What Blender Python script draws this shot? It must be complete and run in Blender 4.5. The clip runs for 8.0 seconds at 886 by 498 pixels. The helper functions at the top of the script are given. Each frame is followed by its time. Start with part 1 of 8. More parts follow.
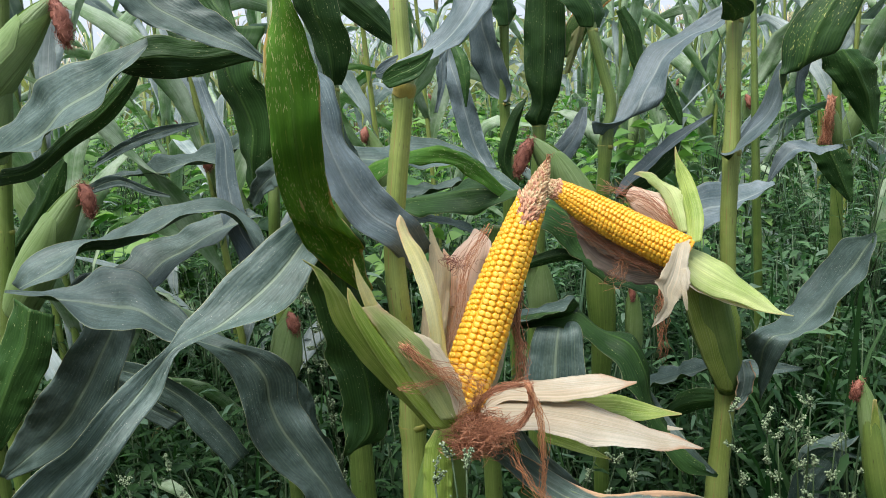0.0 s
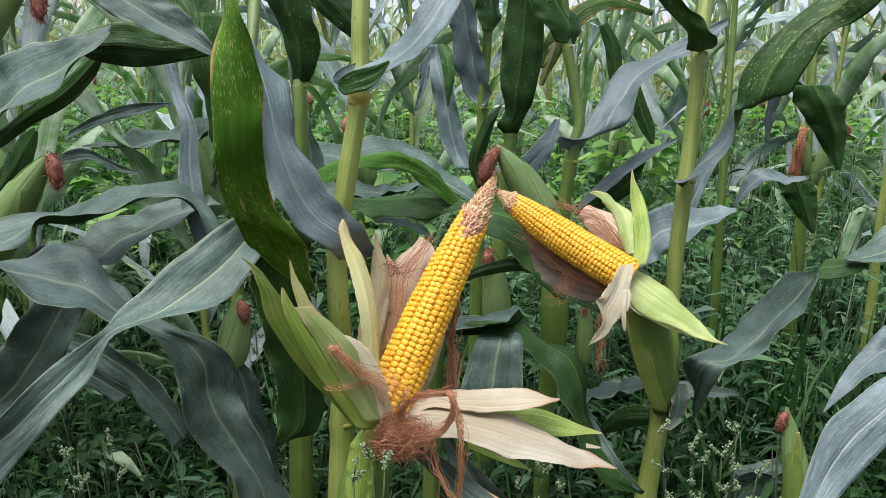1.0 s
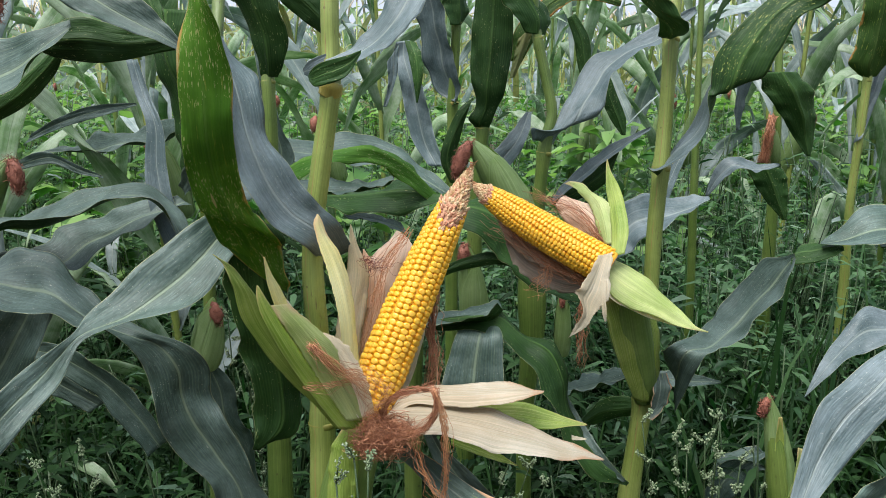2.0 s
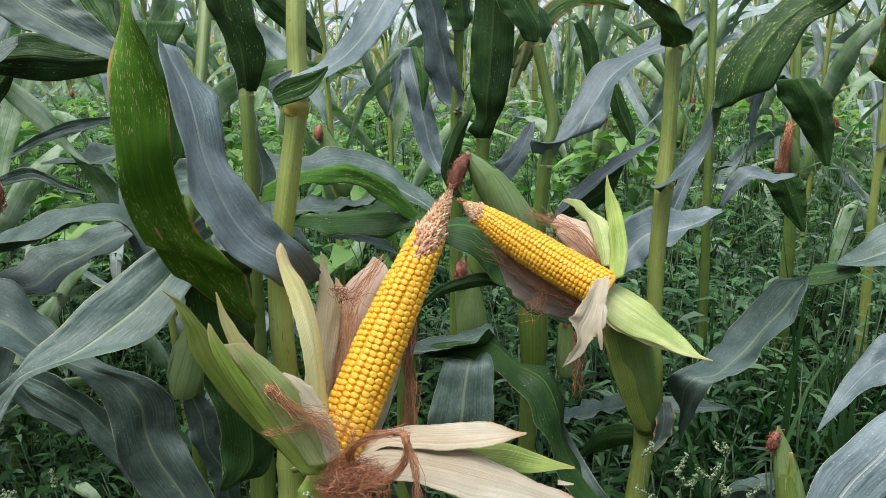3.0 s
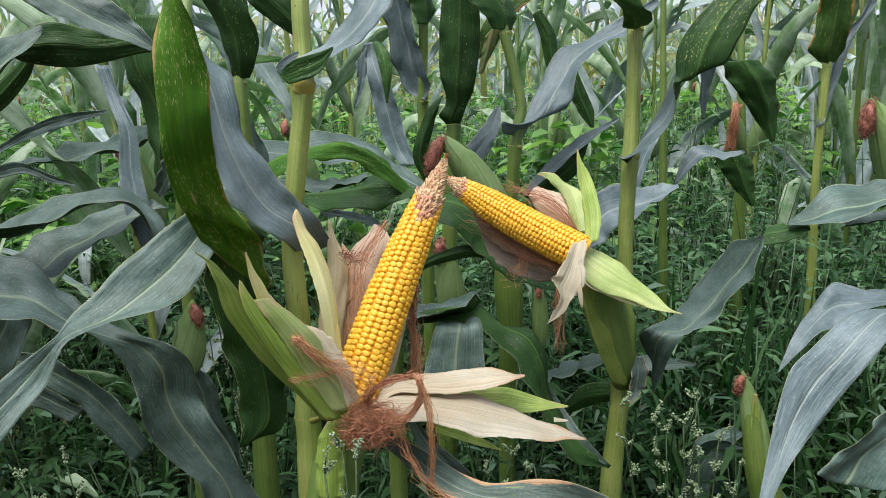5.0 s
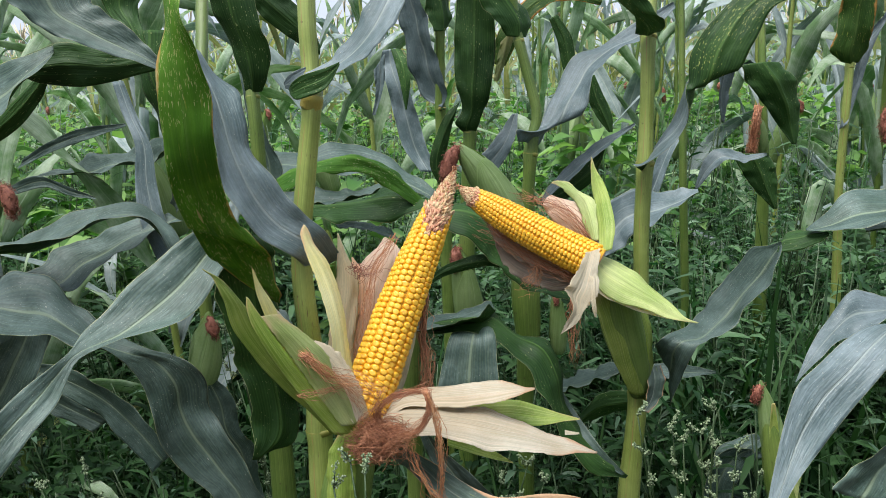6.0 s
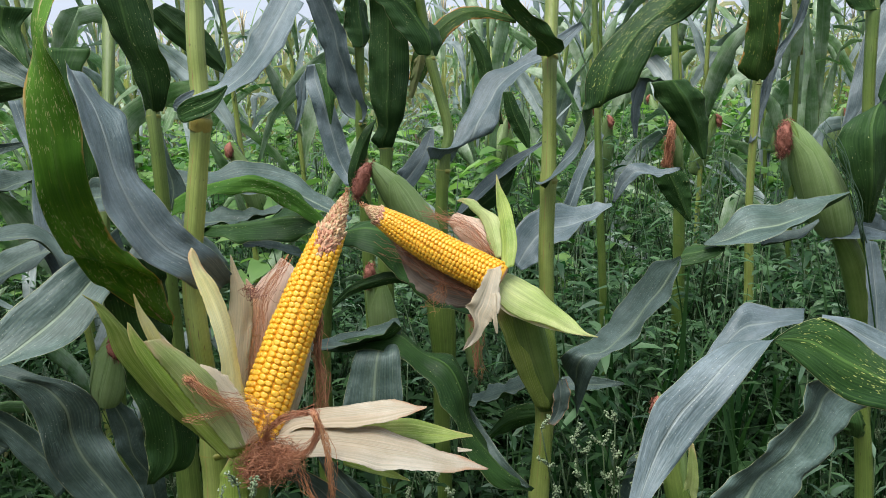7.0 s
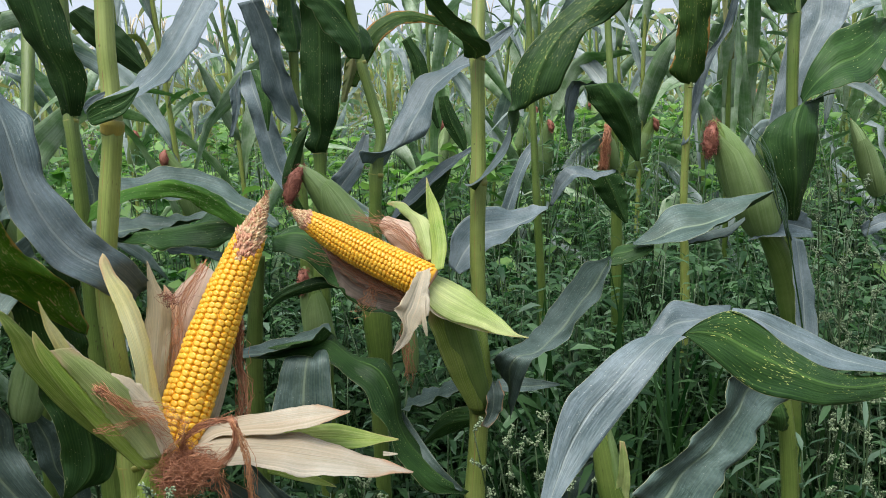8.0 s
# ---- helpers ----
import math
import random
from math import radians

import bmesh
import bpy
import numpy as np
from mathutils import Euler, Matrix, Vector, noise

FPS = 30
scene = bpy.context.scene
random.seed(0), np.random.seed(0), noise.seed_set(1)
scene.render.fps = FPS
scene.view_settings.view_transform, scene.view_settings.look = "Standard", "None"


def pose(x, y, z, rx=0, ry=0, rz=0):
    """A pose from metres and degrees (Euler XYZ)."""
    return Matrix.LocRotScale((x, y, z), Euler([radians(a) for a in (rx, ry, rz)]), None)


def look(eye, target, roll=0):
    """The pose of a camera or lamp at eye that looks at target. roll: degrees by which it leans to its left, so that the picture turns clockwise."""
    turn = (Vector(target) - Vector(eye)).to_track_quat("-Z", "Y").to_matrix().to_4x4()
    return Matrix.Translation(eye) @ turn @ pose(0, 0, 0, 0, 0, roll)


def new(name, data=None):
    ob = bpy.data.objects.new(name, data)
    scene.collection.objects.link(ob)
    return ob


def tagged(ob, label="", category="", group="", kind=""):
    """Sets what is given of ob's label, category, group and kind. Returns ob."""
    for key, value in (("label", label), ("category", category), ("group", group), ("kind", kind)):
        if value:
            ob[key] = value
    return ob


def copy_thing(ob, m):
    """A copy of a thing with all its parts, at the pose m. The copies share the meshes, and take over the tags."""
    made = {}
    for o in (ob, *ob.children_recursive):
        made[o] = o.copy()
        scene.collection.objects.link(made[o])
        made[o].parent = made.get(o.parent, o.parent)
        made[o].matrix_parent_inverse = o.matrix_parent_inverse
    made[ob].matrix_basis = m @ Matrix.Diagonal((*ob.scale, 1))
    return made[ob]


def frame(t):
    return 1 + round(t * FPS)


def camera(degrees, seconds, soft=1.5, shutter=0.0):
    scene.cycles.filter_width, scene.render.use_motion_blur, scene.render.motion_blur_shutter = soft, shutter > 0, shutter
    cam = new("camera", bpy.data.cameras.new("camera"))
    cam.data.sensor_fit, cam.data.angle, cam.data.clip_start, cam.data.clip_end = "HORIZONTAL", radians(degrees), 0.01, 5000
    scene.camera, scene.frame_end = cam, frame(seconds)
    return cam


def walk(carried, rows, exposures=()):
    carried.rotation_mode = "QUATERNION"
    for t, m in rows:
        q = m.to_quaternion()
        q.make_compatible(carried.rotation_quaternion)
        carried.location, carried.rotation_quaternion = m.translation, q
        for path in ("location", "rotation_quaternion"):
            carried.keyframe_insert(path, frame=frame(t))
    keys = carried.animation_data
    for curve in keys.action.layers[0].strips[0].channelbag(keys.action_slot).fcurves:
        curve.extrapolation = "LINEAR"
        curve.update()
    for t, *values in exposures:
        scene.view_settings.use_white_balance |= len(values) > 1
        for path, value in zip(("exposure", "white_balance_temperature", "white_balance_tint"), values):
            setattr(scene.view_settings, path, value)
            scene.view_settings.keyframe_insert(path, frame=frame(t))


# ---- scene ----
cam = camera(55.0, 8.0, soft=0.9)
PATH = [
    (0, (0.084, 0.052, 1.225), (-0.085, 2.001, 0.812), -3.6),
    (0.5, (0.109, 0.041, 1.247), (-0.049, 1.986, 0.809), 1.6),
    (1, (0.126, 0.038, 1.245), (-0.012, 1.984, 0.808), 1.4),
    (1.5, (0.132, 0.044, 1.237), (0.013, 1.989, 0.788), 0.5),
    (1.7, (0.109, 0.042, 1.234), (0.046, 1.993, 0.797), 0.4),
    (2.8, (0.163, 0.106, 1.245), (0.052, 2.055, 0.81), -0.5),
    (3, (0.156, 0.11, 1.246), (0.031, 2.059, 0.814), -0.2),
    (3.5, (0.111, 0.077, 1.244), (-0.044, 2.024, 0.816), -0.1),
    (4, (0.052, 0.02, 1.237), (0.027, 1.973, 0.805), -0.3),
    (4.5, (0.058, 0.018, 1.227), (0.063, 1.971, 0.798), -1.0),
    (4.7, (0.085, 0.027, 1.226), (0.093, 1.98, 0.794), -1.3),
    (5.8, (0.134, 0.042, 1.236), (0.07, 1.995, 0.811), -2.3),
    (6, (0.132, 0.039, 1.237), (0.061, 1.992, 0.812), -2.5),
    (6.5, (0.148, 0.032, 1.244), (0.077, 1.987, 0.828), -2.7),
    (7, (0.181, 0.032, 1.246), (0.238, 1.989, 0.839), -2.3),
    (7.5, (0.198, 0.035, 1.242), (0.342, 1.99, 0.846), -2.3),
    (8, (0.208, 0.035, 1.238), (0.378, 1.989, 0.844), -2.6),
]
walk(cam, [(t, look(eye, target, roll)) for t, eye, target, roll in PATH], exposures=[(0, 0.82, 6390, 11), (1.5, 0.80, 6390, 11), (3, 0.74, 6390, 11), (5, 0.79, 6390, 11), (6.4, 0.79, 6390, 11), (7.1, 0.65, 6390, 11), (8, 0.65, 6390, 11)])

# ---- world and light: a bright overcast summer sky ----
world = bpy.data.worlds.new("overcast_sky")
scene.world = world
world.use_nodes = True
wn, wl = world.node_tree.nodes, world.node_tree.links
sky = wn.new("ShaderNodeTexSky")
sky.sky_type = "NISHITA"
sky.sun_disc = False
sky.sun_elevation, sky.sun_rotation = radians(69), radians(219)
sky.dust_density = 4.0
cloud = wn.new("ShaderNodeMix")
cloud.data_type = "RGBA"
cloud.inputs[0].default_value = 0.62
cloud.inputs[7].default_value = (9.0, 10.0, 11.8, 1)
wl.new(sky.outputs[0], cloud.inputs[6])
wl.new(cloud.outputs[2], wn["Background"].inputs[0])
wn["Background"].inputs[1].default_value = 0.072
sun = new("sun", bpy.data.lights.new("sun", "SUN"))
sun.data.energy, sun.data.angle, sun.data.color = 3.9, radians(44), (1.0, 0.98, 0.95)
sun.matrix_world = look((-1.4, -1.7, 5.8), (0, 0, 0))
tagged(sun, kind="structure")


# ---- materials ----
def material(name, rough=0.5, spec=0.5):
    m = bpy.data.materials.new(name)
    m.use_nodes = True
    nt = m.node_tree
    b = nt.nodes["Principled BSDF"]
    b.inputs["Roughness"].default_value = rough
    b.inputs["Specular IOR Level"].default_value = spec
    return m, nt, b


def node(nt, kind, **kw):
    n = nt.nodes.new(kind)
    for k, v in kw.items():
        if k == "op":
            n.operation = v
        elif k == "dt":
            n.data_type = v
        elif k == "bt":
            n.blend_type = v
        else:
            n.inputs[k.replace("_", " ")].default_value = v
    return n


def calc(nt, op, a, b=None, c=None):
    n = nt.nodes.new("ShaderNodeMath")
    n.operation = op
    for i, v in enumerate((a, b, c)):
        if v is None:
            continue
        if isinstance(v, (int, float)):
            n.inputs[i].default_value = v
        else:
            nt.links.new(v, n.inputs[i])
    return n.outputs[0]


def mixc(nt, fac, a, b, bt="MIX"):
    n = nt.nodes.new("ShaderNodeMix")
    n.data_type, n.blend_type = "RGBA", bt
    for i, v in ((0, fac), (6, a), (7, b)):
        if isinstance(v, (int, float)):
            n.inputs[i].default_value = v
        elif isinstance(v, tuple):
            n.inputs[i].default_value = (*v, 1)
        else:
            nt.links.new(v, n.inputs[i])
    return n.outputs[2]


def step(nt, v, lo, hi):
    n = nt.nodes.new("ShaderNodeMapRange")
    n.interpolation_type = "SMOOTHSTEP"
    nt.links.new(v, n.inputs[0])
    n.inputs[1].default_value, n.inputs[2].default_value = lo, hi
    return n.outputs[0]


def noise_of(nt, vec, scale, detail=3, rough=0.55):
    n = nt.nodes.new("ShaderNodeTexNoise")
    n.inputs["Scale"].default_value, n.inputs["Detail"].default_value = scale, detail
    n.inputs["Roughness"].default_value = rough
    nt.links.new(vec, n.inputs["Vector"])
    return n.outputs["Fac"]


def scaled(nt, vec, s):
    n = nt.nodes.new("ShaderNodeMapping")
    n.inputs["Scale"].default_value = s
    nt.links.new(vec, n.inputs[0])
    return n.outputs[0]


def bump(nt, b, height, strength, dist):
    n = nt.nodes.new("ShaderNodeBump")
    n.inputs["Strength"].default_value, n.inputs["Distance"].default_value = strength, dist
    nt.links.new(height, n.inputs["Height"])
    nt.links.new(n.outputs[0], b.inputs["Normal"])
    return n.outputs[0]


def blade(name, base, other, rib, fleck, fleck_amount, thin, rough, spec=0.5, blotch=None, veins=26, blotch_from=0.88, tip=None, streaky=0.45, fibrous=0.0, lines=0.0, dusty=0.0):
    """A grass-like leaf surface: UV x runs across the blade, y along it in metres."""
    m, nt, b = material(name, rough, spec)
    leafy = fibrous == 0.0
    uv = nt.nodes.new("ShaderNodeTexCoord").outputs["UV"]
    pos = nt.nodes.new("ShaderNodeNewGeometry").outputs["Position"]
    rnd = nt.nodes.new("ShaderNodeObjectInfo").outputs["Random"]
    sep = nt.nodes.new("ShaderNodeSeparateXYZ")
    nt.links.new(uv, sep.inputs[0])
    across = calc(nt, "ABSOLUTE", calc(nt, "SUBTRACT", sep.outputs[0], 0.5))
    big = noise_of(nt, pos, 16, 5, 0.62)
    col = mixc(nt, step(nt, big, 0.35, 0.7), base, other)
    vein = noise_of(nt, scaled(nt, uv, (veins, 0.8, 1)), 1.1, 2)
    fine = noise_of(nt, scaled(nt, uv, (veins * 3.2, 1.0, 1)), 2.0, 2)
    col = mixc(nt, calc(nt, "MULTIPLY", step(nt, vein, 0.45, 0.7), 0.10 if leafy else fibrous), col, rib)
    col = mixc(nt, 0.28 if leafy else 0.4, col, mixc(nt, step(nt, fine, 0.32, 0.68), (0.62, 0.64, 0.62), (1.28, 1.28, 1.28)), "MULTIPLY")
    # parallel side veins: thin even lines along the blade
    ridge = calc(nt, "ABSOLUTE", calc(nt, "SINE", calc(nt, "ADD", calc(nt, "MULTIPLY", sep.outputs[0], veins * 2.4), calc(nt, "MULTIPLY", noise_of(nt, scaled(nt, uv, (3, 2.5, 1)), 1.0, 2), 5.0))))
    if lines:
        col = mixc(nt, calc(nt, "MULTIPLY", step(nt, ridge, 0.72, 0.99), lines), col, rib)
    streak = noise_of(nt, scaled(nt, uv, (9, 4.5, 1)), 1.6, 5, 0.65)
    col = mixc(nt, streaky, col, mixc(nt, step(nt, streak, 0.30, 0.72), (0.58, 0.66, 0.60), (1.38, 1.32, 1.36)), "MULTIPLY")
    if dusty:
        grain = noise_of(nt, scaled(nt, uv, (46, 26, 1)), 2.0, 6, 0.7)
        cloudy = noise_of(nt, pos, 34, 4, 0.6)
        film = calc(nt, "MULTIPLY", step(nt, grain, 0.46, 0.66), step(nt, cloudy, 0.38, 0.66))
        col = mixc(nt, calc(nt, "MULTIPLY", film, dusty), col, tuple(min(1.0, 1.9 * c + 0.02) for c in other))
        col = mixc(nt, 0.5 * dusty, col, mixc(nt, step(nt, noise_of(nt, pos, 300, 3), 0.35, 0.65), (0.62, 0.62, 0.62), (1.36, 1.36, 1.36)), "MULTIPLY")
    ribm = calc(nt, "SUBTRACT", 1.0, step(nt, across, 0.012, 0.034))
    if leafy:
        halo = calc(nt, "SUBTRACT", 1.0, step(nt, across, 0.02, 0.11))
        col = mixc(nt, calc(nt, "ADD", calc(nt, "MULTIPLY", ribm, 0.36), calc(nt, "MULTIPLY", halo, 0.10)), col, rib)
        rim = step(nt, calc(nt, "ADD", across, calc(nt, "MULTIPLY", noise_of(nt, pos, 40, 3), 0.012)), 0.496, 0.504)
        col = mixc(nt, calc(nt, "MULTIPLY", rim, 0.6), col, (0.42, 0.42, 0.22))
    if blotch:
        edge = step(nt, calc(nt, "ADD", across, calc(nt, "ADD", calc(nt, "MULTIPLY", noise_of(nt, pos, 60, 4), 0.22), calc(nt, "ADD", 0.105, calc(nt, "MULTIPLY", noise_of(nt, pos, 12, 1), 0.46)))), blotch_from, blotch_from + 0.06)
        col = mixc(nt, edge, col, blotch)
        spots = noise_of(nt, scaled(nt, uv, (15, 34, 1)), 1.0, 3)
        col = mixc(nt, calc(nt, "MULTIPLY", step(nt, spots, 0.62, 0.69), 0.45), col, (0.36, 0.44, 0.08))
    if blotch and fleck_amount > 1:
        # bleached scars, longer than wide
        scar = nt.nodes.new("ShaderNodeTexVoronoi")
        scar.inputs["Scale"].default_value = 1.0
        bent = nt.nodes.new("ShaderNodeVectorMath")
        bent.operation = "ADD"
        warp = nt.nodes.new("ShaderNodeTexNoise")
        warp.inputs["Scale"].default_value = 90.0
        nt.links.new(pos, warp.inputs["Vector"])
        nt.links.new(scaled(nt, uv, (9, 26, 1)), bent.inputs[0])
        nt.links.new(scaled(nt, warp.outputs["Color"], (0.5, 0.5, 0)), bent.inputs[1])
        nt.links.new(bent.outputs[0], scar.inputs["Vector"])
        few = nt.nodes.new("ShaderNodeSeparateColor")
        nt.links.new(scar.outputs["Color"], few.inputs[0])
        mark = calc(nt, "MULTIPLY", calc(nt, "LESS_THAN", scar.outputs["Distance"], calc(nt, "MULTIPLY", few.outputs[1], 0.30)), calc(nt, "LESS_THAN", few.outputs[0], 0.62))
        col = mixc(nt, calc(nt, "MULTIPLY", mark, 0.85), col, (0.62, 0.52, 0.24))
    if tip:
        way = nt.nodes.new("ShaderNodeUVMap")
        way.uv_map = "share"
        sw = nt.nodes.new("ShaderNodeSeparateXYZ")
        nt.links.new(way.outputs[0], sw.inputs[0])
        reach = calc(nt, "ADD", sw.outputs[1], calc(nt, "ADD", calc(nt, "MULTIPLY", calc(nt, "POWER", sw.outputs[0], 3.0), 0.17), calc(nt, "MULTIPLY", noise_of(nt, pos, 70, 5), 0.36)))
        col = mixc(nt, calc(nt, "MULTIPLY", step(nt, reach, 1.06, 1.28), 0.68), col, tip)
    if fleck_amount:
        for cells, near, share in (((58, 150, 1), 0.17, 1.0), ((30, 92, 1), 0.13, 0.35)):
            vo = nt.nodes.new("ShaderNodeTexVoronoi")
            vo.inputs["Scale"].default_value = 1.0
            nt.links.new(scaled(nt, uv, cells), vo.inputs["Vector"])
            pick = nt.nodes.new("ShaderNodeSeparateColor")
            nt.links.new(vo.outputs["Color"], pick.inputs[0])
            patchy = step(nt, noise_of(nt, pos, 22, 2), 0.45, 0.62)
            size = calc(nt, "MULTIPLY", calc(nt, "ADD", 0.45, pick.outputs[1]), near * (1.3 if fleck_amount > 3 else 1.0))
            dot = calc(nt, "MULTIPLY", calc(nt, "LESS_THAN", vo.outputs["Distance"], size), calc(nt, "LESS_THAN", pick.outputs[0], calc(nt, "MULTIPLY", patchy, fleck_amount * share)))
            col = mixc(nt, calc(nt, "MULTIPLY", dot, 0.85), col, fleck)
        dust = nt.nodes.new("ShaderNodeTexVoronoi")
        dust.inputs["Scale"].default_value = 900.0
        nt.links.new(pos, dust.inputs["Vector"])
        some = nt.nodes.new("ShaderNodeSeparateColor")
        nt.links.new(dust.outputs["Color"], some.inputs[0])
        mote = calc(nt, "MULTIPLY", calc(nt, "LESS_THAN", dust.outputs["Distance"], 0.34), calc(nt, "LESS_THAN", some.outputs[1], calc(nt, "MULTIPLY", step(nt, noise_of(nt, pos, 13, 4), 0.42, 0.70), 0.13)))
        col = mixc(nt, calc(nt, "MULTIPLY", mote, 0.45), col, fleck)
    shade = calc(nt, "ADD", 0.82, calc(nt, "MULTIPLY", rnd, 0.36))
    hsv = nt.nodes.new("ShaderNodeHueSaturation")
    nt.links.new(col, hsv.inputs["Color"])
    nt.links.new(shade, hsv.inputs["Value"])
    col = hsv.outputs[0]
    nt.links.new(col, b.inputs["Base Color"])
    rv = nt.nodes.new("ShaderNodeMapRange")
    nt.links.new(noise_of(nt, pos, 60, 4), rv.inputs[0])
    rv.inputs[3].default_value, rv.inputs[4].default_value = rough - 0.1, rough + 0.14
    nt.links.new(rv.outputs[0], b.inputs["Roughness"])
    h = calc(nt, "ADD", calc(nt, "MULTIPLY", fine, 0.12), calc(nt, "ADD", calc(nt, "MULTIPLY", vein, 0.14), calc(nt, "MULTIPLY", ribm, -0.5)))
    h = calc(nt, "ADD", h, calc(nt, "MULTIPLY", ridge, 0.035 if leafy else 0.12))
    wave = noise_of(nt, scaled(nt, uv, (2.2, 15, 1)), 1.0, 3, 0.5)
    h = calc(nt, "ADD", h, calc(nt, "MULTIPLY", wave, 3.2 if veins == 26 else 0.0))
    h = calc(nt, "ADD", h, calc(nt, "MULTIPLY", noise_of(nt, scaled(nt, uv, (7, 60, 1)), 1.0, 3), 1.0 if veins == 26 else 0.0))
    nrm = bump(nt, b, h, 0.6, 0.0018)
    tr = nt.nodes.new("ShaderNodeBsdfTranslucent")
    lift = nt.nodes.new("ShaderNodeHueSaturation")
    nt.links.new(col, lift.inputs["Color"])
    lift.inputs["Saturation"].default_value, lift.inputs["Value"].default_value = 1.25, 1.6
    nt.links.new(lift.outputs[0], tr.inputs[0])
    nt.links.new(nrm, tr.inputs["Normal"])
    mix = nt.nodes.new("ShaderNodeMixShader")
    mix.inputs[0].default_value = thin
    nt.links.new(b.outputs[0], mix.inputs[1])
    nt.links.new(tr.outputs[0], mix.inputs[2])
    nt.links.new(mix.outputs[0], nt.nodes["Material Output"].inputs[0])
    return m


LEAF_TOP = blade("leaf_upper_side", (0.027, 0.058, 0.044), (0.094, 0.142, 0.126), (0.28, 0.35, 0.22), (0.46, 0.48, 0.40), 0.02, 0.18, 0.54, 0.5, streaky=0.34, lines=0.07, dusty=0.5)
# glaucous upper side, lighter than LEAF_TOP because sky light is in the colour
LEAF_BLUE_LIT = blade("leaf_glaucous_skylit", (0.070, 0.110, 0.114), (0.160, 0.206, 0.220), (0.36, 0.41, 0.37), (0.46, 0.48, 0.42), 0.016, 0.22, 0.50, 0.5, streaky=0.34, lines=0.06, dusty=0.35)
# upper sides in the field: open sky light is put into the pale colour
LEAF_SILVER_LIT = blade("leaf_glaucous_field_lit", (0.160, 0.215, 0.200), (0.345, 0.405, 0.400), (0.46, 0.50, 0.44), (0.44, 0.46, 0.40), 0.0, 0.28, 0.44, 0.6, streaky=0.32, veins=14)
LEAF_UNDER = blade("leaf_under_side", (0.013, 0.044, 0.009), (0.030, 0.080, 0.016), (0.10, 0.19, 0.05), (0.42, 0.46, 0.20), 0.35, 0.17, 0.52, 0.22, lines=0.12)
# real scars and yellowed edge; the bright base also stands for light shining through
LEAF_WORN_LIT = blade("leaf_under_side_worn_lit", (0.085, 0.240, 0.016), (0.155, 0.345, 0.036), (0.17, 0.32, 0.06), (0.64, 0.62, 0.26), 5.0, 0.46, 0.55, 0.2, blotch=(0.56, 0.38, 0.12), blotch_from=0.925, lines=0.16)
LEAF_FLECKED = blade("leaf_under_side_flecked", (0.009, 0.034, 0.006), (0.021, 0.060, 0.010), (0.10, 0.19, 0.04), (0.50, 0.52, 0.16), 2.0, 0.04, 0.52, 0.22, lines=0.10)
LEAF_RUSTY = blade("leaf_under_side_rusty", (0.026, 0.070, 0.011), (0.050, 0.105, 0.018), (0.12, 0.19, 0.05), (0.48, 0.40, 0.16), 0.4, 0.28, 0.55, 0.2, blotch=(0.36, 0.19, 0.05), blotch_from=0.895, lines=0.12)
# brighter copy of LEAF_UNDER with the light on it put into the colour
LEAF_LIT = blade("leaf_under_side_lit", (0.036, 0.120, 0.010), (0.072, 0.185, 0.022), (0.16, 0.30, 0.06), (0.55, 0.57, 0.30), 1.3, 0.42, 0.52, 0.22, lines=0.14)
LEAF_DRYEDGE = blade("leaf_upper_side_dry_edge", (0.070, 0.110, 0.090), (0.13, 0.17, 0.15), (0.32, 0.36, 0.30), (0.45, 0.45, 0.34), 0.03, 0.22, 0.52, 0.4, blotch=(0.46, 0.29, 0.17), blotch_from=0.885, tip=(0.42, 0.24, 0.13), lines=0.06, dusty=0.3)
# field leaves, both sides raised in colour to stand for the brighter background
LEAF_FAR_LIT = blade("leaf_both_sides_lit", (0.145, 0.255, 0.100), (0.410, 0.490, 0.355), (0.36, 0.44, 0.30), (0.4, 0.4, 0.25), 0.2, 0.38, 0.45, 0.5, veins=14)
LEAF_PALE = blade("leaf_yellowing", (0.16, 0.20, 0.07), (0.28, 0.27, 0.12), (0.36, 0.36, 0.2), (0.4, 0.3, 0.15), 0.2, 0.4, 0.5, 0.4, veins=14)
HUSK_CREAM = blade("husk_inner_dry", (0.60, 0.53, 0.38), (0.70, 0.645, 0.52), (0.56, 0.43, 0.27), (0.4, 0.25, 0.15), 0.0, 0.38, 0.55, 0.3, veins=34, streaky=0.3, fibrous=0.32)
HUSK_PINK = blade("husk_inner_thin", (0.70, 0.53, 0.41), (0.80, 0.70, 0.58), (0.52, 0.32, 0.20), (0.4, 0.25, 0.15), 0.0, 0.42, 0.5, 0.35, veins=34, streaky=0.3, fibrous=0.3)
HUSK_GREEN = blade("husk_outer_green", (0.170, 0.270, 0.030), (0.310, 0.385, 0.085), (0.46, 0.50, 0.19), (0.4, 0.4, 0.2), 0.0, 0.25, 0.42, 0.45, veins=34, streaky=0.35, tip=(0.60, 0.46, 0.22), fibrous=0.6)
HUSK_LIGHT = blade("husk_light_green", (0.30, 0.385, 0.115), (0.455, 0.505, 0.225), (0.55, 0.555, 0.31), (0.4, 0.4, 0.2), 0.0, 0.3, 0.48, 0.4, veins=30, streaky=0.35, tip=(0.60, 0.44, 0.26), fibrous=0.28)
HUSK_YELLOW = blade("husk_yellow_cream", (0.62, 0.59, 0.26), (0.72, 0.69, 0.42), (0.56, 0.50, 0.22), (0.4, 0.25, 0.15), 0.0, 0.36, 0.5, 0.35, veins=30, streaky=0.25, tip=(0.62, 0.42, 0.25), fibrous=0.45)
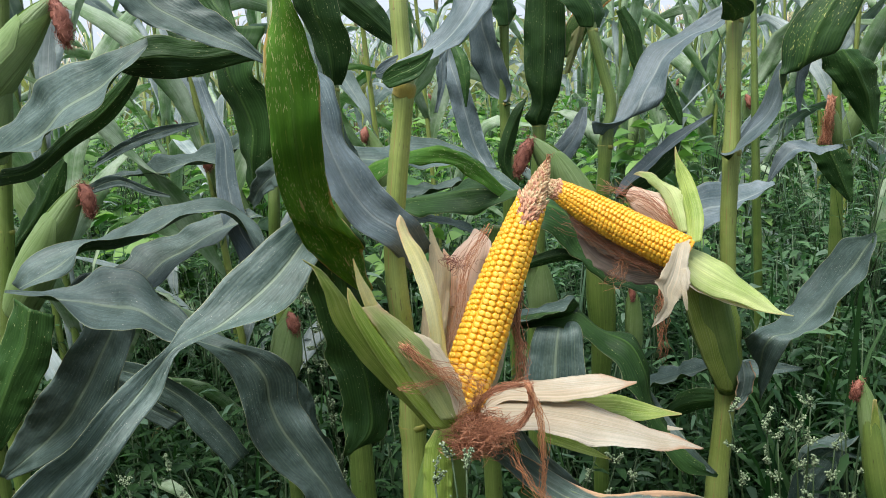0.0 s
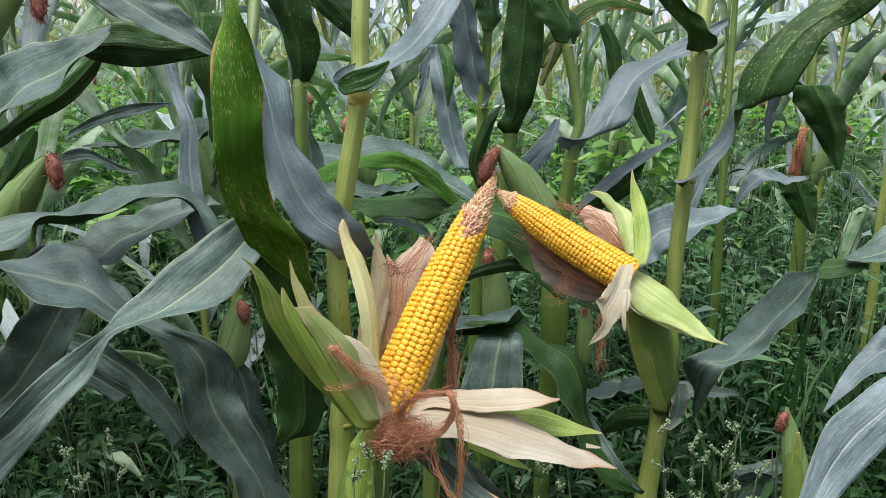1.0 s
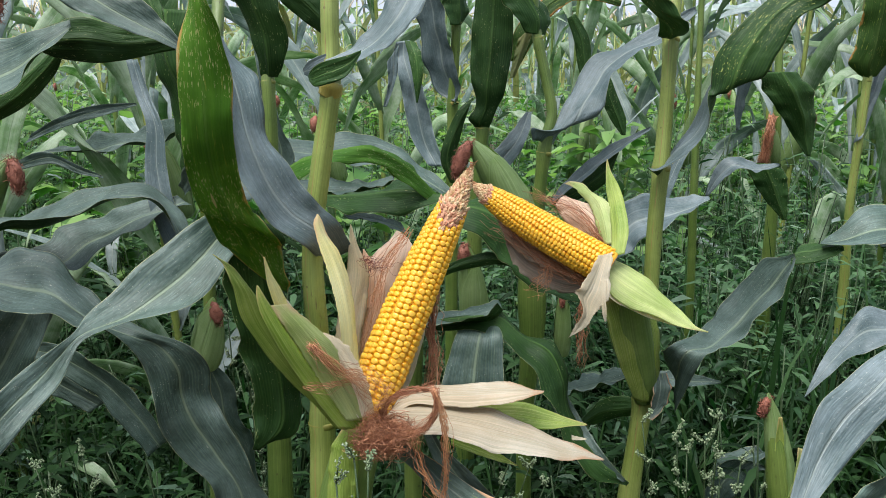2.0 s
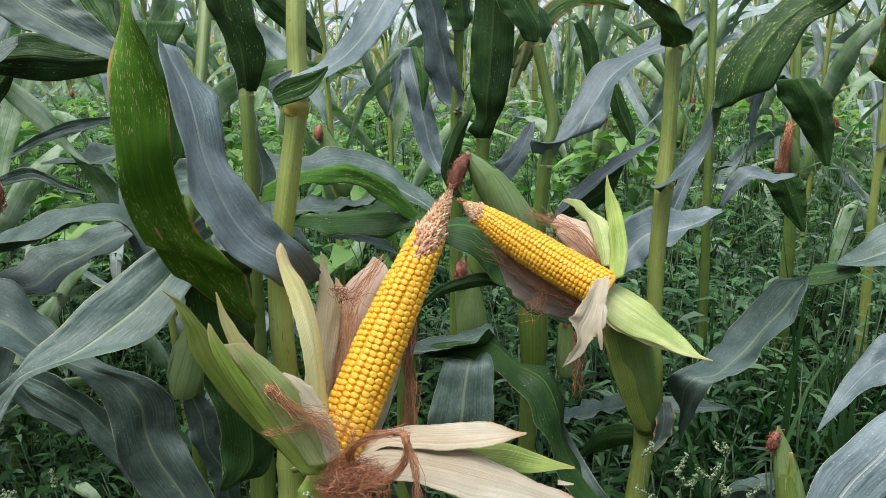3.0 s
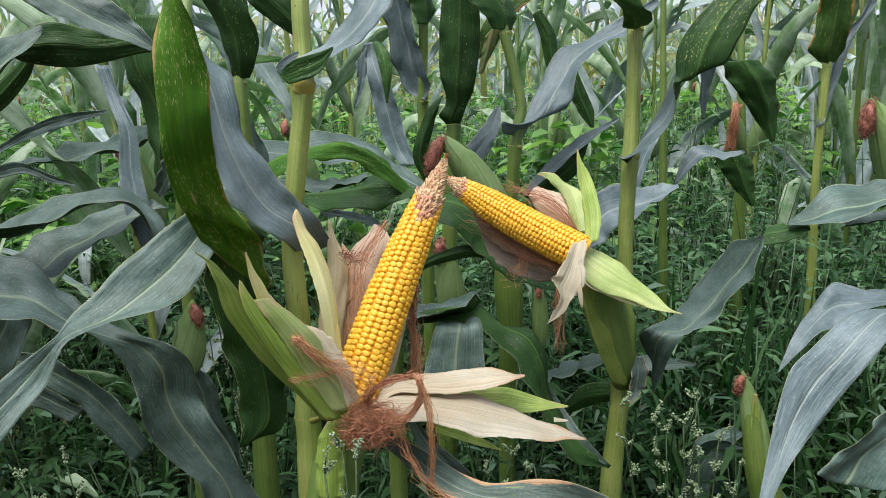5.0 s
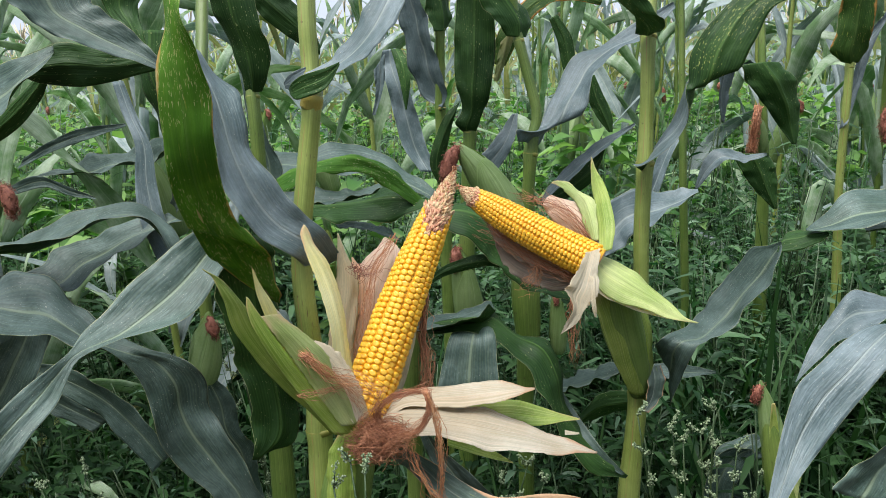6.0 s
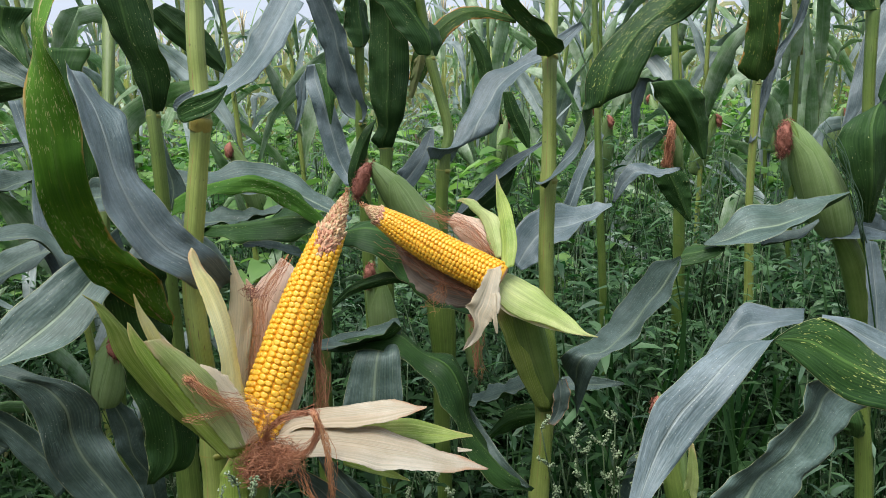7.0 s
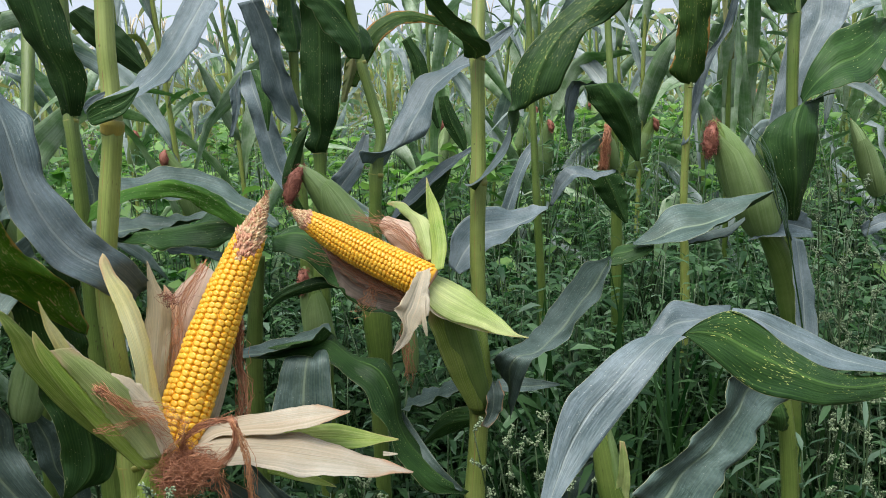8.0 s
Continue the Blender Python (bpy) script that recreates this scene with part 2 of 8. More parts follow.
HUSK_GREY = blade("husk_papery_grey", (0.20, 0.165, 0.13), (0.36, 0.29, 0.22), (0.30, 0.17, 0.11), (0.4, 0.25, 0.15), 0.0, 0.3, 0.5, 0.35, veins=24, fibrous=0.6)
HUSK_TIPPED = blade("husk_cream_brown_edge", (0.50, 0.43, 0.31), (0.62, 0.58, 0.48), (0.44, 0.32, 0.20), (0.4, 0.25, 0.15), 0.0, 0.3, 0.58, 0.22, tip=(0.48, 0.25, 0.12), veins=34, streaky=0.35, fibrous=0.55)


def stem_material(name, a, b_, dirt, rough=0.42, lengthwise=70, seam=None):
    m, nt, b = material(name, rough, 0.45)
    uv = nt.nodes.new("ShaderNodeTexCoord").outputs["UV"]
    pos = nt.nodes.new("ShaderNodeNewGeometry").outputs["Position"]
    fibre = noise_of(nt, scaled(nt, uv, (lengthwise, 3.0, 1)), 1.0, 3)
    col = mixc(nt, step(nt, noise_of(nt, pos, 18, 3), 0.35, 0.68), a, b_)
    col = mixc(nt, calc(nt, "MULTIPLY", step(nt, fibre, 0.42, 0.72), 0.55), col, tuple(min(1, 1.5 * c) for c in b_))
    col = mixc(nt, 0.5, col, mixc(nt, noise_of(nt, scaled(nt, uv, (lengthwise * 0.35, 1.2, 1)), 1.0, 3), (0.45, 0.5, 0.45), (1.5, 1.45, 1.5)), "MULTIPLY")
    col = mixc(nt, step(nt, noise_of(nt, scaled(nt, uv, (9, 26, 1)), 2.0, 4), 0.62, 0.72), col, dirt)
    dots = nt.nodes.new("ShaderNodeTexVoronoi")
    dots.inputs["Scale"].default_value = 190.0
    nt.links.new(pos, dots.inputs["Vector"])
    which = nt.nodes.new("ShaderNodeSeparateColor")
    nt.links.new(dots.outputs["Color"], which.inputs[0])
    speck = calc(nt, "MULTIPLY", calc(nt, "LESS_THAN", dots.outputs["Distance"], calc(nt, "MULTIPLY", which.outputs[1], 0.34)), calc(nt, "LESS_THAN", which.outputs[0], 0.09))
    col = mixc(nt, calc(nt, "MULTIPLY", speck, 0.6), col, (0.045, 0.04, 0.015))
    if seam:
        sx = nt.nodes.new("ShaderNodeSeparateXYZ")
        nt.links.new(uv, sx.inputs[0])
        off = calc(nt, "ABSOLUTE", calc(nt, "SUBTRACT", calc(nt, "ADD", sx.outputs[0], calc(nt, "MULTIPLY", noise_of(nt, pos, 9, 2), 0.12)), 0.42))
        line = calc(nt, "MULTIPLY", calc(nt, "SUBTRACT", 1.0, step(nt, off, 0.008, 0.022)), step(nt, noise_of(nt, pos, 30, 3), 0.36, 0.52))
        col = mixc(nt, calc(nt, "MULTIPLY", line, 0.75), col, seam)
    nt.links.new(col, b.inputs["Base Color"])
    bump(nt, b, fibre, 0.5, 0.0008)
    return m


STALK = stem_material("stalk_green", (0.065, 0.115, 0.018), (0.115, 0.165, 0.035), (0.05, 0.05, 0.015))
STALK_PALE = stem_material("stalk_yellow_green", (0.150, 0.195, 0.038), (0.215, 0.262, 0.066), (0.10, 0.085, 0.03), seam=(0.26, 0.16, 0.06))
COLLAR = stem_material("collar_yellow", (0.30, 0.24, 0.05), (0.20, 0.215, 0.05), (0.22, 0.13, 0.04))
EAR_GREEN = blade("ear_husk_green", (0.105, 0.185, 0.032), (0.175, 0.255, 0.065), (0.24, 0.31, 0.11), (0.3, 0.3, 0.2), 0.0, 0.12, 0.42, 0.45, veins=20, streaky=0.3, fibrous=0.28)
EAR_PALE = blade("ear_husk_pale", (0.165, 0.250, 0.085), (0.235, 0.325, 0.140), (0.31, 0.38, 0.20), (0.3, 0.3, 0.2), 0.0, 0.12, 0.48, 0.4, veins=20, streaky=0.3, fibrous=0.3)
EAR_WRAP = blade("ear_husk_wrapping", (0.150, 0.235, 0.070), (0.215, 0.305, 0.120), (0.29, 0.36, 0.18), (0.3, 0.3, 0.2), 0.0, 0.2, 0.46, 0.4, veins=18, streaky=0.35, fibrous=0.3)
WEED_STEM = stem_material("weed_stem", (0.025, 0.055, 0.018), (0.05, 0.085, 0.032), (0.04, 0.035, 0.02))


def plain_variation(name, a, b_, rough, scale, spec=0.4, bump_d=0.0, thin=0.0, island=False, pale=None, crown=None):
    m, nt, b = material(name, rough, spec)
    geo = nt.nodes.new("ShaderNodeNewGeometry")
    pos = geo.outputs["Position"]
    f = noise_of(nt, pos, scale, 4)
    if island:
        f = calc(nt, "ADD", calc(nt, "MULTIPLY", f, 0.45), calc(nt, "MULTIPLY", geo.outputs["Random Per Island"], 0.55))
    else:
        f = calc(nt, "ADD", calc(nt, "MULTIPLY", f, 0.7), calc(nt, "MULTIPLY", nt.nodes.new("ShaderNodeObjectInfo").outputs["Random"], 0.3))
    col = mixc(nt, step(nt, f, 0.25, 0.75), a, b_)
    if pale:
        pick = nt.nodes.new("ShaderNodeTexWhiteNoise")
        pick.noise_dimensions = "1D"
        nt.links.new(geo.outputs["Random Per Island"], pick.inputs["W"])
        col = mixc(nt, calc(nt, "MULTIPLY", calc(nt, "GREATER_THAN", pick.outputs[0], 0.92), 0.7), col, pale)
    if crown:
        local = nt.nodes.new("ShaderNodeSeparateXYZ")
        nt.links.new(nt.nodes.new("ShaderNodeTexCoord").outputs["Object"], local.inputs[0])
        across = calc(nt, "ADD", calc(nt, "POWER", local.outputs[0], 2.0), calc(nt, "POWER", local.outputs[1], 2.0))
        top = calc(nt, "MULTIPLY", calc(nt, "SUBTRACT", 1.0, step(nt, across, 0.05, 0.75)), step(nt, local.outputs[2], 0.5, 0.9))
        col = mixc(nt, calc(nt, "MULTIPLY", top, 0.6), col, crown)
    nt.links.new(col, b.inputs["Base Color"])
    if bump_d:
        bump(nt, b, noise_of(nt, pos, scale * 3, 4), 0.6, bump_d)
    if thin:
        tr = nt.nodes.new("ShaderNodeBsdfTranslucent")
        lift = nt.nodes.new("ShaderNodeHueSaturation")
        nt.links.new(col, lift.inputs["Color"])
        lift.inputs["Saturation"].default_value, lift.inputs["Value"].default_value = 1.2, 1.6
        nt.links.new(lift.outputs[0], tr.inputs[0])
        mix = nt.nodes.new("ShaderNodeMixShader")
        mix.inputs[0].default_value = thin
        nt.links.new(b.outputs[0], mix.inputs[1])
        nt.links.new(tr.outputs[0], mix.inputs[2])
        nt.links.new(mix.outputs[0], nt.nodes["Material Output"].inputs[0])
    return m


KERNEL = plain_variation("kernel_yellow", (0.69, 0.305, 0.006), (0.78, 0.43, 0.025), 0.33, 260, 0.5, crown=(0.80, 0.49, 0.075))
COB_CORE = plain_variation("cob_core", (0.68, 0.33, 0.02), (0.74, 0.42, 0.05), 0.6, 120, 0.3, 0.001)
COB_CHAFF = plain_variation("cob_chaff", (0.36, 0.22, 0.10), (0.60, 0.46, 0.27), 0.65, 260, 0.25, 0.0006, island=True)
COB_TIP = plain_variation("cob_bare_tip", (0.37, 0.165, 0.10), (0.60, 0.36, 0.22), 0.65, 260, 0.2, 0.0006, island=True)
SILK = plain_variation("silk_brown", (0.135, 0.042, 0.028), (0.34, 0.135, 0.088), 0.6, 150, 0.3, 0.0012, island=True)
SILK_MASS = plain_variation("silk_red_brown", (0.24, 0.088, 0.042), (0.50, 0.235, 0.125), 0.5, 60, 0.4, island=True)
SILK_PALE = plain_variation("silk_amber", (0.34, 0.13, 0.055), (0.56, 0.29, 0.14), 0.5, 60, 0.4, island=True)
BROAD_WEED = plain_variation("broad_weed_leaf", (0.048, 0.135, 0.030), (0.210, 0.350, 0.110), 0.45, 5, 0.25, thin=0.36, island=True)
# one weed leaf twice: a lit copy, then one with deep shade in its colour
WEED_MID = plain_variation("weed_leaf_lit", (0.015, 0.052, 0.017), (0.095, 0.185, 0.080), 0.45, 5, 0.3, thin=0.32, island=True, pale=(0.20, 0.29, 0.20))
WEED_LEAF_SHADED = plain_variation("weed_leaf_shaded", (0.006, 0.022, 0.006), (0.034, 0.080, 0.026), 0.6, 5, 0.12, thin=0.24, island=True, pale=(0.10, 0.17, 0.11))
SPRIG = plain_variation("sprig_leaf", (0.045, 0.095, 0.050), (0.110, 0.180, 0.115), 0.5, 20, 0.3, thin=0.25, island=True)
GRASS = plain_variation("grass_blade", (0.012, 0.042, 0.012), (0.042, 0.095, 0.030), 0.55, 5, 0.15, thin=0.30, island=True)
SEED_HEAD = plain_variation("weed_seed_head", (0.13, 0.19, 0.095), (0.27, 0.33, 0.20), 0.7, 60, 0.3, island=True)
TASSEL = plain_variation("tassel_straw", (0.52, 0.42, 0.26), (0.68, 0.58, 0.40), 0.7, 40, 0.3)
SOIL = plain_variation("soil", (0.030, 0.023, 0.015), (0.075, 0.058, 0.038), 0.9, 9, 0.2, 0.02)


# ---- building blocks ----
def mesh_of(name, verts, faces, mats, uvs=None, face_mats=None, smooth=True, shares=None):
    me = bpy.data.meshes.new(name)
    me.from_pydata([tuple(v) for v in verts], [], faces)
    for m in mats:
        me.materials.append(m)
    if face_mats is not None:
        me.polygons.foreach_set("material_index", np.asarray(face_mats, dtype=np.int32))
    if smooth:
        me.polygons.foreach_set("use_smooth", np.ones(len(me.polygons), dtype=bool))
    if uvs is not None:
        layer = me.uv_layers.new(name="UVMap")
        loops = np.zeros(len(me.loops), dtype=np.int32)
        me.loops.foreach_get("vertex_index", loops)
        layer.data.foreach_set("uv", np.asarray(uvs, dtype=np.float32)[loops].ravel())
        if shares is not None:
            me.uv_layers.new(name="share").data.foreach_set("uv", np.asarray(shares, dtype=np.float32)[loops].ravel())
    me.update()
    return me


def part(name, me, parent, label=""):
    ob = new(name, me)
    ob.parent = parent
    ob.matrix_parent_inverse = parent.matrix_basis.inverted() if parent.parent is None else Matrix.Identity(4)
    if label:
        tagged(ob, label)
    return ob


def thing(name, at, label, category, group="", kind=""):
    ob = new(name)
    ob.empty_display_size = 0.05
    ob.matrix_basis = Matrix.Translation(at)
    return tagged(ob, label, category, group, kind)


def smooth_rows(rows, n):
    """A smooth run of n + 1 rows through the given ones (Catmull-Rom, spaced by length)."""
    r = np.asarray(rows, float)
    d = np.linalg.norm(np.diff(r[:, :3], axis=0), axis=1) ** 0.5 + 1e-6
    k = np.concatenate([[0], np.cumsum(d)])
    slope = np.zeros_like(r)
    if len(r) > 2:
        h0, h1 = d[:-1, None], d[1:, None]
        slope[1:-1] = (np.diff(r, axis=0)[:-1] / h0 * h1 + np.diff(r, axis=0)[1:] / h1 * h0) / (h0 + h1)
    slope[0], slope[-1] = (r[1] - r[0]) / d[0], (r[-1] - r[-2]) / d[-1]
    t = np.linspace(0, k[-1], n + 1)
    i = np.clip(np.searchsorted(k, t, side="right") - 1, 0, len(r) - 2)
    h = d[i][:, None]
    s = ((t - k[i])[:, None]) / h
    return (2 * s**3 - 3 * s**2 + 1) * r[i] + (s**3 - 2 * s**2 + s) * h * slope[i] + (-2 * s**3 + 3 * s**2) * r[i + 1] + (s**3 - s**2) * h * slope[i + 1]


def unit(a):
    return a / (np.linalg.norm(a, axis=-1, keepdims=True) + 1e-12)


def blade_mesh(name, rows, mats, along=40, across=10, ruffle=0.0, waves=5.0, seed=0, thick=0.0005, ragged=0.0):
    """A leaf lofted over rows (midrib x, y, z, half-width vector x, y, z, gutter); two skins, the upper one on the side of along x across."""
    rng = np.random.default_rng(seed)
    r = smooth_rows(rows, along)
    mid, side, fold = r[:, :3], r[:, 3:6], r[:, 6]
    tan = unit(np.gradient(mid, axis=0))
    nrm = unit(np.cross(tan, side))
    w = np.linalg.norm(side, axis=1)
    run = np.concatenate([[0], np.cumsum(np.linalg.norm(np.diff(mid, axis=0), axis=1))])
    u = np.linspace(-1, 1, across + 1)
    U = u[None, :]
    ph = rng.uniform(0, 6.28, 4)
    q = run / max(run[-1], 1e-6)
    wave = np.where(U > 0, np.sin(q[:, None] * waves * 6.28 + ph[0]) + 0.5 * np.sin(q[:, None] * waves * 11 + ph[1]),
                    np.sin(q[:, None] * waves * 5.4 + ph[2]) + 0.5 * np.sin(q[:, None] * waves * 12.7 + ph[3]))
    lift = fold[:, None] * np.abs(U) ** 1.2 * w[:, None] + ruffle * wave * np.abs(U) ** 2.5 * np.minimum(w, 0.03)[:, None] / 0.03
    lift = lift + (0.0004 * np.sin(U * 8 + ph[0] + 0.8 * np.sin(q[:, None] * 9 + ph[1])) + 0.0002 * np.sin(U * 17 + ph[2])) * (w[:, None] / 0.03)
    lift = lift + 0.0030 * min(1.0, run[-1] / 0.45) ** 2 * np.sin(q[:, None] * waves * 4.1 + ph[3] + 1.6 * U) * (w[:, None] / 0.03)
    lift = lift + 0.0019 * np.sin(U * 4.2 + ph[2]) * np.sin(run[:, None] * 74 + 2.2 * U + ph[0]) * (w[:, None] / 0.03) * np.sin(run[:, None] * 19 + ph[1])
    edge = 1 + ragged * rng.normal(0, 1, (along + 1, 1)) * np.abs(U) ** 4
    P = mid[:, None, :] + side[:, None, :] * (U * edge)[:, :, None] + nrm[:, None, :] * lift[:, :, None]
    N = np.cross(np.gradient(P, axis=0), np.gradient(P, axis=1))
    N = unit(N)
    n, m = along + 1, across + 1
    body = thick * (1 - 0.8 * np.abs(U) ** 3)[:, :, None] * np.ones((n, 1, 1))
    rib = 0.0022 * np.exp(-(U / 0.07) ** 2)[:, :, None] * np.minimum(1, w / 0.03)[:, None, None]
    top, low = P + N * body * 0.5, P - N * (body * 0.5 + rib)
    verts = np.concatenate([top.reshape(-1, 3), low.reshape(-1, 3)])
    uv1 = np.stack([np.broadcast_to((U + 1) / 2, (n, m)), np.broadcast_to(run[:, None], (n, m))], -1).reshape(-1, 2) + [0, rng.uniform(0, 3)]
    uvs = np.concatenate([uv1, uv1])
    idx = np.arange(n * m).reshape(n, m)
    a, b, c, d = idx[:-1, :-1].ravel(), idx[:-1, 1:].ravel(), idx[1:, 1:].ravel(), idx[1:, :-1].ravel()
    k = n * m
    f_top = np.stack([a, d, c, b], -1)
    f_low = np.stack([a, b, c, d], -1) + k
    ring = np.concatenate([idx[0, :], idx[1:, -1], idx[-1, -2::-1], idx[-2:0:-1, 0]])
    nxt = np.roll(ring, -1)
    f_rim = np.stack([ring, nxt, nxt + k, ring + k], -1)
    faces = np.concatenate([f_top, f_low, f_rim]).tolist()
    fm = np.concatenate([np.zeros(len(f_top)), np.ones(len(f_low)), np.ones(len(f_rim))])
    part_way = np.stack([np.broadcast_to(np.abs(U), (n, m)), np.broadcast_to(q[:, None], (n, m))], -1).reshape(-1, 2)
    return mesh_of(name, verts, faces, mats, uvs, fm, True, np.concatenate([part_way, part_way]))


def frames_along(c):
    """Two normals across a line of points, carried along without twist."""
    t = unit(np.gradient(c, axis=0))
    a = np.zeros_like(c)
    ref = np.array([1.0, 0, 0]) if abs(t[0, 0]) < 0.8 else np.array([0, 1.0, 0])
    v = ref - t[0] * (ref @ t[0])
    for i in range(len(c)):
        v = v - t[i] * (v @ t[i])
        v = v / np.linalg.norm(v)
        a[i] = v
    return a, np.cross(t, a)


def tube_arrays(c, rad, sides, ridge=None):
    c = np.asarray(c, float)
    a, b = frames_along(c)
    th = np.linspace(0, 2 * np.pi, sides, endpoint=False)
    rr = np.asarray(rad)[:, None] * (1 + (ridge(th[None, :], np.linspace(0, 1, len(c))[:, None]) if ridge else 0 * th[None, :]))
    P = c[:, None, :] + rr[:, :, None] * (np.cos(th)[None, :, None] * a[:, None, :] + np.sin(th)[None, :, None] * b[:, None, :])
    n = len(c)
    idx = np.arange(n * sides).reshape(n, sides)
    nx = np.roll(idx, -1, axis=1)
    faces = np.stack([idx[:-1].ravel(), nx[:-1].ravel(), nx[1:].ravel(), idx[1:].ravel()], -1).tolist()
    faces += [idx[0, ::-1].tolist(), idx[-1].tolist()]
    run = np.concatenate([[0], np.cumsum(np.linalg.norm(np.diff(c, axis=0), axis=1))])
    uv = np.stack([np.broadcast_to(np.abs(th / np.pi - 1)[None, :], (n, sides)), np.broadcast_to(run[:, None], (n, sides))], -1)
    return P.reshape(-1, 3), faces, uv.reshape(-1, 2)


def tube_mesh(name, rows, mat, along=24, sides=12, ridge=None):
    """A round stem through rows (x, y, z, radius)."""
    r = smooth_rows(rows, along)
    v, f, uv = tube_arrays(r[:, :3], r[:, 3], sides, ridge)
    return mesh_of(name, v, f, [mat], uv)


def merged(name, pieces, mats, smooth=True):
    """One mesh of many (verts, faces, uv, material slot)."""
    vs, fs, us, ms, k = [], [], [], [], 0
    for v, f, uv, slot in pieces:
        vs.append(np.asarray(v, float))
        fs += [[i + k for i in q] for q in f]
        us.append(np.asarray(uv, float) if uv is not None else np.zeros((len(v), 2)))
        ms += [slot] * len(f)
        k += len(v)
    return mesh_of(name, np.concatenate(vs), fs, mats, np.concatenate(us), ms, smooth)


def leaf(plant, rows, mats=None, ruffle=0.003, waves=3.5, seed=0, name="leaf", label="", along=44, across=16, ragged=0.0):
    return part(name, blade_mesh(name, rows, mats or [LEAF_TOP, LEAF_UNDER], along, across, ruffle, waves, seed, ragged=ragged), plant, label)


def stalk(plant, rows, mat=None, nodes=(), name="stalk", sides=26):
    """A maize stem through rows (x, y, z, radius), with a swollen joint at each given share of its length."""
    r = smooth_rows(rows, 90)
    q = np.linspace(0, 1, len(r))
    seam = sum(r[0, :3]) * 40 % 1.6 + 3.9
    flute = lambda th, s: 0.11 * (((th - seam - 0.5 * s) / 6.2832) % 1.0) - 0.06 + 0.012 * np.cos(5 * th)
    rad = r[:, 3] * 0.9
    for k in nodes:
        rad *= 1 + 0.16 * np.exp(-((q - k) / 0.010) ** 2)
    v, f, uv = tube_arrays(r[:, :3], rad, sides, flute)
    ob = part(name, mesh_of(name, v, f, [mat or STALK], uv), plant)
    for k in nodes:
        i = int(round(k * 90))
        i = min(max(i, 1), 89)
        c = np.array([r[i, :3] + (r[i + 1, :3] - r[i, :3]) * s for s in (-0.26, -0.06, 0.10, 0.22)])
        rr = rad[i] * np.array([0.95, 1.01, 1.04, 0.95])
        v, f, uv = tube_arrays(c, rr, sides)
        part("node", mesh_of("node", v, f, [COLLAR], uv), ob)
    return ob


def strand_pieces(rng, start, goals, count, spread, radius, wild, steps=10, sides=3):
    """Loose threads from about start through about the goals."""
    out = []
    pts = [np.asarray(start, float)] + [np.asarray(g, float) for g in goals]
    for _ in range(count):
        off = rng.normal(0, 1, (len(pts), 3)) * spread * np.linspace(0.5, 1.0, len(pts))[:, None]
        line = np.array(pts) + off
        rows = np.concatenate([line, np.full((len(line), 1), radius)], 1)
        r = smooth_rows(rows, steps)
        wob = rng.normal(0, wild, (steps + 1, 3))
        c = r[:, :3] + wob
        v, f, uv = tube_arrays(c, np.full(steps + 1, radius) * np.linspace(1, 0.6, steps + 1), sides)
        out.append((v, f, uv, 0))
    return out


def tuft(parent, start, goals, count, spread, mat=None, radius=0.0005, wild=0.002, seed=1, name="silk", label="", steps=10):
    rng = np.random.default_rng(seed)
    return part(name, merged(name, strand_pieces(rng, start, goals, count, spread, radius, wild, steps), [mat or SILK]), parent, label)


def silk_ball(parent, at, size, count, seed, label=""):
    """A tangle of curling threads filling a rounded clump."""
    rng = np.random.default_rng(seed)
    pieces, size = [], np.asarray(size)
    for _ in range(count):
        p = unit(rng.normal(0, 1, 3)) * rng.uniform(0.3, 1.0)
        d = unit(rng.normal(0, 1, 3))
        line = []
        for k in range(7):
            line.append(np.asarray(at) + p * size)
            d = unit(d + rng.normal(0, 0.55, 3) - p * 0.35)
            p = p + d * 0.26
        v, f, uv = tube_arrays(np.array(line), np.full(7, 0.00022), 3)
        pieces.append((v, f, uv, 0))
    return part("silk", merged("silk", pieces, [SILK_MASS]), parent, label)


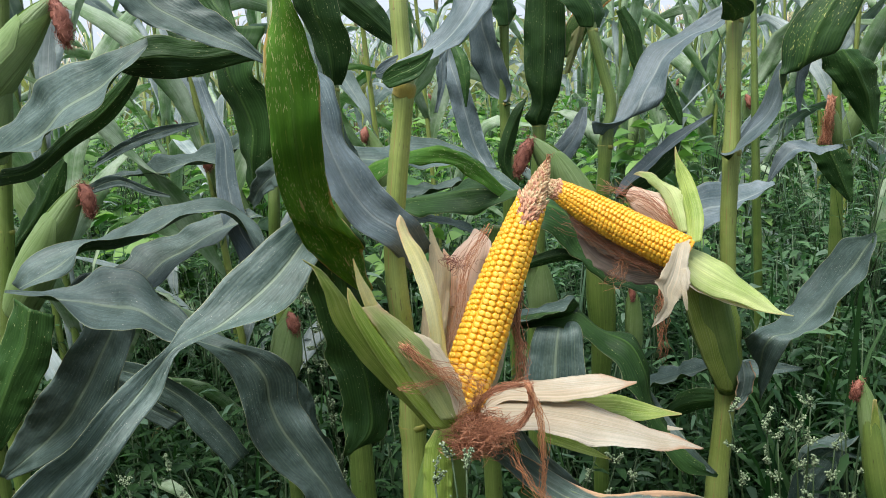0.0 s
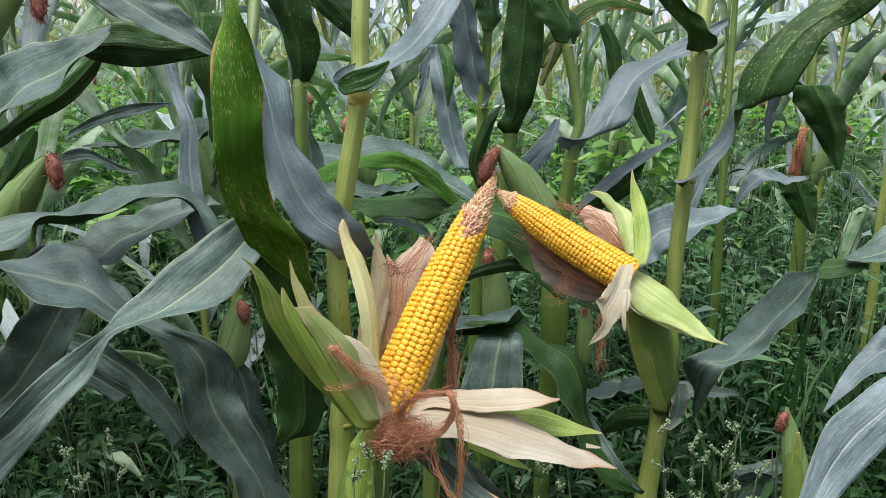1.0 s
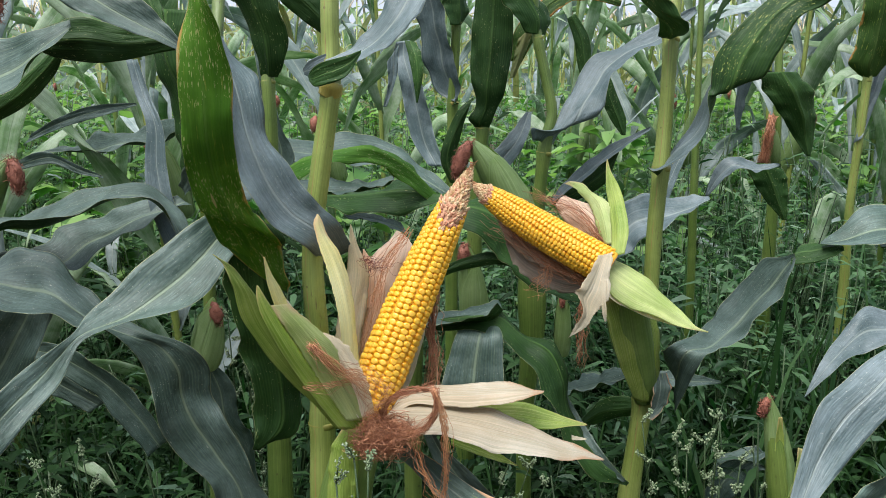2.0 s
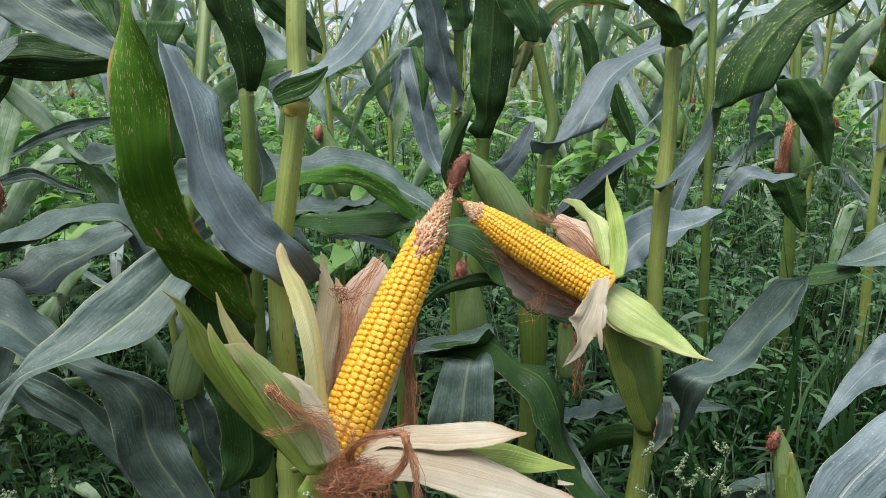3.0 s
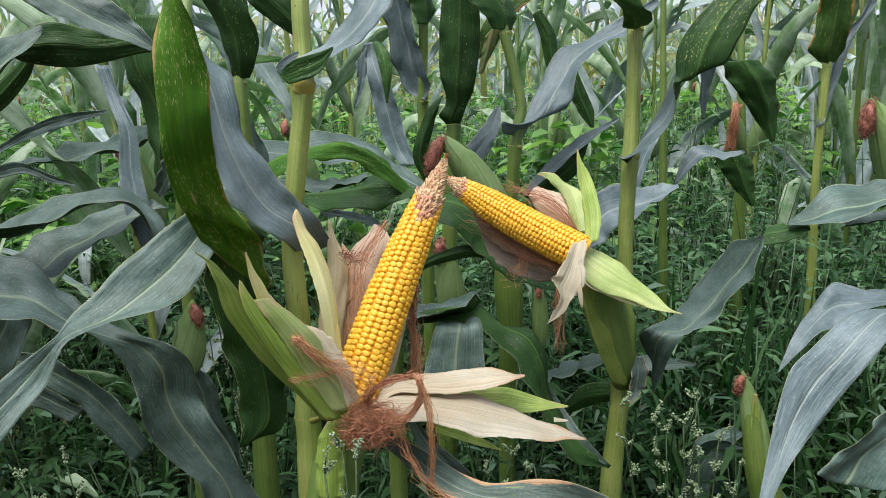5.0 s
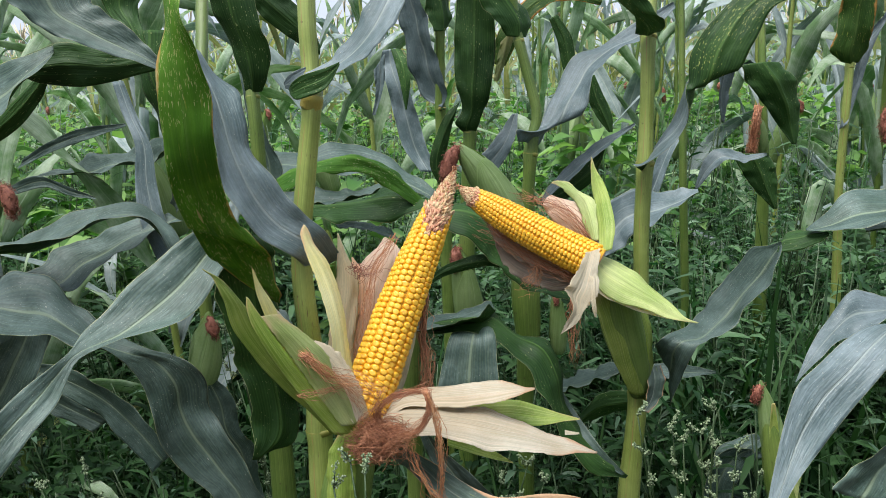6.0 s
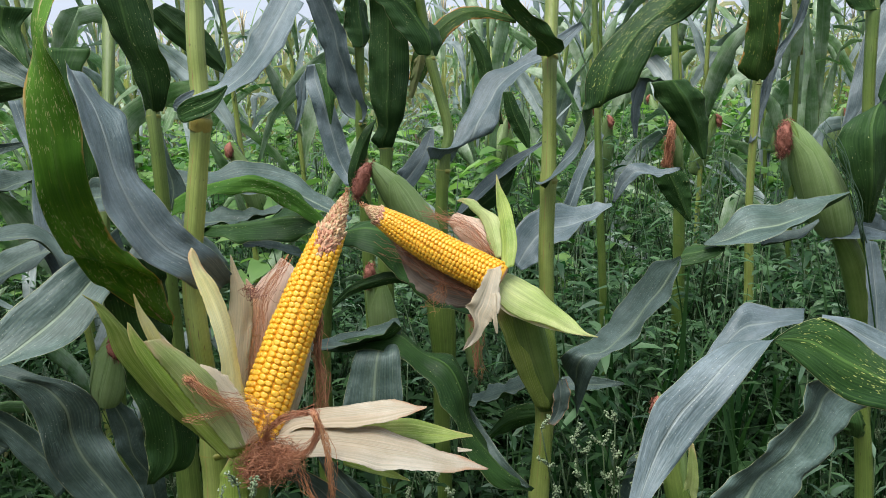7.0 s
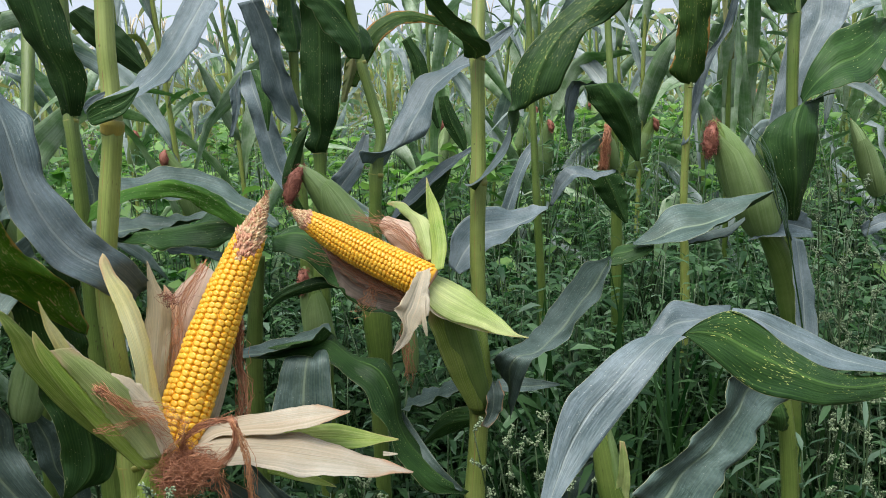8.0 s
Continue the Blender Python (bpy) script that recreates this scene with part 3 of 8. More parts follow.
def closed_ear(plant, base, tip, radius, mat=None, silk_len=0.03, seed=0, label="", silk_count=70, droop=0.0):
    """A maize ear still in its husk: a spindle drawn out to a beak, wrapped in sheaths, with silk hanging beside the beak."""
    base, tip = np.asarray(base, float), np.asarray(tip, float)
    ax = unit(tip - base)
    L = np.linalg.norm(tip - base)
    rng = np.random.default_rng(seed)
    p0, p1 = rng.uniform(0, 6, 2)
    s = np.linspace(0, 1, 28)
    rad = radius * np.interp(s, [0, 0.08, 0.25, 0.45, 0.65, 0.82, 0.93, 1], [0.62, 0.84, 1.0, 0.95, 0.78, 0.52, 0.28, 0.07])
    c = base + ax * (s * L)[:, None] + np.array([0, 0, 1.0]) * (0.03 * np.sin(np.pi * s))[:, None] * L
    fold = lambda th, q: 0.025 * np.abs(np.sin(1.5 * th + p0 + 1.2 * q)) + 0.012 * np.sin(5 * th + p1 - 4 * q)
    v, f, uv = tube_arrays(c, rad, 24, fold)
    ear = part("ear", mesh_of("ear", v, f, [mat or EAR_GREEN], uv), plant, label)
    a, b = frames_along(c)
    for k in range(3):
        # each sheath hugs the ear and ends a little short of, or past, the beak
        stop = (0.72, 0.9, 1.0)[k]
        q, w = np.linspace(0.02, stop, 20), np.linspace(-1, 1, 11)
        rq = np.interp(q, s, rad)
        cq, aq, bq = [np.stack([np.interp(q, s, g[:, j]) for j in range(3)], -1) for g in (c, a, b)]
        wide = 1.35 * np.clip((stop + 0.04 - q) / 0.22, 0.12, 1) ** 0.6
        th = p0 + 2.1 * k + 0.9 * q[:, None] + w[None, :] * wide[:, None]
        r = rq[:, None] * (1.05 + 0.035 * w[None, :] ** 2 + 0.01 * np.sin(6 * th + 9 * q[:, None])) + 0.0005 * (3 - k)
        pts = cq[:, None] + r[..., None] * (np.cos(th)[..., None] * aq[:, None] + np.sin(th)[..., None] * bq[:, None])
        idx = np.arange(20 * 11).reshape(20, 11)
        faces = np.stack([idx[:-1, :-1].ravel(), idx[:-1, 1:].ravel(), idx[1:, 1:].ravel(), idx[1:, :-1].ravel()], -1).tolist()
        uvs = np.stack(np.broadcast_arrays((w[None, :] + 1) / 2, (q * L)[:, None]), -1).reshape(-1, 2)
        part("husk", mesh_of("husk", pts.reshape(-1, 3), faces, [EAR_WRAP], uvs), ear)
    pieces = []
    if silk_len > 0.004:
        side = unit(np.array([ax[0], ax[1] - 0.25, 0.0]))
        q = np.linspace(0, 1, 12)[:, None]
        down = unit(side * 0.10 + ax * max(0.0, 0.4 - 0.5 * droop) + np.array([0, 0, -0.9]))
        w = min(max(radius * 0.42, 0.005), 0.0105)
        c = tip - ax * 0.006 + side * w * 0.8 * np.sin(np.minimum(q * 2.5, 1) * np.pi / 2) + down * q * silk_len * 1.2
        lumps = lambda th, k: 0.18 * np.sin(3 * th + 9 * k + p0) + 0.14 * np.sin(7 * th - 14 * k + p1)
        r = w * np.interp(q[:, 0], [0, 0.25, 0.6, 0.85, 1], [0.45, 0.85, 0.92, 0.75, 0.2])
        v, f, uv = tube_arrays(c, r, 14, lumps)
        pieces.append((v, f, uv, 0))
        for _ in range(silk_count * 5):
            k = int(rng.integers(0, 12))
            out = unit(rng.normal(0, 1, 3))
            at = c[k] + out * r[k] * rng.uniform(0.8, 1.2)
            d = unit(rng.normal(0, 1, 3) + down * 0.7)
            d = unit(d - out * (d @ out) * 0.8)
            n1 = w * rng.uniform(0.5, 1.1)
            line = np.array([at, at + d * n1 * 0.5 + out * n1 * 0.12, at + d * n1]) + rng.normal(0, 0.0004, (3, 3))
            v, f, uv = tube_arrays(line, np.array([0.0003, 0.0003, 0.0002]), 3)
            pieces.append((v, f, uv, 0))
    else:
        v, f, uv = tube_arrays(np.array([tip - ax * 0.004, tip + ax * 0.002]), np.array([0.002, 0.0008]), 6)
        pieces.append((v, f, uv, 0))
    part("silk", merged("silk", pieces, [SILK]), ear, "dried brown silk")
    return ear


def kernel_mesh():
    """A rounded, slightly square kernel with a dent in its crown."""
    v, f, sides = [], [], 8
    rings = ((-0.5, 0.90), (0.25, 1.0), (0.66, 0.93), (0.92, 0.70), (0.99, 0.42))
    for z, rr in rings:
        for k in range(sides):
            a = 2 * math.pi * (k + 0.5) / sides
            c, s = math.cos(a), math.sin(a)
            e = 1 / (abs(c) ** 4 + abs(s) ** 4) ** 0.25
            v.append((rr * c * e, rr * s * e, z))
    v.append((0, 0, 0.90))
    for i in range(len(rings) - 1):
        for k in range(sides):
            a, b = i * sides + k, i * sides + (k + 1) % sides
            f.append((a, b, b + sides, a + sides))
    top = (len(rings) - 1) * sides
    for k in range(sides):
        f.append((top + k, top + (k + 1) % sides, len(v) - 1))
    return v, f


KV, KF = kernel_mesh()
KERNEL_DATA = mesh_of("kernel", KV, KF, [KERNEL])


def open_ear(plant, base, tip, radius, rows, share, seed, label, pitch, taper, notch):
    """A maize ear stripped of its husk: core, rows of kernels and a bare chaffy tip. The kernels that face the path are pieces of their own."""
    rng = np.random.default_rng(seed)
    base, tip = np.asarray(base, float), np.asarray(tip, float)
    ax, L = unit(tip - base), np.linalg.norm(tip - base)
    bend = np.cross(ax, [0, 1.0, 0]) * 0.003
    def radius_at(s):
        body = radius * np.interp(s / share, [0, 0.06, 0.2, 0.5, 0.75, 0.92, 1.0], taper)
        end = radius * np.interp(s, [share, share + 0.55 * (1 - share), 1], [taper[-1] * 0.74, taper[-1] * 0.46, 0.05])
        return np.where(s < share, body, end)
    s = np.linspace(-0.03, 1, 46)
    line = lambda q: base + ax * (q * L)[:, None] + bend * np.sin(np.pi * q)[:, None]
    c = line(s)
    core_r = np.where(s < share, radius_at(s) * 0.88, radius_at(s))
    v, f, uv = tube_arrays(c, core_r, 20)
    bare = [1 if i // 20 / 45 * 1.03 - 0.03 > share - notch * 0.8 else 0 for i in range(len(f))]
    ear = part("ear", mesh_of("ear", v, f, [COB_CORE, COB_TIP], uv, bare), plant, label)
    a, b = frames_along(c)
    a0, b0 = a[20], b[20]
    count = int(share * L / pitch)
    rest = []
    phase = rng.uniform(0, 6.28)
    limits = []
    for j in range(rows):
        th0 = phase + 2 * math.pi * (j + 0.05 * (-1) ** j) / rows
        facing = -(math.cos(th0) * a0[1] + math.sin(th0) * b0[1])
        limit = share - notch * max(0.0, facing) ** 2 - rng.uniform(0, 0.015)
        limits.append((th0, limit))
        shift = rng.uniform(0, 1)
        q, i = shift * pitch / L, 0
        while q < limit:
            step_q = pitch / L * rng.uniform(0.93, 1.07) * (1 - 0.12 * q)
            r = float(radius_at(np.array(q)))
            th = th0 + 0.035 * math.sin(i * 0.33 + j * 1.7) + rng.normal(0, 0.010) + 0.10 * q
            out = math.cos(th) * a0 + math.sin(th) * b0
            at = line(np.array([q]))[0] + out * (r * 0.84)
            tang = np.cross(ax, out)
            wid = math.pi * r / rows * rng.uniform(0.94, 0.99)
            hgt = min(radius * 0.14, r * 0.15) * rng.uniform(0.88, 1.12)
            lng = step_q * L * 0.55 * rng.uniform(0.97, 1.04)
            if rng.random() < 0.015:
                hgt *= 0.6
            tilt = rng.normal(0, 0.06)
            axk = unit(ax * math.cos(tilt) + tang * math.sin(tilt))
            tak = np.cross(axk, out)
            m = Matrix(((axk[0] * lng, -tak[0] * wid, out[0] * hgt, at[0]), (axk[1] * lng, -tak[1] * wid, out[1] * hgt, at[1]), (axk[2] * lng, -tak[2] * wid, out[2] * hgt, at[2]), (0, 0, 0, 1)))
            if out[1] < -0.25:
                ob = new("kernel", KERNEL_DATA)
                ob.parent = ear
                ob.matrix_basis = m
            else:
                rest.append((np.array([m @ Vector(p) for p in KV]), KF, None, 0))
            q += step_q
            i += 1
    if rest:
        tagged(part("kernels_behind", merged("kernels_behind", rest, [KERNEL]), ear), kind="stuff")
    bits = []
    n = 1100
    cup = [(-1, 0, 0), (0, -0.6, 0), (1, 0, 0), (0, 0.6, 0), (-0.8, 0, 0.6), (0, -0.75, 0.55), (0.8, 0, 0.6), (0, 0.4, 0.6), (0, -0.1, 1.25)]
    cup_f = [(0, 1, 5, 4), (1, 2, 6, 5), (2, 3, 7, 6), (3, 0, 4, 7), (4, 5, 8), (5, 6, 8), (6, 7, 8), (7, 4, 8)]
    for k in range(n):
        q = share - notch - 0.03 + (1.0 - share + notch + 0.03) * (k / n) ** 1.05
        th = k * 2.399 + rng.normal(0, 0.2)
        out = math.cos(th) * a0 + math.sin(th) * b0
        near = min(limits, key=lambda p: abs((p[0] - th + math.pi) % (2 * math.pi) - math.pi))[1]
        if q < near - 0.01:
            continue
        r = float(radius_at(np.array(min(q, 1.0)))) * (0.86 if q < share else 0.92)
        at = line(np.array([q]))[0] + out * r
        tang = np.cross(ax, out)
        small = 1.0 - 0.5 * max(0.0, (q - share) / (1 - share))
        w, h = radius * 0.075 * rng.uniform(0.7, 1.2) * small, radius * 0.125 * rng.uniform(0.7, 1.5) * small
        lean = unit(out + ax * rng.uniform(0.9, 1.9))
        tan2 = unit(np.cross(lean, tang))
        pink = rng.random() < (0.8 if q < share - 0.02 else 0.25)
        bits.append((np.array([at + tang * w * p[0] + tan2 * w * p[1] + lean * h * p[2] for p in cup]), cup_f, None, 0 if pink else 1))
    part("cob_tip", merged("cob_tip", bits, [COB_TIP, COB_CHAFF]), ear, "bare pinkish tip with straw-coloured chaff")
    return ear


def leaf_rows(rng, z0, az, length, rise, width, curl):
    """Rows for a leaf that leaves the stem at height z0, rises and then droops."""
    rows, p, pitch = [], np.array([0.0, 0.0, z0]), rise
    out = np.array([math.cos(az), math.sin(az), 0.0])
    side = np.array([-math.sin(az), math.cos(az), 0.0])
    twist, n = 0.0, 7
    tw, kink = rng.normal(0, 0.42), (int(rng.integers(2, 6)), rng.uniform(0.4, 1.4) if rng.random() < 0.55 else 0.0)
    for i in range(n + 1):
        q = i / n
        w = width * (0.45 + 1.1 * q) if q < 0.35 else width * 0.87 * max(0.03, 1 - ((q - 0.35) / 0.66) ** 2.2)
        d = out * math.cos(pitch) + np.array([0, 0, 1.0]) * math.sin(pitch)
        up = np.cross(d, side)
        sv = side * math.cos(twist) + up * math.sin(twist)
        rows.append((*p, *(sv * w), 0.35 * (1 - q)))
        p = p + d * length / n
        pitch -= curl * (0.35 + 1.3 * q) + (kink[1] if i == kink[0] else 0)
        pitch = max(pitch, -1.45)
        twist += tw
        out = np.array([math.cos(az + rng.normal(0, 0.06)), math.sin(az + rng.normal(0, 0.06)), 0.0])
    return rows


def crown(plant, at, z0, z1, count, seed):
    """Unseen upper leaves of a plant, added to cast shade, spreading round its stem from z0 to z1."""
    r = np.random.default_rng(seed)
    az = r.uniform(0, 6.28)
    for i in range(count):
        az += math.pi + r.normal(0, 0.4)
        rows = leaf_rows(r, z0 + (z1 - z0) * i / count, az, r.uniform(0.42, 0.58), r.uniform(0.9, 1.15), r.uniform(0.030, 0.040), r.uniform(0.17, 0.24))
        rows = [(q[0] + at[0], q[1] + at[1], *q[2:]) for q in rows]
        leaf(plant, rows, ruffle=0.004, seed=seed * 10 + i, along=20, across=8)


# ---- the front rows of maize ----

plant_a = thing("maize_plant", (0, 0.76, 0), "tall green maize plant with an opened ear and hanging spotted leaf", "maize plant", "maize plants standing in the front rows")
stalk(plant_a, [
    (-0.013, 0.757, 0, 0.017),
    (-0.014, 0.758, 0.422, 0.016),
    (-0.014, 0.76, 0.845, 0.015),
    (-0.015, 0.765, 0.917, 0.012),
    (-0.016, 0.77, 0.972, 0.011),
    (-0.021, 0.775, 1.033, 0.011),
    (-0.022, 0.78, 1.078, 0.01),
    (-0.014, 0.79, 1.147, 0.01),
    (-0.005, 0.795, 1.21, 0.009),
    (-0.006, 0.805, 1.238, 0.009),
    (-0.007, 0.81, 1.272, 0.009),
    (-0.007, 0.82, 1.315, 0.009),
    (-0.007, 0.878, 1.565, 0.007),
    (-0.007, 0.936, 1.815, 0.004)], STALK_PALE, nodes=(0.637, 0.358))
part('collar', tube_mesh('collar', [(*(-0.003, 0.792, 1.216), 0.0090), (*(-0.004, 0.792, 1.213), 0.0101), (*(-0.005, 0.793, 1.209), 0.0100), (*(-0.007, 0.794, 1.204), 0.0095)], COLLAR, 14, 14), plant_a, 'yellow-orange leaf collar')
leaf(plant_a, [
    (-0.0065, 0.787, 1.225, -0.0023, 0.005, 0.0082, 0.12),
    (0.0045, 0.7885, 1.23, -0.0025, 0.0065, 0.0072, 0.12),
    (0.0188, 0.7925, 1.239, -0.0041, 0.0075, 0.0064, 0.12),
    (0.0356, 0.7955, 1.251, -0.0091, 0.0105, 0.0067, 0.12),
    (0.0521, 0.801, 1.269, -0.012, 0.011, 0.0086, 0.12),
    (0.0654, 0.81, 1.292, -0.0129, 0.01, 0.0074, 0.12),
    (0.0783, 0.825, 1.317, -0.0113, 0.005, 0.007, 0.12)], [LEAF_BLUE_LIT, LEAF_UNDER], ruffle=0.003, seed=11, label="blue-green upper leaf with a yellow collar")
leaf(plant_a, [
    (-0.0221, 0.785, 1.219, -0.0003, 0, 0.0021, 0.1),
    (-0.0167, 0.776, 1.219, -0.0017, 0, 0.0066, 0.1),
    (-0.0068, 0.772, 1.223, -0.0029, 0, 0.0087, 0.1),
    (0.0056, 0.772, 1.227, -0.0032, 0, 0.0083, 0.1),
    (0.0143, 0.776, 1.232, -0.0012, 0, 0.0063, 0.1),
    (0.0227, 0.785, 1.241, -0.0001, 0, 0.0014, 0.1)], [LEAF_UNDER, LEAF_UNDER], seed=18, ruffle=0.0008)
leaf(plant_a, [
    (-0.0304, 0.806, 1.224, -0.0006, 0, 0.0025, 0.1),
    (-0.0234, 0.8, 1.226, -0.0017, 0, 0.0066, 0.1),
    (-0.015, 0.797, 1.231, -0.002, 0, 0.0058, 0.1),
    (-0.0083, 0.797, 1.235, -0.0006, 0, 0.0046, 0.1)], [LEAF_BLUE_LIT, LEAF_UNDER], seed=19, ruffle=0.0005, name='leaf_lobe')
leaf(plant_a, [
    (-0.005, 0.811, 1.057, -0.011, 0, -0.011, 0.22),
    (-0.013, 0.765, 1.089, -0.009, -0.012, -0.012, 0.22),
    (-0.036, 0.752, 1.109, -0.015, -0.015, -0.009, 0.22),
    (-0.052, 0.744, 1.137, -0.015, -0.018, -0.004, 0.22),
    (-0.067, 0.744, 1.172, -0.011, -0.018, -0.002, 0.22),
    (-0.074, 0.749, 1.205, -0.011, -0.018, 0.002, 0.22),
    (-0.085, 0.76, 1.23, -0.01, -0.02, 0.01, 0.22),
    (-0.104, 0.775, 1.26, -0.004, -0.015, 0.005, 0.22)], [LEAF_BLUE_LIT, LEAF_UNDER], ruffle=0.0045, waves=3, seed=12)
leaf(plant_a, [
    (-0.055, 0.654, 1.341, -0.012, 0.01, 0.002, 0.12),
    (-0.057, 0.601, 1.281, -0.012, 0.014, 0.002, 0.12),
    (-0.057, 0.601, 1.249, -0.015, 0.007, 0.001, 0.12),
    (-0.056, 0.605, 1.22, -0.018, 0.002, 0.002, 0.12),
    (-0.058, 0.612, 1.186, -0.017, -0.003, 0.001, 0.12),
    (-0.062, 0.637, 1.153, -0.015, -0.013, 0.004, 0.12),
    (-0.064, 0.674, 1.121, -0.014, -0.025, 0.008, 0.12),
    (-0.063, 0.714, 1.098, -0.018, -0.035, 0.012, 0.12),
    (-0.064, 0.749, 1.073, -0.018, -0.035, 0.015, 0.12),
    (-0.06, 0.774, 1.05, -0.011, -0.025, 0.012, 0.12),
    (-0.053, 0.795, 1.028, -0.003, -0.005, 0.003, 0.12)], [LEAF_TOP, LEAF_WORN_LIT], ruffle=0.003, waves=6, seed=13, along=70, label="spotted green leaf with yellowed torn edge")
# the spotted leaf continued; a darker material stands for the shade on it
leaf(plant_a, [
    (-0.066, 0.766, 1.098, -0.017, -0.03, 0.014, 0.35),
    (-0.07, 0.778, 1.061, -0.024, -0.028, 0.015, 0.35),
    (-0.069, 0.784, 1.023, -0.018, -0.023, 0.013, 0.35),
    (-0.067, 0.789, 0.986, -0.021, -0.018, 0.008, 0.35),
    (-0.06, 0.796, 0.938, -0.021, -0.015, 0.009, 0.35),
    (-0.06, 0.794, 0.897, -0.018, -0.013, 0.01, 0.35),
    (-0.081, 0.789, 0.874, -0.004, -0.005, 0, 0.35)], ruffle=0.007, waves=4, seed=17, label="lower end of the spotted leaf, coloured dark green for shade")
leaf(plant_a, [
    (-0.0859, 0.8, 1.101, 0.0061, 0, -0.0185, 0.3),
    (-0.0966, 0.7625, 1.088, 0.01, -0.0075, -0.0174, 0.3),
    (-0.1088, 0.735, 1.071, 0.0179, -0.01, -0.0155, 0.3),
    (-0.1303, 0.7075, 1.051, 0.0236, -0.0075, -0.0137, 0.3),
    (-0.1536, 0.685, 1.037, 0.0201, -0.005, -0.0062, 0.3),
    (-0.1683, 0.6715, 1.032, 0.0133, -0.0035, -0.0019, 0.3),
    (-0.1812, 0.66, 1.027, 0.0042, 0, -0.0024, 0.3),
    (-0.189, 0.643, 1.017, 0.005, 0.003, -0.0062, 0.3),
    (-0.1944, 0.621, 1.007, 0.0105, 0.005, -0.0072, 0.3),
    (-0.2056, 0.598, 0.9933, 0.0108, 0.006, -0.0081, 0.3),
    (-0.2163, 0.575, 0.9778, 0.0088, 0.007, -0.012, 0.3),
    (-0.2274, 0.555, 0.9685, 0.008, 0.007, -0.0174, 0.3),
    (-0.2362, 0.5325, 0.9582, 0.0069, 0.0075, -0.0184, 0.3)], ruffle=0.003, seed=14, label="long grey-green leaf reaching towards the ground")
leaf(plant_a, [
    (0.04, 0.782, 0.894, -0.005, 0, 0.012, 0.3),
    (0.077, 0.761, 0.876, 0.005, 0, 0.009, 0.3),
    (0.099, 0.726, 0.874, 0.008, 0.005, 0.007, 0.3),
    (0.134, 0.686, 0.873, 0.009, 0.005, 0.006, 0.3),
    (0.18, 0.657, 0.883, 0.005, 0.005, 0.016, 0.3),
    (0.215, 0.638, 0.884, 0.003, 0.005, 0.02, 0.3),
    (0.246, 0.623, 0.875, 0, 0, 0.02, 0.3),
    (0.276, 0.6, 0.845, 0.002, 0, 0.003, 0.3)], [LEAF_DRYEDGE, LEAF_UNDER], seed=15, ruffle=0.003, label="drooping leaf with dry brown edge")
leaf(plant_a, [
    (0.078, 0.801, 0.895, 0.005, 0, -0.005, 0.3),
    (0.09, 0.802, 0.87, 0.011, 0, -0.003, 0.3),
    (0.11, 0.792, 0.845, 0.016, 0, 0.003, 0.3),
    (0.135, 0.783, 0.813, 0.021, 0, 0.005, 0.3),
    (0.167, 0.771, 0.775, 0.007, 0, 0.003, 0.3)], seed=16)

plant_l = thing("maize_plant", (-0.13, 0.9, 0), "maize plant with broad arching grey-green leaves", "maize plant", "maize plants standing in the front rows")
stalk(plant_l, [
    (-0.2462, 1.165, 0, 0.01092),
    (-0.2462, 1.165, 0.3834, 0.01071),
    (-0.2462, 1.165, 0.7668, 0.0104),
    (-0.241, 1.165, 0.8838, 0.0104),
    (-0.241, 1.165, 0.9969, 0.0091),
    (-0.2358, 1.165, 1.067, 0.0091),
    (-0.2436, 1.256, 1.224, 0.0091),
    (-0.2527, 1.321, 1.322, 0.0104),
    (-0.2774, 1.494, 1.582, 0.0078),
    (-0.3008, 1.668, 1.842, 0.0052)], STALK, nodes=(0.586, 0.462))
leaf(plant_l, [
    (-0.0974, 0.8, 0.7989, -0.0312, 0, -0.0024, 0.22),
    (-0.1058, 0.7975, 0.8352, -0.0227, -0.0025, 0.0012, 0.22),
    (-0.1239, 0.795, 0.8631, -0.0286, -0.005, -0.0035, 0.22),
    (-0.1436, 0.795, 0.8955, -0.0263, -0.005, -0.0096, 0.22),
    (-0.1549, 0.7975, 0.9241, -0.0231, -0.0125, -0.0014, 0.22),
    (-0.1568, 0.795, 0.9517, -0.0233, -0.015, -0.0002, 0.22),
    (-0.1674, 0.7875, 0.9745, -0.0203, -0.0125, -0.0008, 0.22),
    (-0.1859, 0.7765, 0.9884, -0.0103, -0.0085, -0.0017, 0.22),
    (-0.2254, 0.7825, 1, 0.0031, -0.0275, -0.0013, 0.22),
    (-0.2546, 0.7925, 1.01, 0.0052, -0.0375, -0.0065, 0.22),
    (-0.2868, 0.8075, 1.023, 0.0071, -0.0425, -0.0165, 0.22),
    (-0.3181, 0.815, 1.026, 0.0051, -0.035, -0.014, 0.22),
    (-0.3502, 0.815, 1.03, 0.0039, -0.025, -0.0048, 0.22),
    (-0.3822, 0.815, 1.036, 0.0042, -0.015, -0, 0.22),
    (-0.4066, 0.81, 1.042, -0.0002, 0, -0.0011, 0.22)], ruffle=0.005, waves=5, seed=21, along=90, across=20, label="broad grey-green leaf arching over and drooping to its tip")
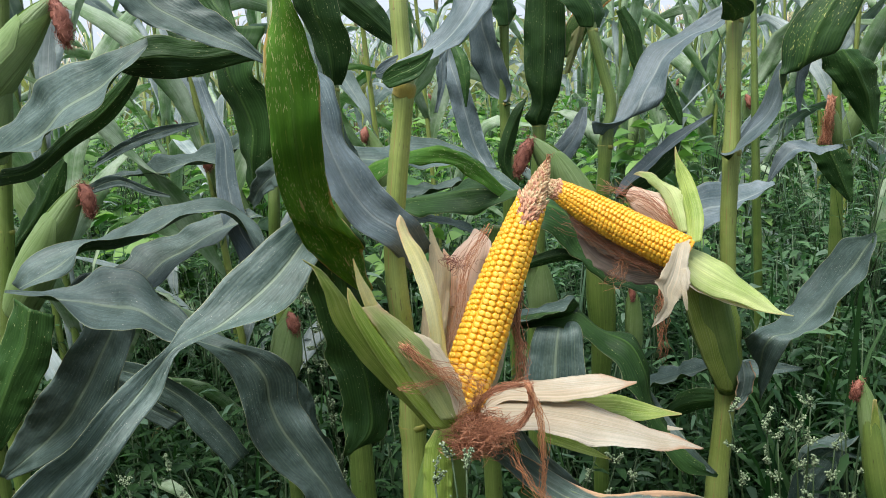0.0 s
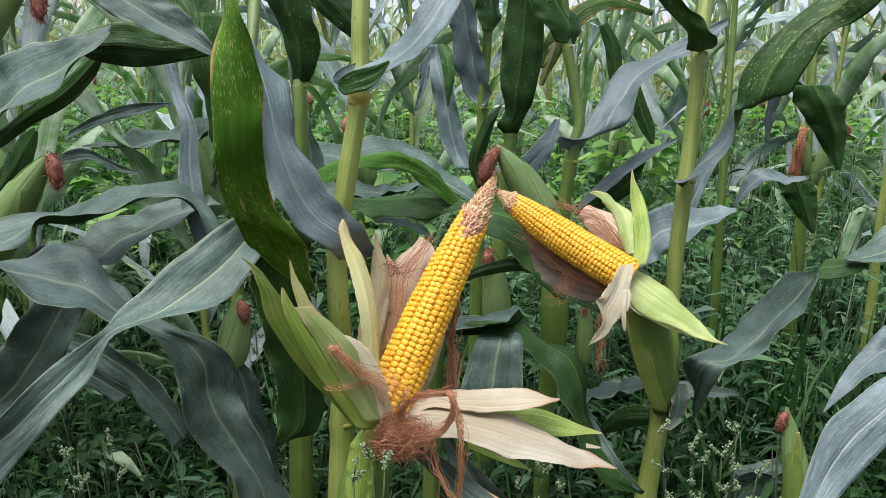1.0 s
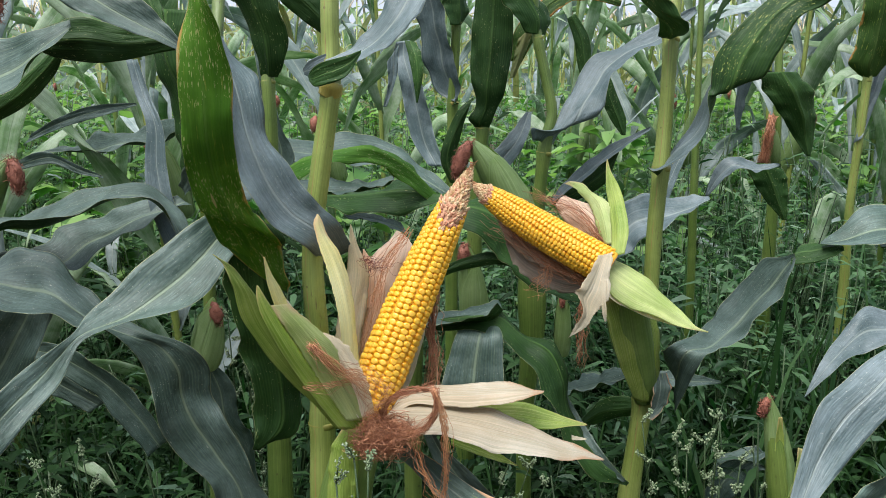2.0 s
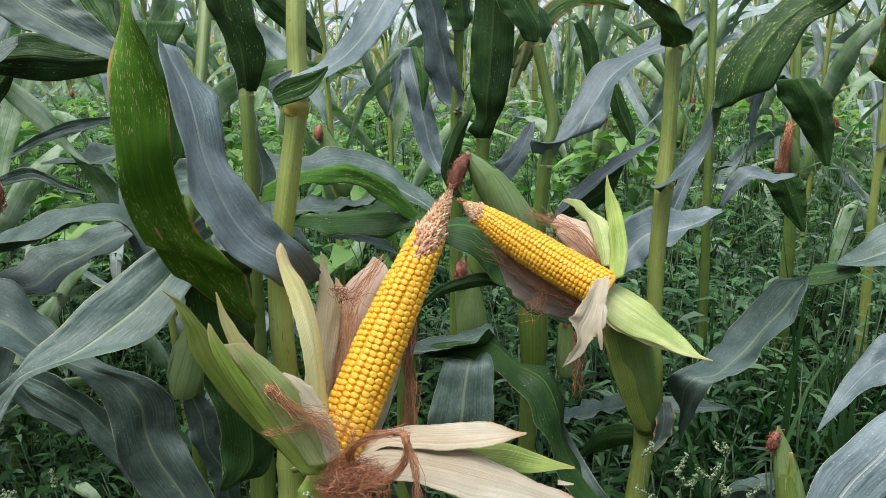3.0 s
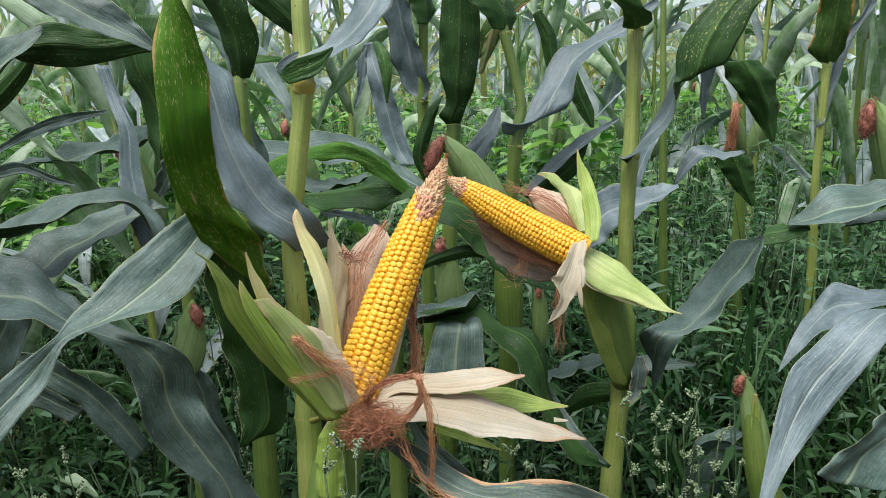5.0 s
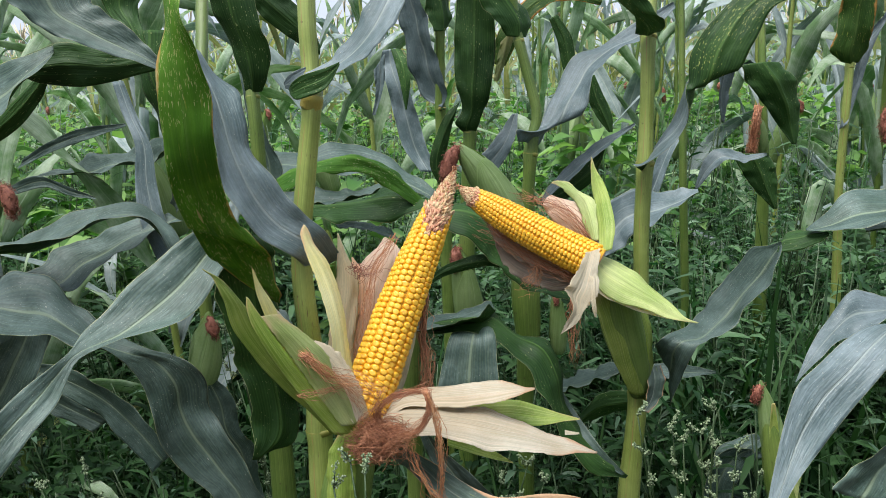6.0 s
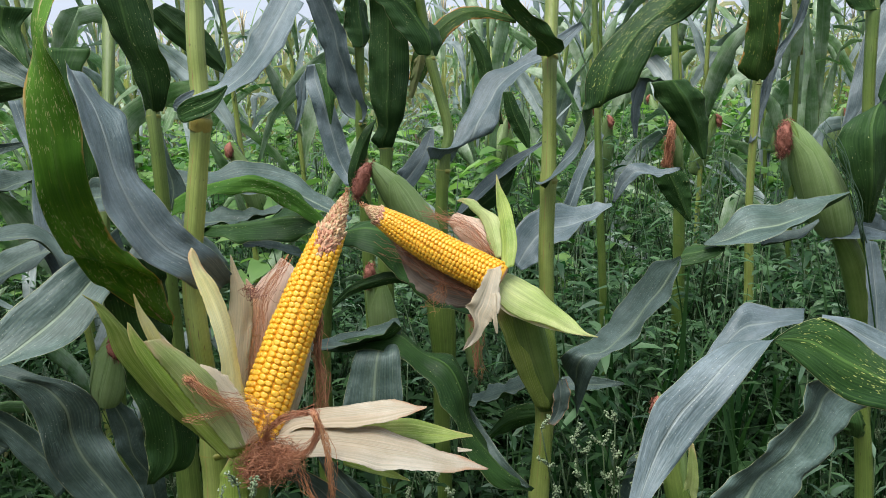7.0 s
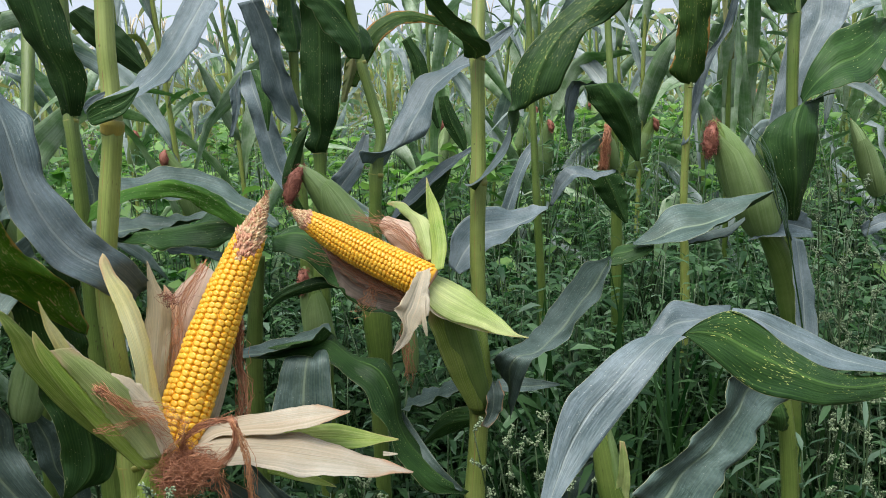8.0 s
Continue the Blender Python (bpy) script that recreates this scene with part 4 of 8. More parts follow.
leaf(plant_l, [
    (-0.211, 1.03, 0.8956, -0.0054, 0, 0.0027, 0.2),
    (-0.2088, 1.045, 0.8619, -0.008, -0.005, 0.0013, 0.2),
    (-0.1993, 1.055, 0.8232, -0.0173, -0.005, -0.0022, 0.2),
    (-0.1939, 1.055, 0.785, -0.0158, -0.005, 0.0011, 0.2),
    (-0.1818, 1.065, 0.7533, -0.0166, -0.005, -0.0029, 0.2),
    (-0.178, 1.075, 0.7017, -0.0134, -0.005, -0.0005, 0.2),
    (-0.1688, 1.085, 0.6465, -0.0105, -0.005, -0.0002, 0.2)], [LEAF_UNDER, LEAF_TOP], seed=20, ruffle=0.006, waves=6)
leaf(plant_l, [
    (-0.2545, 1.125, 1.069, -0.0053, 0.005, 0.0061, 0.2),
    (-0.2099, 1.035, 1.104, -0.0113, 0.015, 0.0078, 0.2),
    (-0.1724, 0.965, 1.124, -0.0106, 0.025, 0.0131, 0.2),
    (-0.1413, 0.925, 1.133, -0.008, 0.025, 0.0146, 0.2),
    (-0.1153, 0.9, 1.134, -0.0049, 0.02, 0.0102, 0.2)], seed=22, ruffle=0.002)
leaf(plant_l, [
    (-0.2728, 1.15, 1.296, -0.0485, 0.03, 0.0025, 0.25),
    (-0.2727, 1.145, 1.266, -0.0378, 0.025, 0.0003, 0.25),
    (-0.2675, 1.14, 1.23, -0.0309, 0.02, 0.0033, 0.25),
    (-0.2566, 1.145, 1.197, -0.0356, 0.015, -0.0035, 0.25),
    (-0.2503, 1.15, 1.164, -0.0332, 0.02, -0.0006, 0.25),
    (-0.2566, 1.16, 1.125, -0.0276, 0.02, -0.0003, 0.25),
    (-0.2658, 1.175, 1.085, -0.0152, 0.015, -0.0005, 0.25),
    (-0.2741, 1.19, 1.058, -0.0012, 0, 0, 0.25)], seed=23, ruffle=0.004, label="dark green hanging leaf")
leaf(plant_l, [
    (-0.208, 0.745, 1.319, 0.033, 0.02, 0, 0.3),
    (-0.2, 0.744, 1.292, 0.025, 0.015, 0.001, 0.3),
    (-0.176, 0.743, 1.276, 0.023, 0.01, 0.005, 0.3),
    (-0.149, 0.744, 1.261, 0.013, 0.008, 0.005, 0.3),
    (-0.127, 0.743, 1.25, 0.006, 0.003, 0.003, 0.3),
    (-0.11, 0.745, 1.239, 0.002, 0, 0.001, 0.3)], seed=24, ruffle=0.003, label="grey-blue leaf seen from above")
leaf(plant_l, [
    (-0.163, 0.796, 1.316, -0.024, 0, 0.004, 0.3),
    (-0.167, 0.798, 1.298, -0.015, 0, 0, 0.3),
    (-0.156, 0.789, 1.281, -0.01, 0, 0.003, 0.3),
    (-0.147, 0.784, 1.266, -0.006, 0, 0.005, 0.3),
    (-0.126, 0.78, 1.242, -0.001, 0, 0.001, 0.3)], seed=25)
leaf(plant_l, [
    (-0.123, 0.8, 1.243, -0.002, 0, 0.002, 0.3),
    (-0.142, 0.799, 1.249, -0.002, 0, 0.007, 0.3),
    (-0.181, 0.788, 1.247, 0.001, 0, 0.014, 0.3),
    (-0.208, 0.777, 1.25, -0.003, 0, 0.019, 0.3),
    (-0.238, 0.778, 1.249, -0.001, 0, 0.014, 0.3),
    (-0.262, 0.779, 1.248, -0.002, 0, 0.003, 0.3)], seed=26, ruffle=0.003)
leaf(plant_l, [
    (-0.215, 0.766, 1.26, 0.001, -0.005, -0.004, 0.3),
    (-0.235, 0.757, 1.244, 0.01, -0.015, -0.008, 0.3),
    (-0.257, 0.759, 1.229, 0.02, -0.025, -0.018, 0.3),
    (-0.292, 0.764, 1.211, 0.023, -0.03, -0.019, 0.3),
    (-0.331, 0.774, 1.189, 0.02, -0.03, -0.014, 0.3),
    (-0.372, 0.777, 1.171, 0.017, -0.025, -0.005, 0.3),
    (-0.425, 0.791, 1.159, 0.008, -0.01, -0.002, 0.3)], seed=27, ruffle=0.003, label="blue-grey leaf with dark green underside")
leaf(plant_l, [
    (-0.233, 0.798, 1.252, 0.004, 0, 0.009, 0.3),
    (-0.254, 0.799, 1.228, -0.005, 0, 0.006, 0.3),
    (-0.28, 0.799, 1.204, -0.007, 0, 0.007, 0.3),
    (-0.314, 0.799, 1.183, -0.003, 0, 0.007, 0.3),
    (-0.354, 0.799, 1.157, -0.002, 0, 0.007, 0.3),
    (-0.386, 0.799, 1.152, 0.002, 0, 0.008, 0.3)], seed=28)
leaf(plant_l, [
    (-0.3745, 1.525, 1.124, 0.0056, -0.025, -0.0179, 0.3),
    (-0.3998, 1.54, 1.111, 0.013, -0.04, -0.0099, 0.3),
    (-0.4461, 1.575, 1.092, 0.0144, -0.045, -0.015, 0.3),
    (-0.5111, 1.61, 1.077, 0.018, -0.05, -0.011, 0.3),
    (-0.6009, 1.66, 1.064, 0.0157, -0.04, -0.0096, 0.3),
    (-0.6932, 1.72, 1.052, 0.0093, -0.02, -0.0036, 0.3),
    (-0.7582, 1.76, 1.047, -0.0002, -0, -0.0017, 0.3)], seed=29)
leaf(plant_l, [
    (-0.179, 0.915, 1.033, -0.001, -0.005, 0.001, 0.25),
    (-0.188, 0.92, 1.051, -0.003, -0.01, 0.001, 0.25),
    (-0.202, 0.925, 1.074, 0.002, -0.025, 0.002, 0.25),
    (-0.226, 0.935, 1.09, 0.009, -0.035, -0.002, 0.25),
    (-0.254, 0.936, 1.089, 0.013, -0.035, -0.005, 0.25),
    (-0.296, 0.936, 1.076, 0.017, -0.035, -0, 0.25),
    (-0.35, 0.941, 1.059, 0.023, -0.04, 0.002, 0.25),
    (-0.393, 0.946, 1.051, 0.021, -0.035, 0, 0.25),
    (-0.416, 0.933, 1.037, 0.034, -0.03, -0.003, 0.25),
    (-0.468, 0.931, 1.015, 0.012, -0.01, -0.002, 0.25)], seed=30, ruffle=0.003, waves=3)
leaf(plant_l, [
    (-0.213, 1.011, 1.073, 0.012, -0.01, -0.004, 0.25),
    (-0.256, 1.002, 1.059, 0.025, -0.02, -0.002, 0.25),
    (-0.286, 0.998, 1.042, 0.03, -0.025, -0.006, 0.25),
    (-0.326, 0.998, 1.027, 0.031, -0.025, -0.006, 0.25),
    (-0.352, 0.983, 1.006, 0.027, -0.02, -0.013, 0.25),
    (-0.39, 0.972, 1.006, 0.026, -0.01, -0.004, 0.25),
    (-0.437, 0.97, 0.999, 0.003, 0, -0.001, 0.25)], seed=31, ruffle=0.003)
leaf(plant_l, [
    (-0.279, 1.051, 1.233, 0.007, 0, 0, 0.3),
    (-0.265, 1.041, 1.192, 0.009, 0, -0.002, 0.3),
    (-0.25, 1.031, 1.159, 0.01, 0, -0.002, 0.3),
    (-0.248, 1.022, 1.112, 0.013, 0, -0.004, 0.3),
    (-0.237, 1.012, 1.059, 0.017, 0, -0.003, 0.3),
    (-0.216, 1.003, 1.017, 0.019, 0, 0, 0.3),
    (-0.226, 1.001, 0.992, 0.009, 0, -0.002, 0.3)], [LEAF_BLUE_LIT, LEAF_UNDER], seed=32)
leaf(plant_l, [
    (-0.37, 0.95, 0.9688, 0.0325, -0.01, -0.0032, 0.3),
    (-0.3848, 0.9575, 0.9484, 0.0336, -0.0075, -0.0022, 0.3),
    (-0.4071, 0.9675, 0.9183, 0.0405, -0.0075, -0.0023, 0.3),
    (-0.4332, 0.9775, 0.8802, 0.0444, -0.0075, -0.0057, 0.3),
    (-0.4745, 0.9875, 0.8308, 0.041, -0.0075, -0.012, 0.3),
    (-0.5268, 0.995, 0.7875, 0.0253, -0.005, -0.0089, 0.3),
    (-0.5726, 1, 0.7538, 0.0051, 0, -0.0032, 0.3)], seed=33, label="drooping grey-green leaf")
leaf(plant_l, [
    (-0.449, 0.916, 0.996, -0.022, 0, 0.011, 0.3),
    (-0.462, 0.916, 0.957, -0.026, 0, 0.011, 0.3),
    (-0.484, 0.915, 0.918, -0.028, 0, 0.011, 0.3),
    (-0.508, 0.916, 0.875, -0.026, 0, 0.008, 0.3),
    (-0.526, 0.919, 0.828, -0.01, 0, 0.002, 0.3)], seed=34)
leaf(plant_l, [
    (-0.301, 1.103, 0.722, -0.014, 0, -0.012, 0.3),
    (-0.328, 1.104, 0.764, -0.014, 0, -0.02, 0.3),
    (-0.366, 1.103, 0.808, -0.01, 0, -0.018, 0.3),
    (-0.416, 1.103, 0.843, -0.01, 0, -0.016, 0.3),
    (-0.475, 1.122, 0.85, -0.006, 0, -0.013, 0.3),
    (-0.53, 1.15, 0.83, -0.001, 0, -0.003, 0.3)], seed=35, ruffle=0.005)
leaf(plant_l, [
    (-0.426, 1.202, 0.736, -0.014, 0, -0.009, 0.3),
    (-0.496, 1.203, 0.778, -0.013, 0, -0.013, 0.3),
    (-0.536, 1.203, 0.819, -0.016, 0, -0.017, 0.3),
    (-0.601, 1.201, 0.79, -0.005, 0, -0.004, 0.3)], seed=36)
closed_ear(plant_l, (-0.197, 1, 0.874), (-0.184, 1, 0.962), 0.018, EAR_GREEN, 0.02, 61, silk_count=30)

plant_ll = thing("maize_plant", (-0.62, 1.2, 0), "maize plant with a plump pale green ear and brown silk", "maize plant", "maize plants standing in the front rows")
stalk(plant_ll, [
    (-0.704, 1.22, 0, 0.015),
    (-0.697, 1.22, 0.39, 0.014),
    (-0.69, 1.22, 0.78, 0.014),
    (-0.667, 1.22, 0.94, 0.012),
    (-0.643, 1.22, 1.099, 0.011),
    (-0.626, 1.22, 1.203, 0.01),
    (-0.585, 1.22, 1.453, 0.008),
    (-0.544, 1.22, 1.703, 0.005)], STALK, nodes=(0.551,))
closed_ear(plant_ll, (-0.640, 1.19, 0.915), (-0.506, 1.18, 1.104), 0.028, EAR_PALE, 0.034, 62, 'pale green ear in its husk with brown silk', 90, 0.9)
leaf(plant_ll, [
    (-0.665, 1.247, 0.997, 0.001, 0, -0.022, 0.3),
    (-0.616, 1.245, 1.05, 0.003, 0, -0.034, 0.3),
    (-0.581, 1.247, 1.104, 0.011, 0, -0.013, 0.3),
    (-0.565, 1.249, 1.128, 0.003, 0, -0.004, 0.3)], seed=37)
leaf(plant_ll, [
    (-0.537, 1.251, 1.083, -0.003, 0, 0.006, 0.3),
    (-0.49, 1.252, 1.095, -0.005, 0, 0.009, 0.3),
    (-0.448, 1.251, 1.078, 0.001, 0, 0.006, 0.3),
    (-0.414, 1.25, 1.068, -0.001, 0, 0.002, 0.3)], seed=38)
leaf(plant_ll, [
    (-0.544, 1.301, 1.117, 0.006, 0, 0.008, 0.3),
    (-0.493, 1.301, 1.141, -0.001, 0, 0.008, 0.3),
    (-0.431, 1.302, 1.16, -0.008, 0, 0.007, 0.3),
    (-0.377, 1.3, 1.169, -0.001, 0, 0.002, 0.3)], seed=39)

plant_tl = thing("maize_plant", (-0.62, 0.98, 0), "maize plant with a tall pale green ear", "maize plant", "maize plants standing in the front rows")
stalk(plant_tl, [
    (-0.604, 1.02, 0, 0.015),
    (-0.596, 1.02, 0.428, 0.015),
    (-0.587, 1.02, 0.857, 0.014),
    (-0.558, 1.02, 1.039, 0.013),
    (-0.531, 1.02, 1.208, 0.012),
    (-0.518, 1.02, 1.335, 0.011),
    (-0.498, 1.02, 1.535, 0.01),
    (-0.477, 1.02, 1.735, 0.006)], STALK, nodes=())
closed_ear(plant_tl, (-0.524, 1, 1.215), (-0.412, 1, 1.331), 0.0225, EAR_PALE, 0.042, 63, 'pale green husked ear', 90, 0.9)
closed_ear(plant_tl, (-0.511, 1, 1.149), (-0.482, 1, 1.263), 0.012, EAR_PALE, 0.0, 64, '', 4)

plant_c = thing("maize_plant", (-0.1, 1.04, 0), "slender maize plant with dark green hanging leaf", "maize plant", "maize plants standing in the front rows")
stalk(plant_c, [
    (-0.122, 1.03, 0, 0.019),
    (-0.121, 1.03, 0.374, 0.018),
    (-0.12, 1.03, 0.748, 0.017),
    (-0.117, 1.03, 1.037, 0.01),
    (-0.115, 1.03, 1.118, 0.009),
    (-0.115, 1.03, 1.164, 0.009),
    (-0.117, 1.035, 1.212, 0.008),
    (-0.12, 1.05, 1.254, 0.007),
    (-0.12, 1.06, 1.311, 0.008),
    (-0.12, 1.099, 1.536, 0.006),
    (-0.12, 1.139, 1.761, 0.004)], STALK, nodes=(0.635,))
leaf(plant_c, [
    (-0.14, 0.996, 1.381, -0.028, 0, -0.001, 0.3),
    (-0.128, 0.996, 1.334, -0.026, 0, -0.001, 0.3),
    (-0.121, 1.001, 1.291, -0.026, 0.005, 0.005, 0.3),
    (-0.113, 1.012, 1.258, -0.023, 0.005, 0.005, 0.3),
    (-0.112, 1.02, 1.23, -0.015, 0.002, 0.004, 0.3),
    (-0.115, 1.029, 1.214, -0.01, 0, 0.001, 0.3)], seed=41, ruffle=0.002, label="dark green leaf with a pale midrib")
leaf(plant_c, [
    (-0.116, 1.061, 1.095, -0.01, 0, 0, 0.3),
    (-0.111, 1.063, 1.125, -0.017, 0, 0.004, 0.3),
    (-0.121, 1.062, 1.167, -0.011, 0, 0.009, 0.3),
    (-0.131, 1.072, 1.215, -0.008, 0, 0.008, 0.3),
    (-0.141, 1.081, 1.255, -0.004, 0, 0.001, 0.3)], seed=42)
leaf(plant_c, [
    (-0.125, 1.118, 1.336, -0.011, 0, -0.006, 0.3),
    (-0.103, 1.117, 1.315, -0.015, 0, -0.012, 0.3),
    (-0.078, 1.117, 1.292, -0.013, 0, -0.012, 0.3),
    (-0.06, 1.118, 1.273, -0.005, 0, -0.011, 0.3),
    (-0.049, 1.119, 1.259, -0.001, 0, -0.005, 0.3)], seed=43)
leaf(plant_c, [
    (-0.128, 1.112, 1.122, -0.005, 0.01, 0.013, 0.25),
    (-0.075, 1.111, 1.117, -0.004, 0.03, 0.01, 0.25),
    (-0.03, 1.117, 1.118, -0.004, 0.035, 0.015, 0.25),
    (0.009, 1.116, 1.111, -0.002, 0.035, 0.01, 0.25),
    (0.052, 1.101, 1.092, 0.006, 0.02, 0.004, 0.25),
    (0.096, 1.075, 1.069, 0.004, 0.005, 0.002, 0.25)], seed=44)
leaf(plant_c, [
    (-0.068, 0.914, 1.126, -0.007, -0.015, -0.012, 0.3),
    (-0.047, 0.899, 1.137, -0.005, -0.02, -0.01, 0.3),
    (-0.021, 0.899, 1.145, -0.008, -0.02, -0.006, 0.3),
    (0.008, 0.908, 1.146, -0.011, -0.02, -0.006, 0.3),
    (0.039, 0.928, 1.133, -0.013, -0.02, -0, 0.3),
    (0.064, 0.949, 1.108, -0.01, -0.02, 0.002, 0.3),
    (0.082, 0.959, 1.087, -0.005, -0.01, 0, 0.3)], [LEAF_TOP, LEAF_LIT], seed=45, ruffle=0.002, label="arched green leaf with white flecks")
leaf(plant_c, [
    (-0.098, 1.041, 1.077, -0.006, 0.02, 0.007, 0.3),
    (-0.053, 1.056, 1.079, -0.005, 0.025, 0.005, 0.3),
    (-0.01, 1.06, 1.082, -0.007, 0.02, 0.001, 0.3),
    (0.025, 1.065, 1.09, -0.003, 0.015, -0, 0.3)], seed=46)
leaf(plant_c, [
    (-0.095, 1.055, 1.071, -0.003, -0.005, -0.001, 0.3),
    (-0.031, 1.004, 1.082, -0.001, -0.025, -0.004, 0.3),
    (0.013, 0.973, 1.09, -0.003, -0.025, -0.012, 0.3),
    (0.045, 0.958, 1.096, 0.003, -0.02, -0.015, 0.3),
    (0.075, 0.955, 1.093, 0.001, -0.015, -0.003, 0.3),
    (0.095, 0.95, 1.095, 0, 0, -0.002, 0.3)], seed=47)
leaf(plant_c, [
    (-0.042, 1.091, 1.046, -0.007, 0.01, 0.007, 0.3),
    (0, 1.09, 1.038, -0.001, 0.01, 0.003, 0.3),
    (0.034, 1.102, 1.025, -0.007, 0, 0.009, 0.3)], seed=48)
stalk(plant_c, [
    (0.035, 1.15, 0, 0.014),
    (0.039, 1.15, 0.425, 0.014),
    (0.042, 1.15, 0.85, 0.013),
    (0.053, 1.15, 0.959, 0.011),
    (0.062, 1.15, 1.02, 0.009)], STALK, nodes=())

plant_r = thing("maize_plant", (0.33, 1.06, 0), "tall maize plant with a half-opened yellow ear and slender stem", "maize plant", "maize plants standing in the front rows")
stalk(plant_r, [
    (0.319, 1.057, 0, 0.017),
    (0.321, 1.058, 0.338, 0.016),
    (0.323, 1.06, 0.675, 0.016),
    (0.33, 1.065, 0.75, 0.014),
    (0.337, 1.07, 0.818, 0.014),
    (0.339, 1.08, 0.878, 0.015),
    (0.343, 1.09, 0.933, 0.011),
    (0.345, 1.1, 1.016, 0.011),
    (0.351, 1.11, 1.108, 0.011),
    (0.355, 1.12, 1.185, 0.01),
    (0.358, 1.13, 1.26, 0.01),
    (0.364, 1.15, 1.312, 0.01),
    (0.393, 1.246, 1.562, 0.009),
    (0.422, 1.342, 1.812, 0.005)], STALK_PALE, nodes=(0.722, 0.598, 0.367))
leaf(plant_r, [
    (0.347, 1.1, 1.095, 0.011, 0.015, -0.006, 0.391),
    (0.356, 1.1, 1.104, 0.016, 0.04, 0.005, 0.199),
    (0.368, 1.09, 1.128, 0.015, 0.055, 0.01, 0.053),
    (0.38, 1.07, 1.153, 0.011, 0.06, 0.012, 0.005),
    (0.387, 1.05, 1.196, 0.012, 0.05, 0.01, 0.049),
    (0.397, 1.007, 1.203, 0.019, -0.01, 0.004, 0.3),
    (0.408, 1.001, 1.242, 0.029, -0.015, 0.003, 0.3),
    (0.436, 1.006, 1.281, 0.025, -0.01, -0.001, 0.3),
    (0.47, 1.007, 1.307, 0.017, -0.01, -0.012, 0.3),
    (0.505, 1.008, 1.33, 0.008, -0.01, -0.012, 0.3),
    (0.565, 1.05, 1.367, 0.002, 0, -0.003, 0.3)], [LEAF_BLUE_LIT, LEAF_FLECKED], seed=51, along=64, ruffle=0.003, waves=3, label="twisting leaf, blue-grey above and dark green below")
leaf(plant_r, [
    (0.354, 1.119, 1.26, 0.014, 0, 0.001, 0.3),
    (0.35, 1.094, 1.271, 0.017, -0.005, -0.007, 0.3),
    (0.327, 1.078, 1.289, 0.027, -0.01, -0.015, 0.3),
    (0.3, 1.074, 1.32, 0.022, -0.015, -0.018, 0.3),
    (0.277, 1.064, 1.352, 0.018, -0.015, -0.018, 0.3),
    (0.25, 1.059, 1.391, 0.009, -0.01, -0.005, 0.3)], seed=52, label="dark green leaf with yellow collar")
leaf(plant_r, [
    (0.373, 1.063, 0.844, -0.008, 0, 0.044, 0.25),
    (0.378, 1.037, 0.89, -0.017, 0.005, 0.009, 0.25),
    (0.408, 1.05, 0.893, -0.005, 0.03, 0.001, 0.25),
    (0.453, 1.09, 0.91, -0.007, 0.04, 0.001, 0.25),
    (0.485, 1.101, 0.944, -0.006, 0.04, 0.005, 0.25),
    (0.505, 1.106, 0.97, -0.002, 0.035, 0.006, 0.25),
    (0.516, 1.105, 0.986, -0.003, 0.015, 0.003, 0.25),
    (0.521, 1.1, 0.997, -0.001, 0, 0.004, 0.25)], seed=53, along=64, ruffle=0.002, label="long grey-green leaf twisted in the middle")
leaf(plant_r, [
    (0.518, 1.104, 0.994, -0.004, -0.005, -0.006, 0.3),
    (0.525, 1.104, 1, -0.005, -0.01, -0.01, 0.3),
    (0.542, 1.101, 1.004, -0.004, -0.012, -0.01, 0.3),
    (0.561, 1.097, 1.009, -0.003, -0.013, -0.005, 0.3),
    (0.574, 1.09, 1.012, -0.003, -0.01, 0, 0.3)], seed=67, ruffle=0.001)
leaf(plant_r, [
    (0.549, 1.095, 1.014, 0.001, 0.005, 0, 0.25),
    (0.583, 1.096, 1.021, 0.005, 0.025, 0.009, 0.25),
    (0.614, 1.092, 1.033, 0.01, 0.04, 0.018, 0.25),
    (0.65, 1.091, 1.037, 0.012, 0.04, 0.01, 0.25),
    (0.688, 1.095, 1.05, 0.013, 0.035, 0.006, 0.25),
    (0.727, 1.11, 1.061, 0.01, 0.02, 0.001, 0.25),
    (0.752, 1.125, 1.069, 0.003, 0.005, 0, 0.25)], seed=68, ruffle=0.0015)
leaf(plant_r, [
    (0.634, 1.12, 1.006, 0.004, 0.02, 0.001, 0.3),
    (0.666, 1.13, 1.007, 0.005, 0.02, 0.002, 0.3),
    (0.695, 1.135, 1.012, 0.004, 0.015, 0.003, 0.3),
    (0.723, 1.145, 1.029, 0.002, 0.005, 0.001, 0.3)], seed=69, ruffle=0.001)
leaf(plant_r, [
    (0.351, 1.056, 0.856, 0.009, 0.005, -0.002, 0.3),
    (0.352, 1.047, 0.84, 0.012, 0.005, -0.001, 0.3),
    (0.348, 1.047, 0.817, 0.01, 0.005, -0.002, 0.3),
    (0.338, 1.041, 0.802, 0.005, 0, -0.002, 0.3)], [LEAF_DRYEDGE, LEAF_UNDER], seed=54)
leaf(plant_r, [
    (0.332, 1.08, 0.846, -0.007, -0.02, -0.004, 0.3),
    (0.305, 1.095, 0.83, -0.007, -0.025, -0.001, 0.3),
    (0.27, 1.109, 0.813, -0.009, -0.03, 0, 0.3),
    (0.241, 1.135, 0.797, -0.009, -0.015, -0.002, 0.3)], seed=55)
